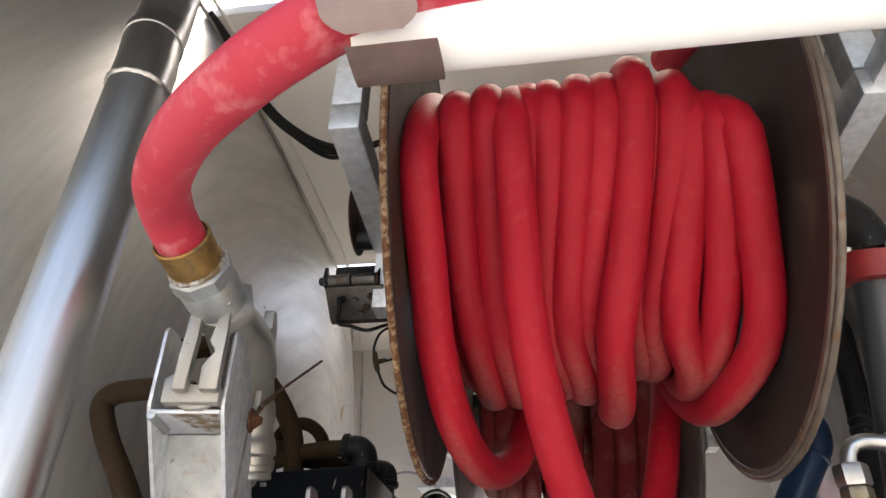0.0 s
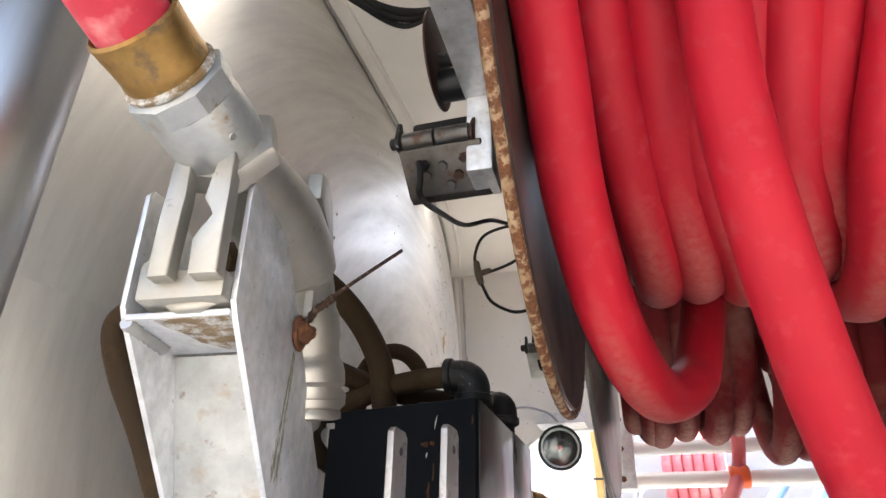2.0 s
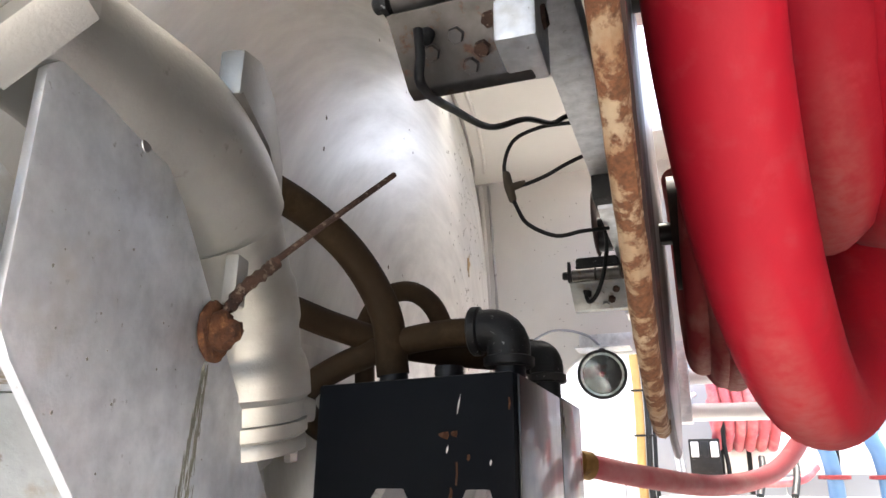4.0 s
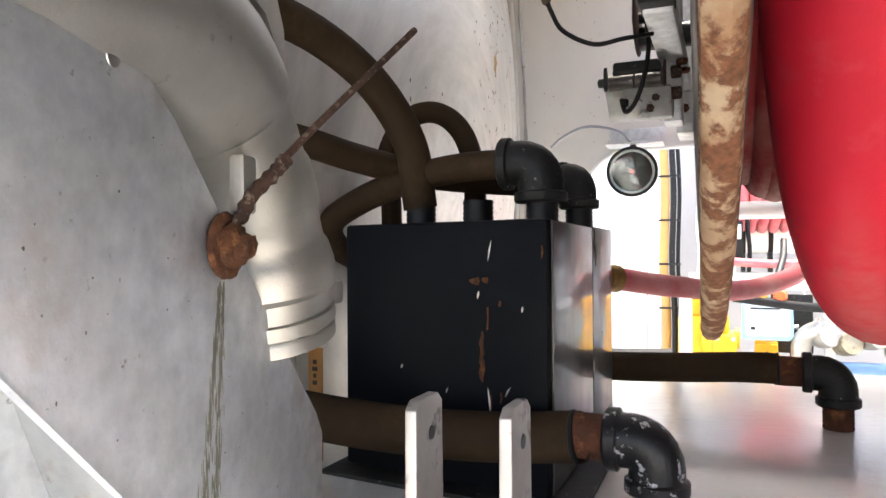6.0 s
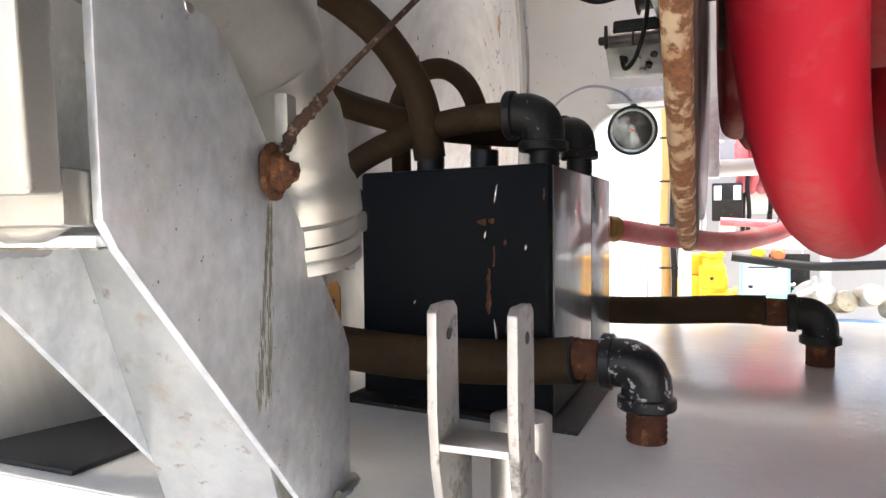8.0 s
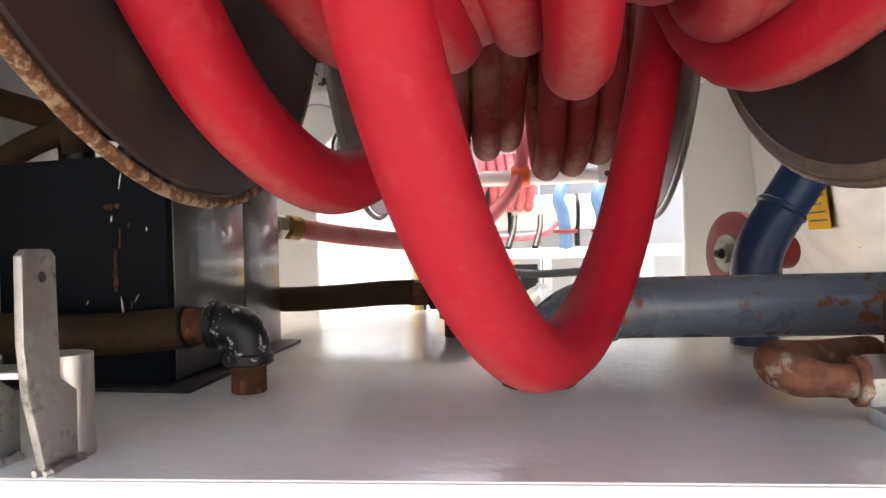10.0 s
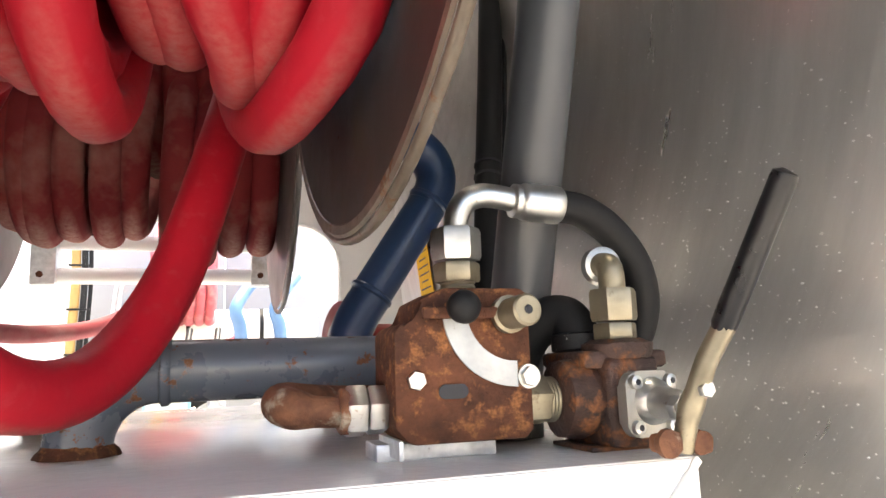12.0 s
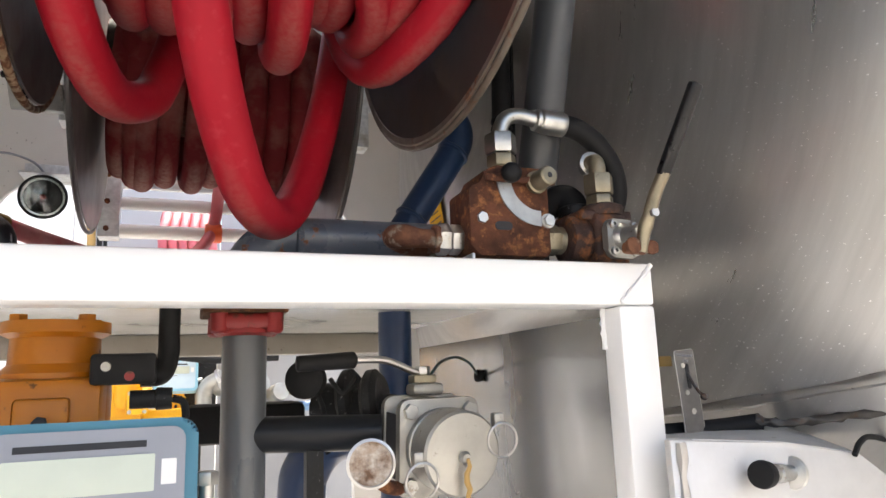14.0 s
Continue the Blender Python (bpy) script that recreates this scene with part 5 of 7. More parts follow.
outlet = thing("hydraulic_hose", (0.826, 0.95, 1.545), "black hydraulic hose with a bright swaged elbow end", "hose")
part("thread", lathe(nm(), [(0.012 * k / 6 + 0.0, 0.0165 if k % 2 else 0.0155) for k in range(7)], (0.826, 0.952, 1.543), (0, 0, 1), 20), ZINC_GOLD, outlet)
part("nut", hexa(nm(), (0.826, 0.952, 1.554), (0, 0, 1), 0.0215, 0.018), ZINC_GOLD, outlet)
part("nut", hexa(nm(), (0.826, 0.952, 1.574), (0, 0, 1), 0.0235, 0.030), ZINC, outlet, "bright swivel nut")
bm = nm()
tube(bm, curve_points([(0.826, 0.952, 1.602), (0.828, 0.952, 1.616), (0.836, 0.952, 1.630), (0.852, 0.952, 1.637), (0.870, 0.953, 1.637), (0.888, 0.953, 1.634)], 6), 0.0115, 20)
part("stem", bm, ZINC, outlet)
part("ferrule", lathe(nm(), [(0, 0.013), (0.002, 0.0165), (0.007, 0.0165), (0.009, 0.0145), (0.011, 0.0175), (0.014, 0.0185), (0.018, 0.0178), (0.022, 0.0190), (0.027, 0.0182), (0.031, 0.0190), (0.036, 0.0182), (0.041, 0.0190), (0.050, 0.0186), (0.052, 0.017)], (0.884, 0.953, 1.634), (1, 0.0, -0.06), 24), ZINC, outlet, "swaged ferrule")
part("hose", tube(nm(), curve_points([(0.932, 0.953, 1.631), (0.962, 0.954, 1.626), (0.995, 0.957, 1.607), (1.024, 0.962, 1.572), (1.034, 0.970, 1.530), (1.026, 0.985, 1.490), (1.006, 1.00, 1.460), (0.985, 1.01, 1.447)], 8), 0.0165, 20), BLACK_RUBBER, outlet)

sv = thing("selector_valve", (0.965, 0.92, S), "rusty selector valve with a bolted end plate and lever", "valve")
bm = nm()
box(bm, (0.944, 0.898, 1.4025), (0.998, 0.990, 1.482), 0.007)
box(bm, (0.925, 0.905, 1.472), (1.012, 0.990, 1.488), 0.005)
lathe(bm, [(0, 0.026), (0.004, 0.034), (0.024, 0.037), (0.034, 0.034), (0.040, 0.030)], (0.910, 0.938, 1.446), (1, 0, 0), 28)
lathe(bm, [(0, 0.030), (0.006, 0.0325), (0.014, 0.0325), (0.018, 0.024)], (0.971, 0.925, 1.480), (0, 0, 1), 28)
part("body", rough(bm, 0.0009, 21), RUST_DEEP, sv)
part("union", hexa(nm(), (0.8795, 0.94, 1.446), (1, 0, 0), 0.0225, 0.022), ZINC_GOLD, sv)
part("thread", lathe(nm(), [(0.0016 * k, 0.0205 if k % 2 else 0.019) for k in range(9)], (0.9005, 0.94, 1.446), (1, 0, 0), 24), ZINC_GOLD, sv)
part("foot", box(nm(), (0.930, 0.910, S), (0.990, 0.985, S + 0.004), 0.001), RUST_DEEP, sv)
ph = part("port_elbow", tube(nm(), curve_points([(0.958, 0.972, 1.480), (0.958, 0.975, 1.505), (0.952, 0.985, 1.522), (0.938, 0.998, 1.522), (0.922, 1.012, 1.505), (0.912, 1.024, 1.475), (0.906, 1.032, 1.435), (0.905, 1.034, 1.405)], 6), 0.0225, 20), BLACK_RUBBER, sv, "thick black rubber elbow")
part("port_collar", lathe(nm(), [(0, 0.024), (0.002, 0.027), (0.016, 0.027), (0.018, 0.024)], (0.958, 0.972, 1.488), (0, 0.05, 1), 22), BLACK_FIT, ph)
part("thread", lathe(nm(), [(0.0016 * k, 0.0180 if k % 2 else 0.0165) for k in range(9)], (0.971, 0.925, 1.486), (0, 0, 1), 24), ZINC_GOLD, sv)
part("nut", hexa(nm(), (0.971, 0.925, 1.497), (0, 0, 1), 0.0205, 0.016), ZINC_GOLD, sv)
part("nut", hexa(nm(), (0.971, 0.925, 1.515), (0, 0, 1), 0.0225, 0.030), ZINC_GOLD, sv, "yellow-plated swivel nut")
part("top_elbow", tube(nm(), curve_points([(0.971, 0.925, 1.540), (0.971, 0.925, 1.556), (0.972, 0.930, 1.567), (0.975, 0.948, 1.571), (0.978, 0.960, 1.572)], 5), 0.0125, 18), ZINC_GOLD, sv)
part("elbow_rim", lathe(nm(), [(0, 0.013), (0.002, 0.0185), (0.012, 0.0195), (0.014, 0.017)], (0.976, 0.944, 1.571), (0.15, 1, 0.02), 24), ZINC, sv)
px_, pn_ = Vector((0.985, 0.17, 0)).normalized(), Vector((0.17, -0.985, 0)).normalized()
pc_ = Vector((0.976, 0.896, 1.441))
bm = nm()
plate(bm, rounded(0.058, 0.056, 0.013), pc_, px_, (0, 0, 1), 0.011, 0.003)
ep = part("end_plate", bm, CAST, sv, "pale cast end plate")
for u, v in ((-0.020, -0.019), (0.020, -0.019), (-0.020, 0.019), (0.020, 0.019)):
    sc = part("screw", lathe(nm(), [(0, 0.0062), (0.005, 0.006), (0.006, 0.0045)], pc_ + px_ * u + Vector((0, 0, v)) + pn_ * 0.011, pn_, 14), ZINC, ep)
    part("socket", lathe(nm(), [(0, 0.003), (0.0006, 0.0026)], pc_ + px_ * u + Vector((0, 0, v)) + pn_ * 0.0172, pn_, 6), INK, sc)
bm = nm()
lathe(bm, [(0, 0.021), (0.006, 0.0195), (0.012, 0.014), (0.040, 0.0125), (0.046, 0.0105)], pc_ + pn_ * 0.010 + Vector((0, 0, 0.002)), (0.02, -1, -0.05), 24)
part("plunger", bm, ZINC, sv, "bright plunger")
part("plunger_nut", hexa(nm(), (0.967, 0.838, 1.440), (0, -1, 0), 0.0105, 0.010), ZINC, sv)
bm = nm()
box(bm, (0.936, 0.818, 1.4075), (0.972, 0.836, 1.423), 0.005)
lathe(bm, [(0, 0.008), (0.003, 0.0095), (0.008, 0.0095), (0.010, 0.006)], (0.971, 0.822, 1.415), (0, -1, 0.0), 16)
lathe(bm, [(0, 0.009), (0.003, 0.0108), (0.009, 0.0108), (0.011, 0.007)], (0.942, 0.822, 1.416), (0, -1, 0.0), 16)
part("link", rough(bm, 0.0007, 61), RUST_PALE, sv, "rusty pivot link")
lever = part("lever", tube(nm(), curve_points([(0.958, 0.822, 1.409), (0.961, 0.815, 1.436), (0.962, 0.802, 1.458), (0.960, 0.785, 1.479), (0.961, 0.764, 1.503)], 5), [0.0082, 0.0085, 0.0085, 0.0085, 0.0085, 0.0090, 0.0098, 0.0098, 0.0092] + [0.0085] * 12, 14), ZINC_GOLD, sv, "bent lever with worn plating")
part("grip", tube(nm(), [(0.9602, 0.768, 1.498), (0.961, 0.766, 1.502), (0.975, 0.712, 1.595), (0.9755, 0.710, 1.599), (0.9757, 0.709, 1.600)], [0.0080, 0.0094, 0.0093, 0.0085, 0.004], 20), GRIP, lever, "black rubber grip")
part("pivot_bolt", hexa(nm(), (0.962, 0.796, 1.456), (0, -1, 0), 0.0065, 0.006), ZINC, lever)

# ---- risers and pipes at the right-hand tank end ----
rp = thing("grey_riser", (0.93, 1.07, S), "smooth grey-painted riser pipe with a red top flange", "pipe")
part("pipe", rod(nm(), (0.9245, 1.074, 1.43), (0.942, 0.931, 1.93), 0.0325, 32), GREY_CLEAN, rp)
part("weld_ring", lathe(nm(), [(0, 0.0325), (0.003, 0.036), (0.007, 0.0355), (0.01, 0.0325)], (0.9255, 1.066, 1.458), (0.034, -0.28, 0.96), 28), GREY_CLEAN, rp)
part("foot", rod(nm(), (0.9245, 1.074, S), (0.9245, 1.074, 1.45), 0.036, 24), BLACK_FIT, rp)
rax = Vector((0.034, -0.28, 0.96)).normalized()
bm = nm()
lathe(bm, [(0, 0.036), (0.002, 0.054), (0.046, 0.054), (0.048, 0.036)], (0.9405, 0.943, 1.888), rax, 14)
fl = part("flange", rough(bm, 0.0008, 31), RED_PAINT, rp, "red bolted flange")
for k in range(4):
    a = radians(20 + 90 * k)
    part("bolt", hexa(nm(), Vector((0.9405, 0.943, 1.888)) + rax * 0.048 + Vector((0.043 * math.cos(a), 0.043 * math.sin(a) * 0.96, 0.012 * math.sin(a))), rax, 0.009, 0.01), ZINC, fl)
cb = thing("cable_bundle", (0.955, 1.22, S), "black sheathed cable bundle with tie wraps running up", "cable")
CB = [(0.945, 1.205, S + 0.002), (0.955, 1.222, 1.46), (0.975, 1.25, 1.58), (1.005, 1.30, 1.76), (1.046, 1.367, 2.0), (1.07, 1.41, 2.2), (1.07, 1.43, 2.63)]
part("sheath", tube(nm(), curve_points(CB, 6), 0.0205, 16), BLACK_RUBBER, cb)
for z0 in (1.755, 1.775):
    t = (z0 - 1.58) / 0.42
    c = Vector((0.975 + 0.071 * t, 1.25 + 0.117 * t, z0))
    part("cable_tie", lathe(nm(), [(0, 0.0205), (0.0008, 0.0228), (0.0045, 0.0228), (0.0053, 0.0205)], c, (0.14, 0.24, 0.96), 20), INK, cb)
part("thin_cable", tube(nm(), curve_points([(p[0] + 0.024, p[1] - 0.006, p[2]) for p in CB], 6), 0.004, 8), BLACK_RUBBER, cb)
bp = thing("blue_pipe", (0.80, 1.45, S), "dark blue painted pipe with elbows rising from the shelf", "pipe")
bm = nm()
tube(bm, curve_points([(0.810, 1.45, 0.75), (0.810, 1.45, 1.0), (0.810, 1.45, 1.30), (0.812, 1.45, 1.47), (0.817, 1.45, 1.525), (0.831, 1.45, 1.560), (0.852, 1.45, 1.593)], 6), 0.034, 28)
part("lower_bend", bm, BLUE, bp)
part("pipe", rod(nm(), (0.849, 1.45, 1.590), (0.955, 1.45, 1.752), 0.034, 28), BLUE, bp)
bm = nm()
tube(bm, curve_points([(0.950, 1.45, 1.746), (0.966, 1.45, 1.775), (0.968, 1.45, 1.805), (0.955, 1.45, 1.832), (0.93, 1.45, 1.855), (0.88, 1.45, 1.90), (0.80, 1.45, 2.0)], 6), 0.0345, 28)
part("upper_bend", bm, BLUE, bp)
for c, d in (((0.850, 1.45, 1.592), (0.55, 0, 0.835)), ((0.952, 1.45, 1.748), (0.573, 0, 0.82))):
    part("weld_ring", lathe(nm(), [(0, 0.034), (0.003, 0.0375), (0.008, 0.037), (0.011, 0.034)], c, d, 28), BLUE, bp)
pw = thing("hand_wheel", (0.83, 1.62, 1.46), "faded red hand wheel of a valve with a pale hub", "valve wheel")
wd = Vector((0.94, 0.34, 0)).normalized()
part("wheel", lathe(nm(), [(-0.016, 0.03), (-0.014, 0.062), (-0.008, 0.071), (0.008, 0.071), (0.014, 0.064), (0.016, 0.03)], (0.838, 1.615, 1.530), wd, 40), PINK, pw)
part("hub", lathe(nm(), [(0, 0.034), (0.003, 0.032), (0.004, 0.016), (0.010, 0.015), (0.011, 0.010)], Vector((0.838, 1.615, 1.530)) - wd * 0.016, -wd, 28), CAST, pw)
part("spindle", lathe(nm(), [(0, 0.009), (0.004, 0.009), (0.006, 0.006), (0.012, 0.006)], Vector((0.838, 1.615, 1.530)) - wd * 0.026, -wd, 16), INK, pw)
part("valve_body", lathe(nm(), [(0, 0.02), (0.04, 0.03), (0.09, 0.03)], Vector((0.838, 1.615, 1.530)) + wd * 0.016, wd, 20), RED_PAINT, pw)
part("stand", rod(nm(), Vector((0.838, 1.615, 1.51)) + wd * 0.07, Vector((0.838, 1.615, S)) + wd * 0.07, 0.018), RED_PAINT, pw)

lab = thing("warning_label", (1.09, 1.86, 1.57), "yellow warning label with lines of small dark print", "label")
lx = 1.05 + head_x(1.86, 1.675)
bm = nm()
plate(bm, rounded(0.12, 0.215, 0.006), (lx - 0.0045, 1.86, 1.675), (-0.057, -0.998, 0), (-0.115, 0, 0.993), 0.0012)
part("sheet", bm, YELLOW_LABEL, lab)
for i in range(12):
    z = 1.768 - 0.0165 * i
    w = 0.046 if i % 3 else 0.03
    bm = nm()
    plate(bm, [(-w, -0.0016), (w, -0.0016), (w, 0.0016), (-w, 0.0016)], (lx - 0.0061 - 0.116 * (z - 1.675), 1.86, z), (-0.057, -0.998, 0), (-0.115, 0, 0.993), 0.0005)
    part("print_line", bm, INK, lab)

# ---- reel drive locks, lamp, wires ----


def reel_lock(y, group, plates, label):
    """A limit switch on a bent plate by the reel: hooded body, split roller, end ears, bolts."""
    t = thing("reel_lock", (0.088, y, 1.868), label, "switch box", group)
    bm = nm()
    plate(bm, [(-0.038, 1.908), (-0.034, 1.912), (0.050, 1.912), (0.050, 1.886), (0.022, 1.866), (0.010, 1.868)], (0.037, y, 0), (0, 1, 0), (0, 0, 1), 0.104, 0.002)
    pl = part("mounting_box", bm, plates, t, "bent steel plate, dirty and rusty")
    for dx, v, h in ((0.030, 0.55, 0.006), (0.052, 0.40, 0.006), (0.070, 0.62, 0.008), (0.080, 0.30, 0.005), (0.058, 0.80, 0.007)):
        c = Vector((0.037 + dx, y - 0.038 + 0.048 * v, 1.908 - 0.040 * v))
        part("bolt", hexa(nm(), c, (0, -0.62, -0.78), 0.0065, h), RUST_DARK if dx > 0.06 else plates, pl)
    hood = part("hood", box(nm(), (0.047, y - 0.022, 1.9125), (0.124, y + 0.042, 1.960), 0.005), BLACK_FIT, t, "black hooded switch body")
    for dz in (1.925, 1.940):
        part("groove", box(nm(), (0.0468, y - 0.0232, dz), (0.1242, y + 0.0432, dz + 0.003), 0.001), BLACK, hood)
    for x0, x1 in ((0.043, 0.084), (0.0855, 0.128)):
        part("roller", lathe(nm(), [(0, 0.0085), (0.001, 0.0118), (x1 - x0 - 0.001, 0.0118), (x1 - x0, 0.0085)], (x0, y - 0.036, 1.921), (1, 0, 0), 24), OLD_STEEL, t, "dull steel roller")
    bm = nm()
    plate(bm, [(-0.046, 1.908), (-0.050, 1.920), (-0.044, 1.946), (-0.038, 1.948), (-0.026, 1.930), (-0.020, 1.908)], (0.036, y, 0), (0, 1, 0), (0, 0, 1), 0.005, 0.001)
    part("end_ear", bm, BLACK_FIT, t)
    bm = nm()
    plate(bm, [(-0.046, 1.908), (-0.048, 1.922), (-0.036, 1.940), (-0.020, 1.962), (-0.012, 1.962), (-0.012, 1.908)], (0.129, y, 0), (0, 1, 0), (0, 0, 1), 0.004, 0.001)
    part("end_ear", bm, SPROCKET, t, "rusty end plate")
    part("pin", lathe(nm(), [(0, 0.005), (0.002, 0.0075), (0.010, 0.0075), (0.011, 0.005)], (0.025, y - 0.034, 1.923), (1, 0, 0), 12), BLACK_FIT, t)
    for dy, dz in ((-0.006, 1.938), (-0.002, 1.904)):
        part("bolt", rough(hexa(nm(), (0.140, y + dy, dz), (1, 0, 0), 0.0105, 0.016), 0.0006, 5), RUST_DARK, t, "rusty bolt")
    part("cable_gland", lathe(nm(), [(0, 0.006), (0.008, 0.006), (0.010, 0.0045)], (0.068, y - 0.026, 1.892), (0, -0.5, -0.85), 12), BLACK_RUBBER, t)
    return t


reel_lock(0.928, "reel locks", OLD_STEEL, "grimy steel limit switch with a dull roller bolted by the reel")
reel_lock(1.715, "reel locks", DULL_ZINC, "black limit switch on a pale plate by the far reel")
# pale joint plate of the reel frame above the far lock
far_plate = thing("frame_foot", (0.150, 1.99, 1.87), "pale steel foot plate of the reel frame", "bracket")
part("plate", box(nm(), (0.134, 1.93, 1.872), (0.166, 2.028, 1.954), 0.003), GALV, far_plate)
part("bolt", hexa(nm(), (0.150, 1.9295, 1.92), (0, -1, 0), 0.009, 0.007), RUST, far_plate)


def wire(ctrl, r, label, material=BLACK_RUBBER):
    return solid("wire", tube(nm(), curve_points(ctrl, 8), r, 8), material, label, "wire", "wires", angle=60)


wire([(0.067, 0.885, 1.884), (0.069, 0.886, 1.862), (0.064, 0.905, 1.847), (0.040, 1.05, 1.912), (0.033, 1.20, 1.974), (0.053, 1.30, 2.035), (0.066, 1.42, 2.090), (0.082, 1.46, 2.120), (0.120, 1.48, 2.135)], 0.0040, "thin black wire slung from the switch box to the frame")
wire([(0.120, 1.49, 2.120), (0.072, 1.495, 2.128), (0.027, 1.50, 2.130), (-0.014, 1.50, 2.114), (-0.031, 1.50, 2.073), (-0.026, 1.50, 2.035), (-0.011, 1.50, 1.991), (0.007, 1.50, 1.960), (0.050, 1.50, 1.936), (0.092, 1.50, 1.939), (0.128, 1.53, 1.950)], 0.0034, "thin black wire loop with a joint")
wire([(-0.022, 1.50, 2.030), (0.003, 1.50, 2.031), (0.040, 1.50, 2.042), (0.075, 1.50, 2.058), (0.125, 1.50, 2.075)], 0.0034, "thin black branch wire")
jt = thing("wire_joint", (-0.024, 1.50, 2.03), "brown moulded three-way wire joint", "wire", "wires")
part("sleeve", tube(nm(), [(-0.0285, 1.50, 2.058), (-0.028, 1.50, 2.054), (-0.024, 1.50, 2.030), (-0.018, 1.50, 2.006), (-0.017, 1.50, 2.003)], [0.0045, 0.0068, 0.0080, 0.0066, 0.0045], 12), JOINT_BROWN, jt)
part("branch_sleeve", tube(nm(), [(-0.022, 1.50, 2.028), (-0.006, 1.50, 2.032), (0.004, 1.50, 2.034)], [0.0068, 0.0062, 0.0045], 12), JOINT_BROWN, jt)
for k, r in ((0, 0.009), (1, 0.008), (2, 0.006)):
    d = 0.011 * k
    wire([(-0.44, 1.03 + d, 2.88), (-0.375, 1.1, 2.79 - d), (-0.285, 1.15, 2.635 - d), (-0.205, 1.2, 2.57 - d), (-0.13, 1.25 + d, 2.555 - d), (-0.04, 1.27, 2.56), (0.08, 1.25, 2.575)], r, "black cable slung from the roof to the reel frame")
wire([(0.104, 1.69, 2.02), (0.108, 1.672, 1.97), (0.100, 1.668, 1.92), (0.086, 1.672, 1.884), (0.070, 1.68, 1.872), (0.062, 1.69, 1.895)], 0.0038, "thin black wire along the far reel frame")
lamp = thing("work_lamp", (-0.02, 2.52, 1.80), "round black-rimmed work lamp hanging by the opening", "lamp")
LC = Vector((-0.02, 2.50, 1.868))
ld = Vector((0.12, -1, -0.10)).normalized()
part("housing", lathe(nm(), [(-0.06, 0.015), (-0.055, 0.035), (-0.03, 0.058), (0.0, 0.066), (0.0045, 0.066), (0.0, 0.0645), (-0.028, 0.056), (-0.05, 0.033), (-0.053, 0.012)], LC, ld, 36), BLACK_RUBBER, lamp)
part("bezel", lathe(nm(), [(0.004, 0.066), (0.006, 0.0700), (0.014, 0.0700), (0.0175, 0.0672), (0.018, 0.0630), (0.006, 0.0618)], LC, ld, 40), BLACK_RUBBER, lamp, "black rubber bezel")
part("reflector", lathe(nm(), [(-0.012, 0.010), (-0.009, 0.03), (0.002, 0.050), (0.0095, 0.061), (0.0100, 0.0612), (0.0025, 0.0495), (-0.008, 0.029), (-0.011, 0.008)], LC, ld, 36), REFLECTOR, lamp)
part("bulb", lathe(nm(), [(-0.010, 0.008), (-0.002, 0.010), (0.006, 0.008), (0.0095, 0.003)], LC, ld, 16), RED_PAINT, lamp, "red-lit bulb base")
lens = part("lens", lathe(nm(), [(0.0135, 0.0612), (0.0155, 0.05), (0.0175, 0.03), (0.018, 0.005), (0.0188, 0.005), (0.0182, 0.03), (0.0165, 0.05), (0.0145, 0.0615)], LC, ld, 36), GLASS, lamp, "clear lens")
lens.visible_shadow = False
part("bracket", box(nm(), (-0.095, 2.50, 1.947), (0.062, 2.598, 1.952), 0.001), GALV, lamp)
part("bracket_plate", box(nm(), (-0.095, 2.594, 1.952), (0.062, 2.599, 2.005), 0.001), GALV, lamp)
part("stem", rod(nm(), (-0.02, 2.52, 1.92), (-0.02, 2.53, 1.948), 0.009), BLACK_FIT, lamp)
wire([(-0.02, 2.53, 1.95), (-0.06, 2.50, 1.985), (-0.14, 2.48, 2.0), (-0.21, 2.49, 1.978), (-0.25, 2.5, 1.95)], 0.004, "pale grey lamp wire", FACE)
solid("yellow_tag_post", plate(nm(), rounded(0.03, 0.09, 0.012), (-0.355, 1.39, 1.475), (1, 0, 0), (0, 0, 1), 0.012, 0.002), TAN, "small tan tag plate behind the hoses", "tag")

# ---- right-hand reel pipe ----
sw = thing("swivel_pipe", (0.82, 0.9, 1.9), "black swivel pipe and red union at the reel's end", "pipe")
part("pipe", tube(nm(), curve_points([(0.765, 0.94, 2.03), (0.83, 0.938, 2.032), (0.89, 0.932, 2.028), (0.925, 0.927, 2.005), (0.940, 0.926, 1.965), (0.942, 0.929, 1.935)], 6), 0.036, 24), BLACK_FIT, sw, "black cast elbow")
part("union", lathe(nm(), [(0, 0.03), (0.002, 0.038), (0.03, 0.038), (0.032, 0.03)], (0.765, 0.945, 1.955), (1, 0, 0), 8), RED_PAINT, sw)

# ---- under the shelf: meter, register, pipes, valve ----


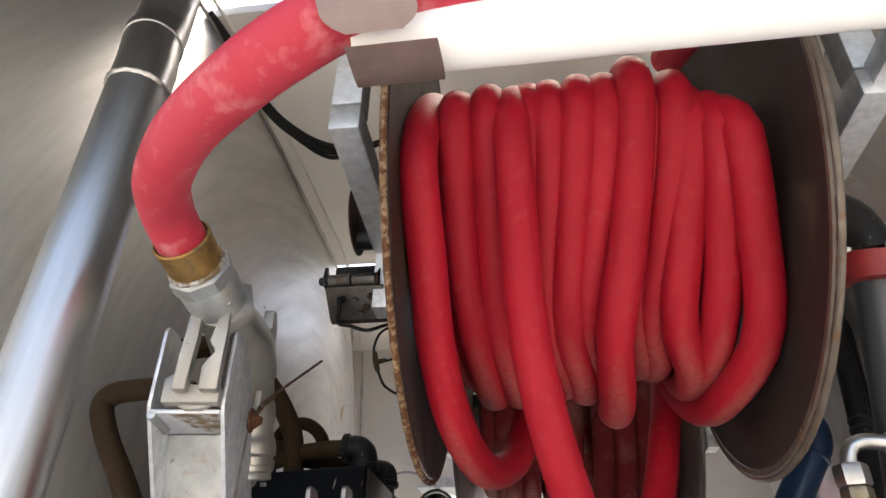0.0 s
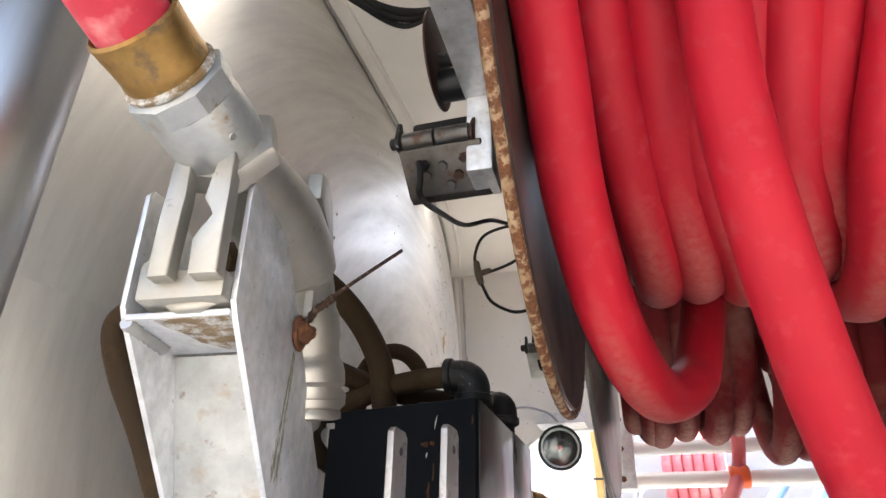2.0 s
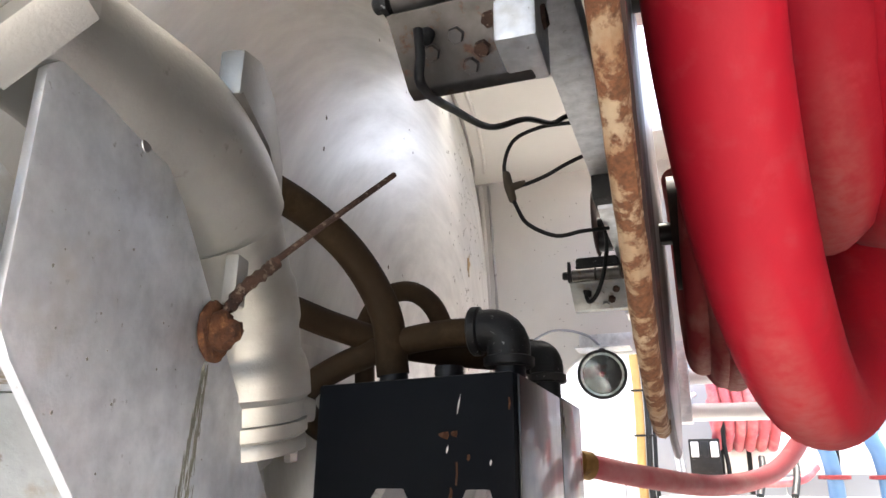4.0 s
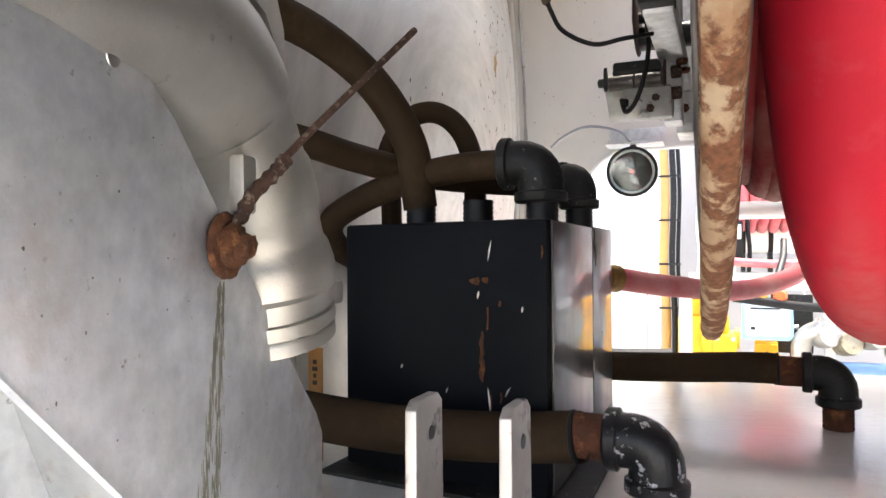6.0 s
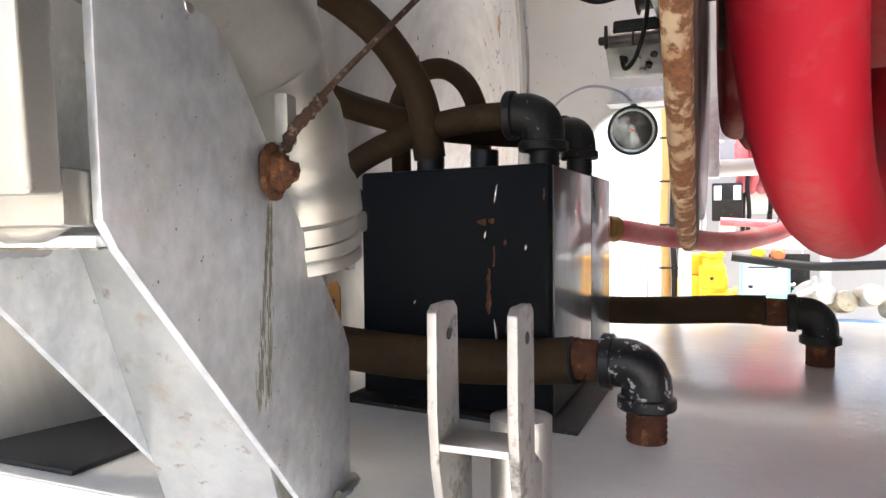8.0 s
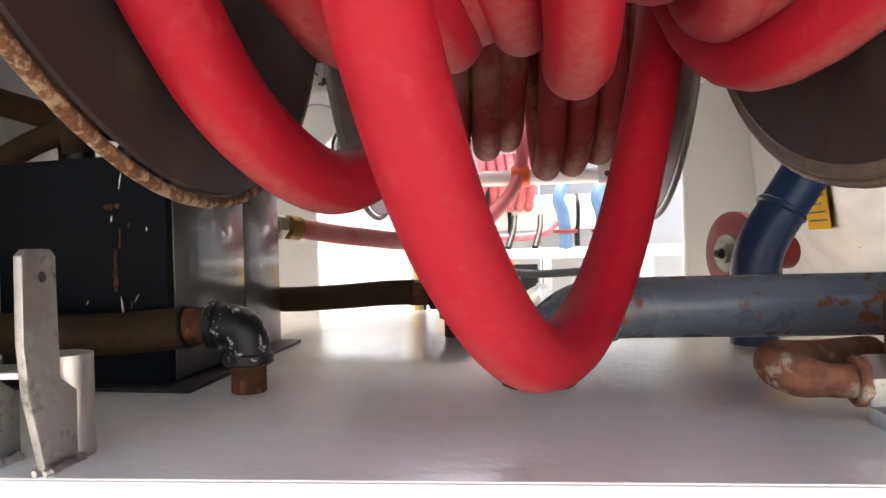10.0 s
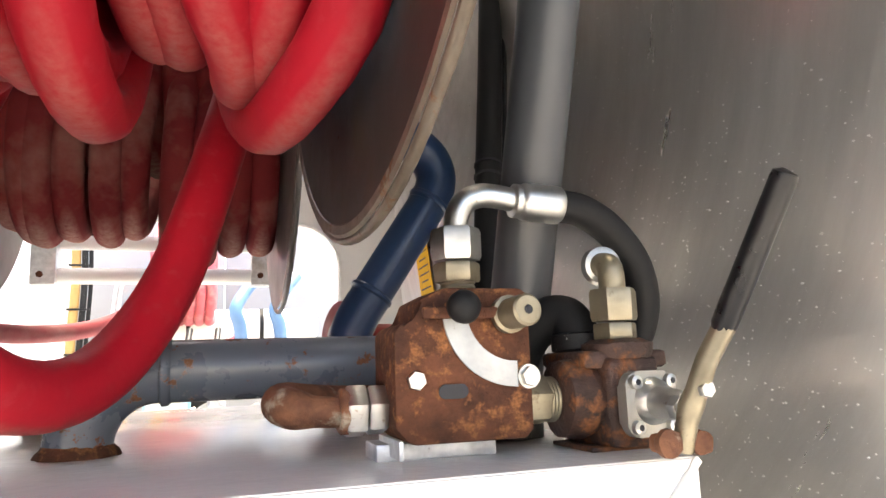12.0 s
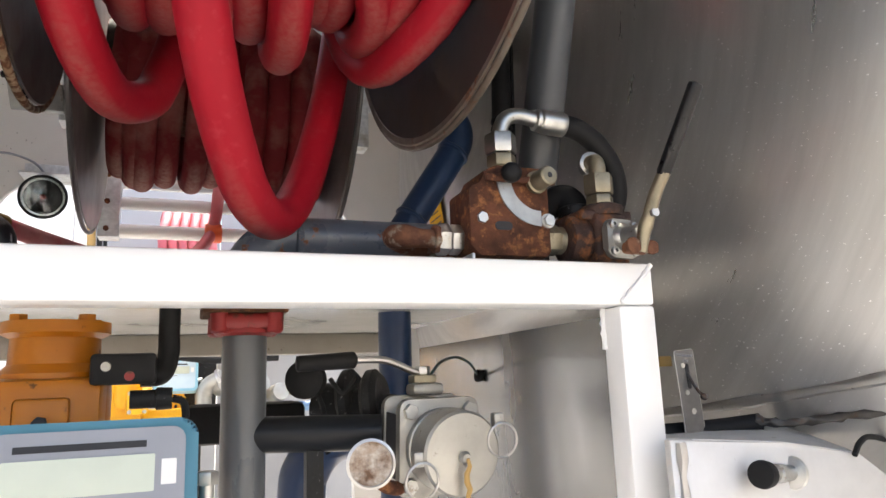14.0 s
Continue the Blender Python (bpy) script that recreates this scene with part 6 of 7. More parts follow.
def meter(x, y, z, sx, colour, label, group="meters"):
    """A flow meter: waisted body, flanged top with bolts, cover plate and outlet."""
    m = thing("flow_meter", (x, y, z), label, "flow meter", group)
    w, h = 0.068 * sx, 0.30 * sx
    part("body", lathe(nm(), [(0, w * 0.8), (0.02, w * 1.05), (h * 0.45, w * 1.1), (h * 0.5, w * 1.02), (h * 0.78, w * 0.98), (h * 0.82, w * 0.8), (h * 0.93, w * 0.78), (h * 0.95, w * 0.95), (h, w * 0.95)], (x, y, z), (0, 0, 1), 28), colour, m)
    part("cover", box(nm(), (x - w * 0.95, y - w * 1.12, z + h * 0.40), (x + w * 0.95, y + w * 1.05, z + h * 0.76), 0.012), colour, m)
    part("boss", box(nm(), (x - w * 0.45, y - w * 1.2, z + h * 0.48), (x + w * 0.45, y - w * 1.1, z + h * 0.68), 0.006), colour, m)
    part("plug", hexa(nm(), (x, y - w * 1.2, z + h * 0.58), (0, -1, 0), 0.009, 0.006), INK, m)
    for k in range(4):
        a = radians(45 + 90 * k)
        part("bolt", hexa(nm(), (x + w * 0.8 * math.cos(a), y + w * 0.8 * math.sin(a), z + h), (0, 0, 1), 0.011, 0.008), colour, m)
    part("outlet", lathe(nm(), [(0, w * 0.55), (0.03, w * 0.6), (0.034, w * 0.8), (0.05, w * 0.8)], (x + w, y, z + h * 0.25), (1, 0, 0), 20), colour, m)
    return m


def register(x, y, z, s, case, label, keys=4, front=None):
    """An electronic register: rounded case, sloping face, display."""
    r = thing("meter_register", (x, y, z), label, "meter register", "registers")
    tilt = pose(x, y, z + 0.075 * s, -12, 0, 0)
    inv = tilt

    def put(bm):
        bm.transform(inv)
        return bm
    part("case", put(plate(nm(), rounded(0.212 * s, 0.165 * s, 0.018 * s), (0, 0.07 * s, 0), (1, 0, 0), (0, 0, 1), 0.07 * s, 0.007 * s)), case, r)
    f = part("face", put(plate(nm(), rounded(0.186 * s, 0.142 * s, 0.014 * s), (0, -0.0005, 0.002 * s), (1, 0, 0), (0, 0, 1), 0.002)), front or FACE, r, "pale blue front panel" if front else "grey front panel")
    part("display", put(plate(nm(), rounded(0.142 * s, 0.038 * s, 0.002), (-0.008 * s, -0.0026, 0.026 * s), (1, 0, 0), (0, 0, 1), 0.0015)), LCD, f, "pale green display glass")
    part("sticker", put(plate(nm(), rounded(0.015 * s, 0.026 * s, 0.001), (0.077 * s, -0.0026, 0.026 * s), (1, 0, 0), (0, 0, 1), 0.0008)), WHITE, f, "small white sticker")
    part("name_bar", put(plate(nm(), [(-0.062 * s, -0.0035), (0.062 * s, -0.0035), (0.062 * s, 0.0035), (-0.062 * s, 0.0035)], (-0.008 * s, -0.0026, 0.056 * s), (1, 0, 0), (0, 0, 1), 0.0006)), INK, f, "dark name bar")
    t = writing("Gallons", 0.010 * s, (0, 0, 0), 90, 0, INK, f)
    t.matrix_basis = tilt @ pose(-0.012 * s, -0.003, -0.006 * s, 90, 0, 0)
    for i in range(keys):
        part("button", put(plate(nm(), rounded(0.02 * s, 0.014 * s, 0.003), (-0.06 * s + 0.038 * s * i, -0.0026, -0.035 * s), (1, 0, 0), (0, 0, 1), 0.002)), INK, f)
    part("gland", put(lathe(nm(), [(0, 0.009 * s), (0.012 * s, 0.009 * s), (0.013 * s, 0.012 * s), (0.022 * s, 0.012 * s)], (0.106 * s, 0.035 * s, -0.02 * s), (1, 0, 0), 12)), STEEL, r)
    return r


register(0.313, 0.90, 1.068, 1.0, TEAL, "blue plastic electronic meter register with a grey face")
meter(0.245, 1.12, 1.045, 1.0, ORANGE, "orange cast flow meter under the shelf")
blk = thing("pulse_unit", (0.345, 1.08, 1.27), "black plastic pulser unit with cable glands on the meter", "sensor")
part("body", box(nm(), (0.295, 1.03, 1.262), (0.370, 1.09, 1.300), 0.005), BLACK_RUBBER, blk)
part("screw", lathe(nm(), [(0, 0.0062), (0.003, 0.0055)], (0.313, 1.0295, 1.284), (0, -1, 0), 16), CAST, blk)
part("sticker", lathe(nm(), [(0, 0.006), (0.001, 0.0058)], (0.340, 1.0298, 1.272), (0, -1, 0), 20), RED_PAINT, blk, "round red sticker")
part("gland", lathe(nm(), [(0, 0.012), (0.03, 0.012), (0.031, 0.015), (0.05, 0.014)], (0.340, 1.06, 1.243), (1, 0, 0), 12), BLACK_FIT, blk)
part("cable", tube(nm(), curve_points([(0.39, 1.06, 1.243), (0.405, 1.06, 1.235), (0.405, 1.07, 1.20), (0.39, 1.08, 1.16)], 5), 0.005, 8), BLACK_RUBBER, blk)
part("riser", tube(nm(), curve_points([(0.383, 1.10, S - 0.007), (0.383, 1.10, 1.33), (0.383, 1.10, 1.30), (0.375, 1.09, 1.275), (0.35, 1.085, 1.272)], 6), 0.014, 14), BLACK_RUBBER, blk)
dark = thing("junction_box", (0.46, 1.45, 1.18), "low black junction box behind the grey pipe", "junction box")
part("box", box(nm(), (0.41, 1.40, 1.155), (0.62, 1.52, 1.225), 0.012), BLACK_RUBBER, dark)
part("stand", box(nm(), (0.50, 1.44, 0.72), (0.53, 1.48, 1.156)), BLACK_FIT, dark)
cp = thing("cross_pipe", (0.55, 1.15, 1.18), "black-painted cross pipe feeding the coupling valve", "pipe")
part("pipe", rod(nm(), (0.490, 1.168, 1.184), (0.685, 1.12, 1.180), 0.0265, 24), BLACK, cp)
part("support", box(nm(), (0.575, 1.132, 0.72), (0.60, 1.157, 1.165)), BLACK_FIT, cp)
cv = thing("coupling_valve", (0.76, 1.10, 1.08), "cast aluminium coupling valve with a dust cap on a chain", "valve")
cd = Vector((0.10, -0.99, -0.08)).normalized()
cx_ = Vector((0.99, 0.10, 0)).normalized()
cz_ = cx_.cross(cd) * -1
cc = Vector((0.755, 1.075, 1.160))
bm = nm()
plate(bm, rounded(0.128, 0.138, 0.014), cc, cx_, cz_, 0.014, 0.003)
fp = part("flange_plate", bm, CAST, cv)
bm = nm()
plate(bm, rounded(0.128, 0.138, 0.014), cc - cd * 0.058, cx_, cz_, 0.012, 0.003)
part("rear_flange", bm, CAST, cv)
for u, v in ((-0.048, -0.052), (0.048, -0.052), (-0.048, 0.052), (0.048, 0.052)):
    part("bolt", hexa(nm(), cc + cx_ * u + cz_ * v + cd * 0.0145, cd, 0.0115, 0.007), ZINC, fp)
bm = nm()
plate(bm, [(0.050, -0.046), (0.094, -0.046), (0.094, 0.046), (0.050, 0.046)], cc - cx_ * 0.0575 + cd * 0.044, cd * -1, cz_, -0.003)
part("name_plate", bm, INK, cv, "dark name plate")
part("body", lathe(nm(), [(-0.07, 0.045), (-0.06, 0.052), (-0.002, 0.054), (0.0, 0.050)], cc, cd, 28), CAST, cv)
part("neck", lathe(nm(), [(0.014, 0.050), (0.018, 0.056), (0.028, 0.056), (0.032, 0.050), (0.045, 0.050)], cc, cd, 36), CAST, cv)
part("dust_cap", lathe(nm(), [(0.038, 0.056), (0.040, 0.0585), (0.082, 0.0585), (0.086, 0.055), (0.087, 0.02), (0.0875, 0.005)], cc, cd, 40), CAST, cv, "pale round dust cap")
for sgn in (-1, 1):
    c = cc + cd * 0.075 + cx_ * (0.062 * sgn) + cz_ * (0.015 if sgn > 0 else -0.03)
    bm = nm()
    ring = [c + cd * 0.012 + (cx_ * math.cos(2 * math.pi * k / 24) + cz_ * math.sin(2 * math.pi * k / 24)) * 0.0235 for k in range(25)]
    tube(bm, ring, 0.0018, 8, False)
    part("pull_ring", bm, STEEL, cv, "bright pull ring")
    part("cam_arm", box(nm(), c - Vector((0.008, 0.008, -0.016)), c + Vector((0.008, 0.008, 0.036)), 0.003), CAST, cv)
part("eye", lathe(nm(), [(0, 0.008), (0.004, 0.009), (0.010, 0.006)], cc + cd * 0.087 - cz_ * 0.004, cd, 14), CAST, cv)
cord = [cc + cd * 0.099 - cz_ * (0.004 + 0.010 * k) + cx_ * 0.003 * math.sin(1.9 * k) for k in range(7)]
part("cord", tube(nm(), cord, [0.0022, 0.0032, 0.004, 0.0045, 0.004, 0.003, 0.002], 8), TAN, cv, "knotted tan cord")
part("stem_block", box(nm(), (0.726, 1.085, 1.232), (0.776, 1.128, 1.250), 0.006), CAST, cv)
part("stem_gland", box(nm(), (0.730, 1.092, 1.2505), (0.766, 1.124, 1.2625), 0.002), ZINC_GOLD, cv, "stained square gland")
part("valve_nut", hexa(nm(), (0.750, 1.11, 1.262), (0, 0, 1), 0.011, 0.014), STEEL, cv)
hl = part("handle", tube(nm(), curve_points([(0.752, 1.11, 1.266), (0.735, 1.108, 1.268), (0.70, 1.10, 1.282), (0.675, 1.095, 1.287), (0.632, 1.09, 1.287)], 6), 0.0055, 10), STEEL, cv, "bent bright handle")
part("grip", tube(nm(), [(0.638, 1.0905, 1.287), (0.636, 1.09, 1.287), (0.553, 1.08, 1.283), (0.551, 1.08, 1.283)], [0.010, 0.0125, 0.0115, 0.008], 16), BLACK_RUBBER, hl, "black rubber grip")
part("leg", box(nm(), (0.745, 1.13, 0.72), (0.775, 1.16, 1.10)), CAST, cv)
bl = thing("black_coupler", (0.62, 1.22, 1.20), "black plastic couplers and wires behind the valve", "coupler")
part("cup", lathe(nm(), [(0, 0.02), (0.004, 0.03), (0.03, 0.03), (0.034, 0.022)], (0.590, 1.20, 1.262), (-0.4, -0.9, 0), 24), BLACK_RUBBER, bl)
part("ring", lathe(nm(), [(0, 0.044), (0.008, 0.054), (0.02, 0.054), (0.028, 0.044)], (0.655, 1.24, 1.222), (0.8, -0.5, 0.1), 28), BLACK_FIT, bl)
part("ring", lathe(nm(), [(0, 0.046), (0.008, 0.056), (0.02, 0.056), (0.028, 0.046)], (0.685, 1.20, 1.218), (0.8, -0.5, 0.1), 28), BLACK_FIT, bl)
part("core", rod(nm(), (0.62, 1.26, 1.222), (0.75, 1.15, 1.19), 0.036, 20), BLACK_FIT, bl)
part("wire", tube(nm(), curve_points([(0.60, 1.19, 1.245), (0.61, 1.18, 1.21), (0.60, 1.17, 1.18), (0.615, 1.17, 1.15)], 5), 0.004, 8), BLACK_RUBBER, bl)
part("wire", tube(nm(), curve_points([(0.62, 1.18, 1.262), (0.635, 1.17, 1.24), (0.65, 1.17, 1.25), (0.66, 1.18, 1.262)], 5), 0.004, 8), BLACK_RUBBER, bl)
bb = thing("blue_bend", (0.62, 1.28, 1.0), "dark blue pipe bend below the coupling valve", "pipe")
part("bend", tube(nm(), curve_points([(0.595, 1.30, 0.73), (0.595, 1.30, 1.05), (0.605, 1.29, 1.12), (0.64, 1.26, 1.165), (0.69, 1.2, 1.18)], 7), 0.04, 24), BLUE, bb)
gg = thing("pressure_gauge", (0.645, 1.02, 1.10), "round pressure gauge with a rust-stained dial", "gauge")
gd = Vector((-0.15, -0.98, 0.05)).normalized()
gc = Vector((0.645, 1.035, 1.145))
part("case", lathe(nm(), [(-0.026, 0.026), (-0.024, 0.030), (0.0, 0.031), (0.004, 0.0335), (0.008, 0.0335), (0.009, 0.030), (0.003, 0.0295)], gc, gd, 40), STEEL, gg, "bright gauge case")
part("dial", lathe(nm(), [(0.003, 0.0292), (0.0035, 0.0290)], gc, gd, 40), surf("stained_dial", (0.60, 0.55, 0.48), (0.30, 0.20, 0.13), 55, 0.5, spots=(0.16, 0.085, 0.045), spot_scale=38, spot_level=0.52, spot_soft=0.12), gg)
part("stem", tube(nm(), curve_points([(0.660, 1.05, 1.120), (0.675, 1.055, 1.110), (0.70, 1.07, 1.105), (0.73, 1.10, 1.11)], 5), 0.010, 12), RUST, gg)
part("brass_nut", hexa(nm(), (0.663, 1.052, 1.118), (0.8, 0.2, -0.5), 0.009, 0.014), BRASS, gg)
rod_ = thing("bulkhead_cable", (0.90, 1.30, 1.27), "thin dark cable passing a black grommet in the side sheet", "cable")
part("cable", tube(nm(), curve_points([(0.762, 1.11, 1.262), (0.80, 1.16, 1.283), (0.86, 1.24, 1.293), (0.915, 1.31, 1.283), (0.958, 1.372, 1.260)], 6), 0.0026, 8), surf("dark_green_sheath", (0.012, 0.040, 0.036), (0.008, 0.022, 0.020), 30, 0.5), rod_, "dark green sheathed cable")
part("stop", lathe(nm(), [(0, 0.006), (0.003, 0.0125), (0.010, 0.0125), (0.0135, 0.006)], (0.952, 1.368, 1.2605), (1, 0.2, -0.1), 14), BLACK_RUBBER, rod_)
blt = thing("bolt_post", (0.425, 0.93, 1.08), "short zinc bolt with nut beside the register", "bolt")
part("shank", rod(nm(), (0.430, 0.935, 0.95), (0.430, 0.935, 1.148), 0.008), ZINC, blt)
part("nut", hexa(nm(), (0.430, 0.935, 1.148), (0, 0, 1), 0.013, 0.014), ZINC, blt)

# ---- control plate and fender at the right ----
hp = thing("control_plate", (1.12, 0.95, 1.15), "narrow aluminium control plate with a toggle slot", "control plate")
LEAN = Vector((-0.070, 0, 0.9975))
PLATE_X = Vector((0.985, 0.17, 0.07)).normalized()


def on_plate(u, z, out):
    """A point on the leaning control plate: u across, z up, out towards the front."""
    return Vector((1.1155 + (1.2855 - z) * 0.070 + u, 0.951 + 0.17 * u - out, z))


bm = nm()
plate(bm, rounded(0.042, 0.150, 0.004), on_plate(0, 1.2105, 0), PLATE_X, LEAN, 0.003)
pl = part("plate", bm, PLATE_GREY, hp, "worn grey plate with bright edges")
bm = nm()
ring = rounded(0.0425, 0.1505, 0.0042)
tube(bm, [on_plate(0, 1.2105, 0.0022) + PLATE_X * u + LEAN * v for u, v in ring + ring[:1]], 0.0010, 6)
part("bright_edge", bm, ALU, pl, "bright worn edge")
bm = nm()
plate(bm, rounded(0.0075, 0.038, 0.0034), on_plate(0.0015, 1.246, 0.0034), PLATE_X, LEAN, 0.0006)
part("slot", bm, INK, pl)
for u, z in ((-0.007, 1.262), (-0.006, 1.222)):
    part("screw", lathe(nm(), [(0, 0.0042), (0.002, 0.0036)], on_plate(u, z, 0.003), (0, -1, 0), 10), ZINC, pl)
part("dot", lathe(nm(), [(0, 0.0048), (0.0008, 0.0042)], on_plate(0.003, 1.194, 0.003), (0, -1, 0), 16), ZINC, pl, "bright rivet")
tg = part("toggle", tube(nm(), curve_points([(1.1195, 0.950, 1.252), (1.1215, 0.941, 1.236), (1.1245, 0.934, 1.224), (1.1285, 0.930, 1.217)], 4), 0.0024, 10), OLD_STEEL, pl, "dull bent toggle arm")
part("toggle_ball", lathe(nm(), [(-0.005, 0.002), (-0.004, 0.0042), (0, 0.0055), (0.004, 0.0042), (0.005, 0.002)], (1.1295, 0.929, 1.2155), (0.7, -0.3, -0.6), 14), OLD_STEEL, tg)
part("post", box(nm(), (1.100, 0.956, 0.72), (1.142, 0.965, 1.150), 0.001), ALU, hp)
for txt, z in (("HYDRAULIC", 1.277), ("ON", 1.269)):
    t = writing(txt, 0.0068, (0, 0, 0), 90, 0, FACE, pl)
    t.matrix_basis = Matrix.Translation(on_plate(0, z - 0.002, 0.0042)) @ Matrix.Rotation(radians(10), 4, "Z") @ Matrix.Rotation(radians(4), 4, "Y") @ Matrix.Rotation(radians(90), 4, "X")
part("tag", box(nm(), (1.100, 0.985, 1.262), (1.122, 0.99, 1.278)), TAN, hp)
fd = thing("side_panel", (1.13, 0.80, 0.75), "bare aluminium corner panel with a rubber-tipped stop knob", "panel")
bm = nm()
plate(bm, [(0.958, 0.72), (1.34, 0.72), (1.34, 1.088), (1.271, 1.135), (1.14, 1.157), (0.958, 1.172)], (0, 0.812, 0), (1, 0, 0), (0, 0, 1), 0.012, 0.002)
part("panel", bm, ALU_MATT, fd)
bm = nm()
rows = [[bm.verts.new((x, y, z - d)) for x, y, z in ((0.9965, 0.806, 1.1705), (1.14, 0.806, 1.1585), (1.271, 0.806, 1.1365), (1.300, 0.95, 1.164), (1.14, 0.95, 1.164), (0.996, 0.95, 1.163))] for d in (0, 0.003)]
bm.faces.new(rows[0])
bm.faces.new(rows[1][::-1])
for k in range(6):
    bm.faces.new((rows[0][k], rows[1][k], rows[1][(k + 1) % 6], rows[0][(k + 1) % 6]))
part("top_flange", bm, ALU_MATT, fd, "folded top edge")
bm = nm()
tube(bm, [(0.972 + 0.0008 * math.sin(3 * k), 0.799, 1.168 - 0.02 * k) for k in range(22)], [0.006 + 0.002 * math.sin(2.1 * k) for k in range(22)], 8)
part("weld", rough(bm, 0.0015, 4), ALU, fd, "lumpy vertical weld")
AX = Vector((-0.94, -0.33, 0.08)).normalized()
kb = part("shank", lathe(nm(), [(-0.004, 0.020), (0.0, 0.0215), (0.004, 0.020), (0.006, 0.010), (0.030, 0.010), (0.031, 0.012), (0.044, 0.012), (0.045, 0.009), (0.072, 0.009)], (1.146, 0.800, 1.119), AX, 20), ZINC, fd, "zinc stem of the stop knob")
part("knob", lathe(nm(), [(0.066, 0.009), (0.070, 0.016), (0.080, 0.0175), (0.086, 0.0165), (0.088, 0.005)], (1.146, 0.800, 1.119), AX, 28), BLACK_RUBBER, kb, "dark rubber knob")
# black tube stands in for the shadow in the gap under the seam
part("gap_shade", tube(nm(), curve_points([(1.00, 0.99, 1.160), (1.10, 0.975, 1.162), (1.18, 0.955, 1.166), (1.232, 0.93, 1.172)], 6), 0.015, 14), BLACK_RUBBER, fd, "black tube standing in for the shadow in the gap under the seam")
bm = nm()
tube(bm, curve_points([(1.222, 0.93, 1.176), (1.252, 0.90, 1.172), (1.285, 0.86, 1.178), (1.315, 0.80, 1.186), (1.345, 0.70, 1.196)], 6), [0.011, 0.010, 0.007] + [0.006 + 0.0015 * math.sin(1.9 * k) for k in range(22)], 8)
part("lower_weld", rough(bm, 0.0016, 9), OLD_STEEL, fd, "dirty lumpy weld along the ledge")
wire([(1.25, 0.79, 1.135), (1.27, 0.795, 1.15), (1.30, 0.80, 1.155), (1.36, 0.80, 1.14)], 0.004, "thin black wire over the corner panel")

# ---- the neighbouring truck seen through the opening ----
FY = 3.9
frame2 = thing("pump_rack", (0.55, FY, 0.0), "white-painted frame of the neighbouring truck", "frame")
for lo, hi in (((0.02, FY - 0.03, 1.475), (2.2, FY + 0.03, 1.525)), ((-0.9, FY - 0.03, 1.02), (2.2, FY + 0.03, 1.07)), ((0.02, FY - 0.025, 0.0), (0.075, FY + 0.025, 1.474)), ((1.10, FY - 0.025, 0.0), (1.155, FY + 0.025, 1.474)), ((0.02, FY + 0.9, 1.475), (2.2, FY + 0.96, 1.525)), ((-0.3, FY + 0.02, 0.0), (-0.24, FY + 0.08, 2.4)), ((0.62, FY + 0.04, 1.02), (0.66, FY + 0.08, 1.475))):
    part("beam", box(nm(), lo, hi, 0.004), WHITE, frame2)
ftb = thing("box_truck", (0.6, FY + 1.25, 0.0), "white sheet side of the neighbouring truck", "truck body")
for i in range(4):
    part("side_sheet", box(nm(), (-1.6 + 1.13 * i, FY + 1.25, 0.42), (-0.476 + 1.13 * i, FY + 1.3, 2.9), 0.008), FAR_SHEET, ftb)
part("skirt", box(nm(), (-1.6, FY + 1.27, 0.0), (2.92, FY + 1.32, 0.415), 0.008), GREY_CLEAN, ftb, "grey skirt")
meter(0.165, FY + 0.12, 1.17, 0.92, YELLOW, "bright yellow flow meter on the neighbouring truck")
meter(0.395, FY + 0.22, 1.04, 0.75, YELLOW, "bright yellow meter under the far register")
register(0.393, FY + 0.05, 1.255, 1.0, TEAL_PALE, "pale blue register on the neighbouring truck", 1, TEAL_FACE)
yb = thing("meter_casting", (0.12, FY + 0.2, 1.0), "bright yellow cast meter housing with a bolted cover", "meter housing")
part("housing", box(nm(), (0.005, FY + 0.10, 1.06), (0.235, FY + 0.32, 1.34), 0.02), YELLOW, yb)
part("top_block", box(nm(), (0.02, FY + 0.12, 1.34), (0.12, FY + 0.28, 1.44), 0.012), YELLOW, yb)
part("step", box(nm(), (0.235, FY + 0.11, 1.06), (0.46, FY + 0.26, 1.16), 0.014), YELLOW, yb)
cvr = part("cover", box(nm(), (0.165, FY + 0.02, 1.14), (0.265, FY + 0.10, 1.26), 0.012), YELLOW, yb)
for bx in (0.18, 0.25):
    for bz in (1.155, 1.245):
        part("bolt", hexa(nm(), (bx, FY + 0.0205, bz), (0, -1, 0), 0.011, 0.008), ZINC, cvr)
dk = thing("far_bracket", (0.5, FY + 0.3, 1.0), "black steel bracket and hoses behind the far register", "bracket")
part("plate", box(nm(), (0.42, FY + 0.27, 1.16), (0.60, FY + 0.30, 1.44), 0.006), BLACK_FIT, dk)
part("elbow", tube(nm(), curve_points([(0.53, FY + 0.05, 1.16), (0.53, FY + 0.05, 1.23), (0.56, FY + 0.04, 1.28), (0.62, FY, 1.31)], 6), 0.042, 18), CAST, dk, "pale cast elbow")
part("clamp", lathe(nm(), [(0, 0.042), (0.002, 0.052), (0.016, 0.052), (0.018, 0.042)], (0.60, FY + 0.01, 1.302), (0.86, -0.3, 0.42), 20), STEEL, dk)
for hx, hz in ((0.60, 1.10), (0.68, 1.12), (0.76, 1.09)):
    part("hose", tube(nm(), curve_points([(hx - 0.05, FY + 0.1, hz - 0.06), (hx, FY + 0.05, hz), (hx + 0.05, FY + 0.06, hz - 0.02), (hx + 0.08, FY + 0.1, hz - 0.1)], 5), 0.014, 8), BLACK_RUBBER, dk)
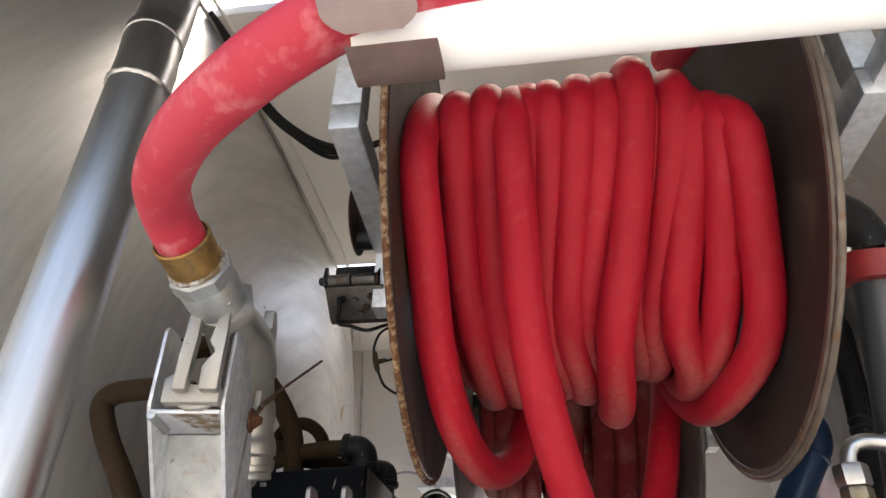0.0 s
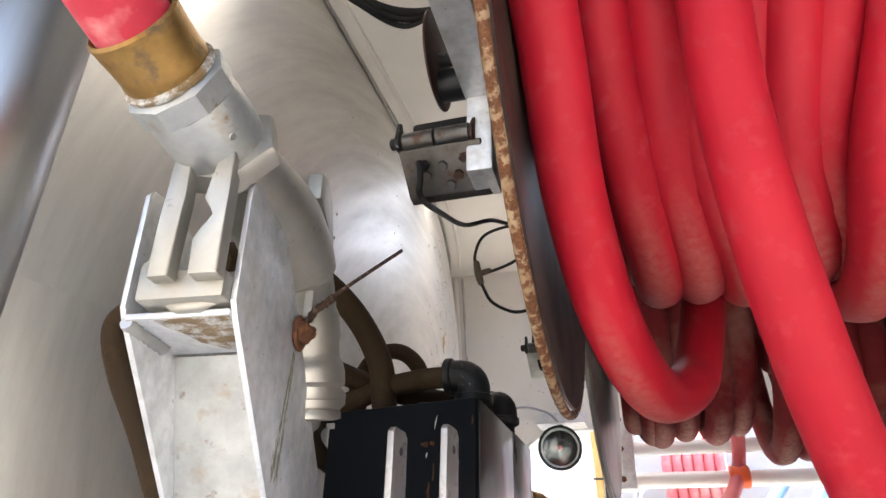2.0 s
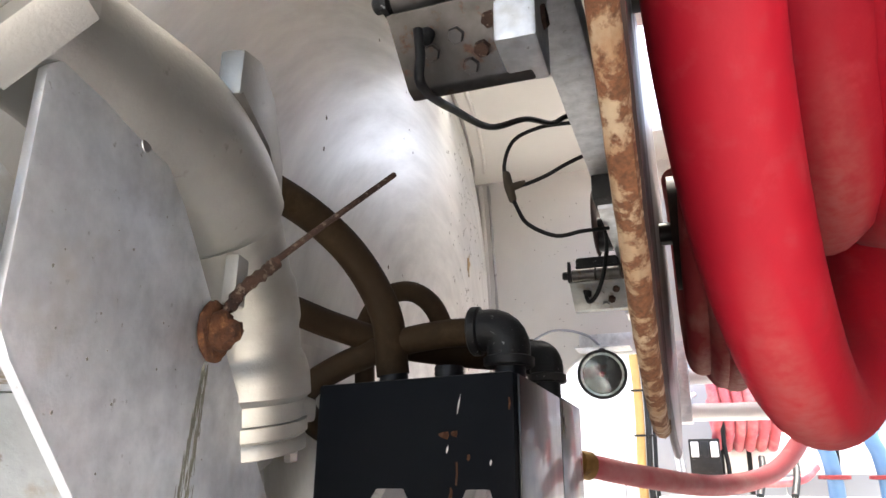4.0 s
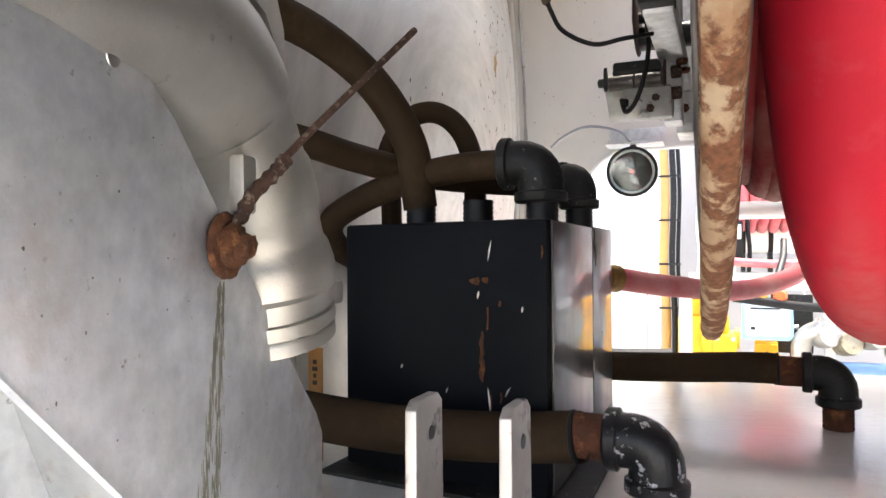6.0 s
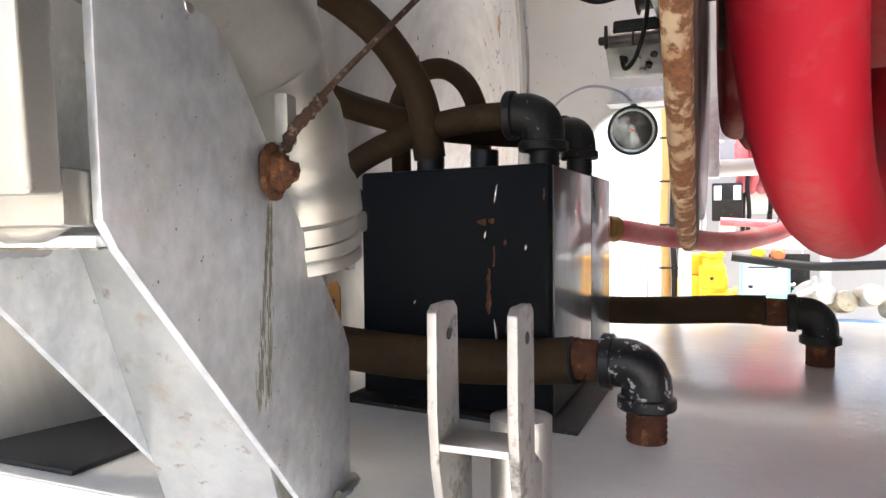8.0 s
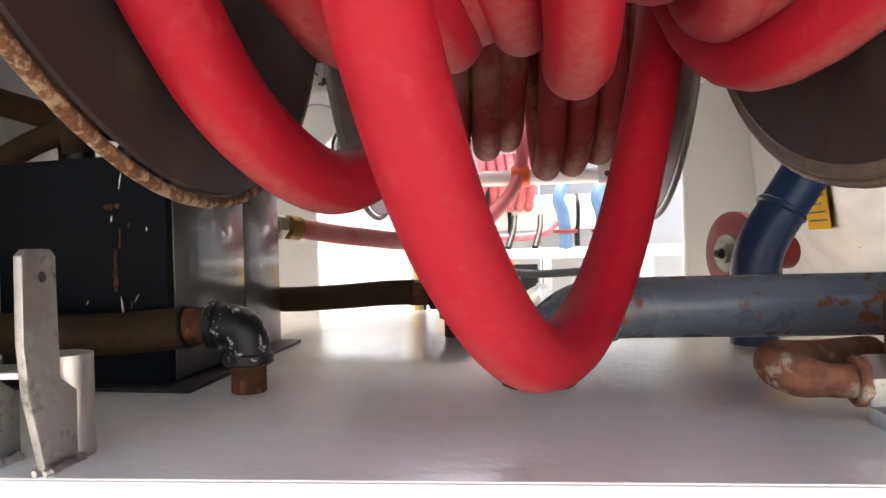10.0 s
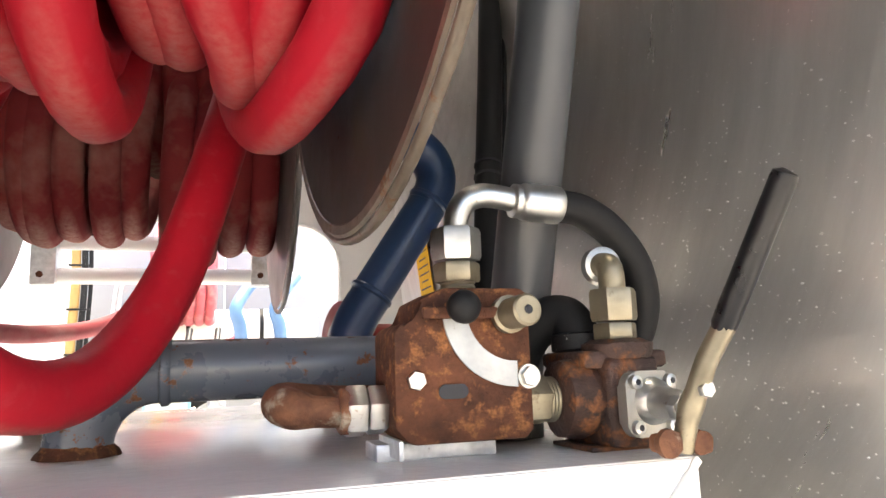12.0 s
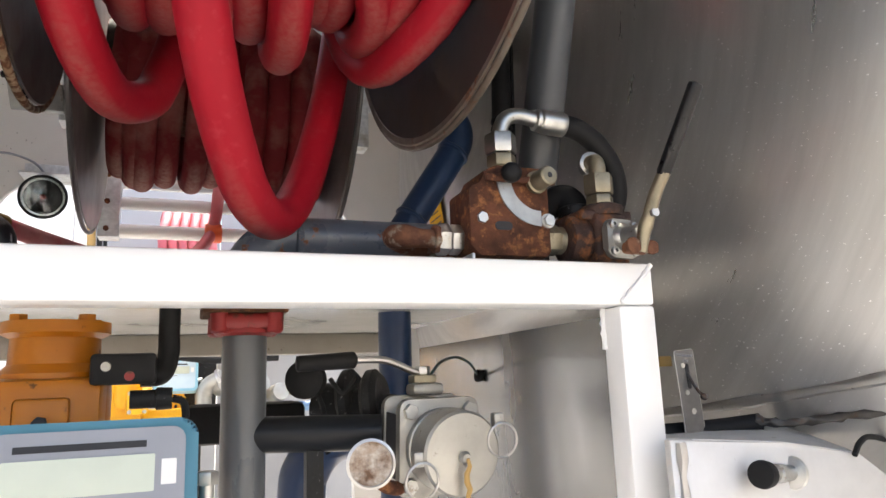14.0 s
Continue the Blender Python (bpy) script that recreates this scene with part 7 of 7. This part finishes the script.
part("leg", box(nm(), (0.50, FY + 0.275, 0.0), (0.53, FY + 0.295, 1.16)), BLACK_FIT, dk)
part("base", box(nm(), (0.04, FY + 0.15, 1.045), (0.42, FY + 0.24, 1.06)), BLACK_FIT, dk)
part("base_leg", box(nm(), (0.10, FY + 0.18, 0.0), (0.14, FY + 0.22, 1.045)), BLACK_FIT, dk)
ft = thing("far_cylinder", (0.74, FY + 0.9, 1.53), "white cylindrical tank strapped on the far frame", "tank")
part("shell", lathe(nm(), [(0, 0.05), (0.02, 0.09), (0.06, 0.11), (0.9, 0.11), (0.94, 0.09), (0.96, 0.05)], (0.26, FY + 0.90, 1.745), (1, 0, 0), 32), WHITE, ft)
for x in (0.30, 0.44, 0.86):
    part("strap_band", lathe(nm(), [(0, 0.111), (0.001, 0.114), (0.024, 0.114), (0.025, 0.111)], (x, FY + 0.90, 1.745), (1, 0, 0), 32), BLACK_RUBBER, ft)
    part("cradle", box(nm(), (x, FY + 0.84, 1.53), (x + 0.024, FY + 0.95, 1.64), 0.004), BLACK_FIT, ft, "dark cradle")
fb = thing("far_control_box", (0.23, FY + 0.5, 1.53), "black control box with pale covers on the far frame", "control box")
part("case", box(nm(), (0.155, FY + 0.45, 1.60), (0.305, FY + 0.58, 1.80), 0.008), BLACK_FIT, fb)
for k in range(3):
    part("cover", box(nm(), (0.165 + 0.047 * k, FY + 0.444, 1.71), (0.202 + 0.047 * k, FY + 0.4502, 1.785), 0.003), WHITE if k != 1 else BLACK, fb)
part("bracket", box(nm(), (0.19, FY + 0.5, 1.5265), (0.27, FY + 0.54, 1.60), 0.003), GALV, fb)
for x, z0 in ((0.09, 1.54), (0.115, 1.54), (0.33, 1.54)):
    part("conduit", tube(nm(), curve_points([(x, FY + 0.48, z0), (x + 0.006, FY + 0.48, 1.66), (x - 0.004, FY + 0.48, 1.80), (x + 0.02, FY + 0.48, 1.98), (x + 0.10, FY + 0.5, 2.03)], 6), 0.011, 10), GALV if x < 0.3 else BLACK_RUBBER, fb)
for x in (0.70, 0.89):
    p = thing("far_blue_pipe", (x, FY, 1.5), "bent blue pipe with a red flange on the far frame", "pipe", "far blue pipes")
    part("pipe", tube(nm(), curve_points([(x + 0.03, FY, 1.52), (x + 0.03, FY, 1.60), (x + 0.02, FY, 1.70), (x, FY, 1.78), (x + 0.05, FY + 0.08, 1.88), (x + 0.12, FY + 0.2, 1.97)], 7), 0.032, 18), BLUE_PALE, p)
    part("flange", lathe(nm(), [(0, 0.04), (0.002, 0.062), (0.016, 0.062), (0.018, 0.04)], (x + 0.03, FY, 1.60), (0, 0, 1), 20), RED_PAINT, p)
cr = thing("far_cross_pipe", (0.9, FY, 1.2), "blue horizontal pipe low on the far frame", "pipe")
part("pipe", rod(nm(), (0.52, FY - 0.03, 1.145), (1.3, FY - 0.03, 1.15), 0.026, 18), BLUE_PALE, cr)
cl = thing("far_conduits", (-0.05, FY + 0.25, 0.0), "thick tan and black conduits clipped to a far white post", "conduit")
part("post", box(nm(), (-0.15, FY + 0.28, 0.0), (-0.09, FY + 0.34, 2.5), 0.004), WHITE, cl)
for x, r, m_ in ((-0.062, 0.022, TAN), (-0.022, 0.015, BLACK_FIT), (0.006, 0.010, BLACK_RUBBER)):
    part("conduit", tube(nm(), curve_points([(x, FY + 0.25, 0.0), (x, FY + 0.25, 0.9), (x + 0.006, FY + 0.25, 1.3), (x - 0.006, FY + 0.25, 1.6), (x + 0.004, FY + 0.25, 1.95), (x - 0.01, FY + 0.25, 2.3)], 6), r, 12), m_, cl)
for z in (1.36, 1.58, 1.80, 2.02):
    part("clip", box(nm(), (-0.09, FY + 0.222, z), (0.016, FY + 0.230, z + 0.010), 0.001), BLACK_FIT, cl, "dark cable clip")
cp = thing("far_side_panel", (-0.6, FY + 0.4, 0.0), "white sheet panel on the neighbouring truck", "panel")
part("panel", box(nm(), (-1.25, FY + 0.36, 0.4), (-0.17, FY + 0.40, 2.6), 0.01), WHITE, cp)
part("lower_rail", box(nm(), (-1.25, FY + 0.35, 0.0), (-0.17, FY + 0.41, 0.39), 0.01), GREY_CLEAN, cp)
fh = thing("far_hoses", (0.6, FY, 1.3), "dark hoses and cables along the far frame", "hose")
part("hose", tube(nm(), curve_points([(0.25, FY - 0.05, 1.44), (0.40, FY - 0.05, 1.42), (0.60, FY - 0.04, 1.40), (0.9, FY, 1.41)], 6), 0.02, 10), BLACK_RUBBER, fh)
for x in (0.48, 0.62):
    part("hose", tube(nm(), curve_points([(x, FY + 0.3, 1.70), (x - 0.01, FY + 0.2, 1.62), (x - 0.04, FY + 0.1, 1.53)], 6), 0.016, 10), BLACK_FIT, fh)
part("hose", tube(nm(), curve_points([(-0.55, FY - 0.2, 1.18), (-0.30, FY - 0.2, 1.16), (0.0, FY - 0.2, 1.17)], 6), 0.05, 14), BLACK_RUBBER, fh)
part("hose", tube(nm(), curve_points([(0.20, FY + 0.2, 1.60), (0.45, FY + 0.2, 1.585), (0.62, FY + 0.2, 1.60), (0.7, FY + 0.25, 1.66)], 6), 0.02, 10), RED_PALE, fh)
clu = thing("far_valves", (0.75, FY, 1.2), "cast valves with brass caps on the far frame", "valve", "far valves")
for x, z, m_ in ((0.62, 1.27, CAST), (0.70, 1.24, ZINC_GOLD), (0.80, 1.27, CAST), (0.90, 1.22, CAST), (1.0, 1.26, ZINC_GOLD)):
    part("valve_body", lathe(nm(), [(-0.06, 0.03), (-0.05, 0.045), (0.0, 0.05), (0.02, 0.042), (0.03, 0.05), (0.05, 0.045), (0.055, 0.02)], (x, FY + 0.02, z), (0.3, -0.9, 0.2), 18), m_, clu)
for x, z, m_ in ((0.36, 1.455, YELLOW), (0.44, 1.45, ORANGE_TAPE)):
    part("cap", lathe(nm(), [(0, 0.028), (0.02, 0.03), (0.03, 0.02)], (x, FY - 0.03, z - 0.0), (0, -1, 0), 16), m_, clu)
fr = thing("far_reel_hose", (0.75, FY + 0.3, 1.8), "red hose coils on the neighbouring truck's reel", "hose")
for i in range(6):
    x = 0.30 + 0.055 * i
    part("coil", tube(nm(), [(x + 0.01 * math.sin(k), FY + 0.7 + 0.28 * math.cos(2 * math.pi * k / 24), 2.05 + 0.28 * math.sin(2 * math.pi * k / 24)) for k in range(25)], 0.027, 10), RED_PALE, fr)
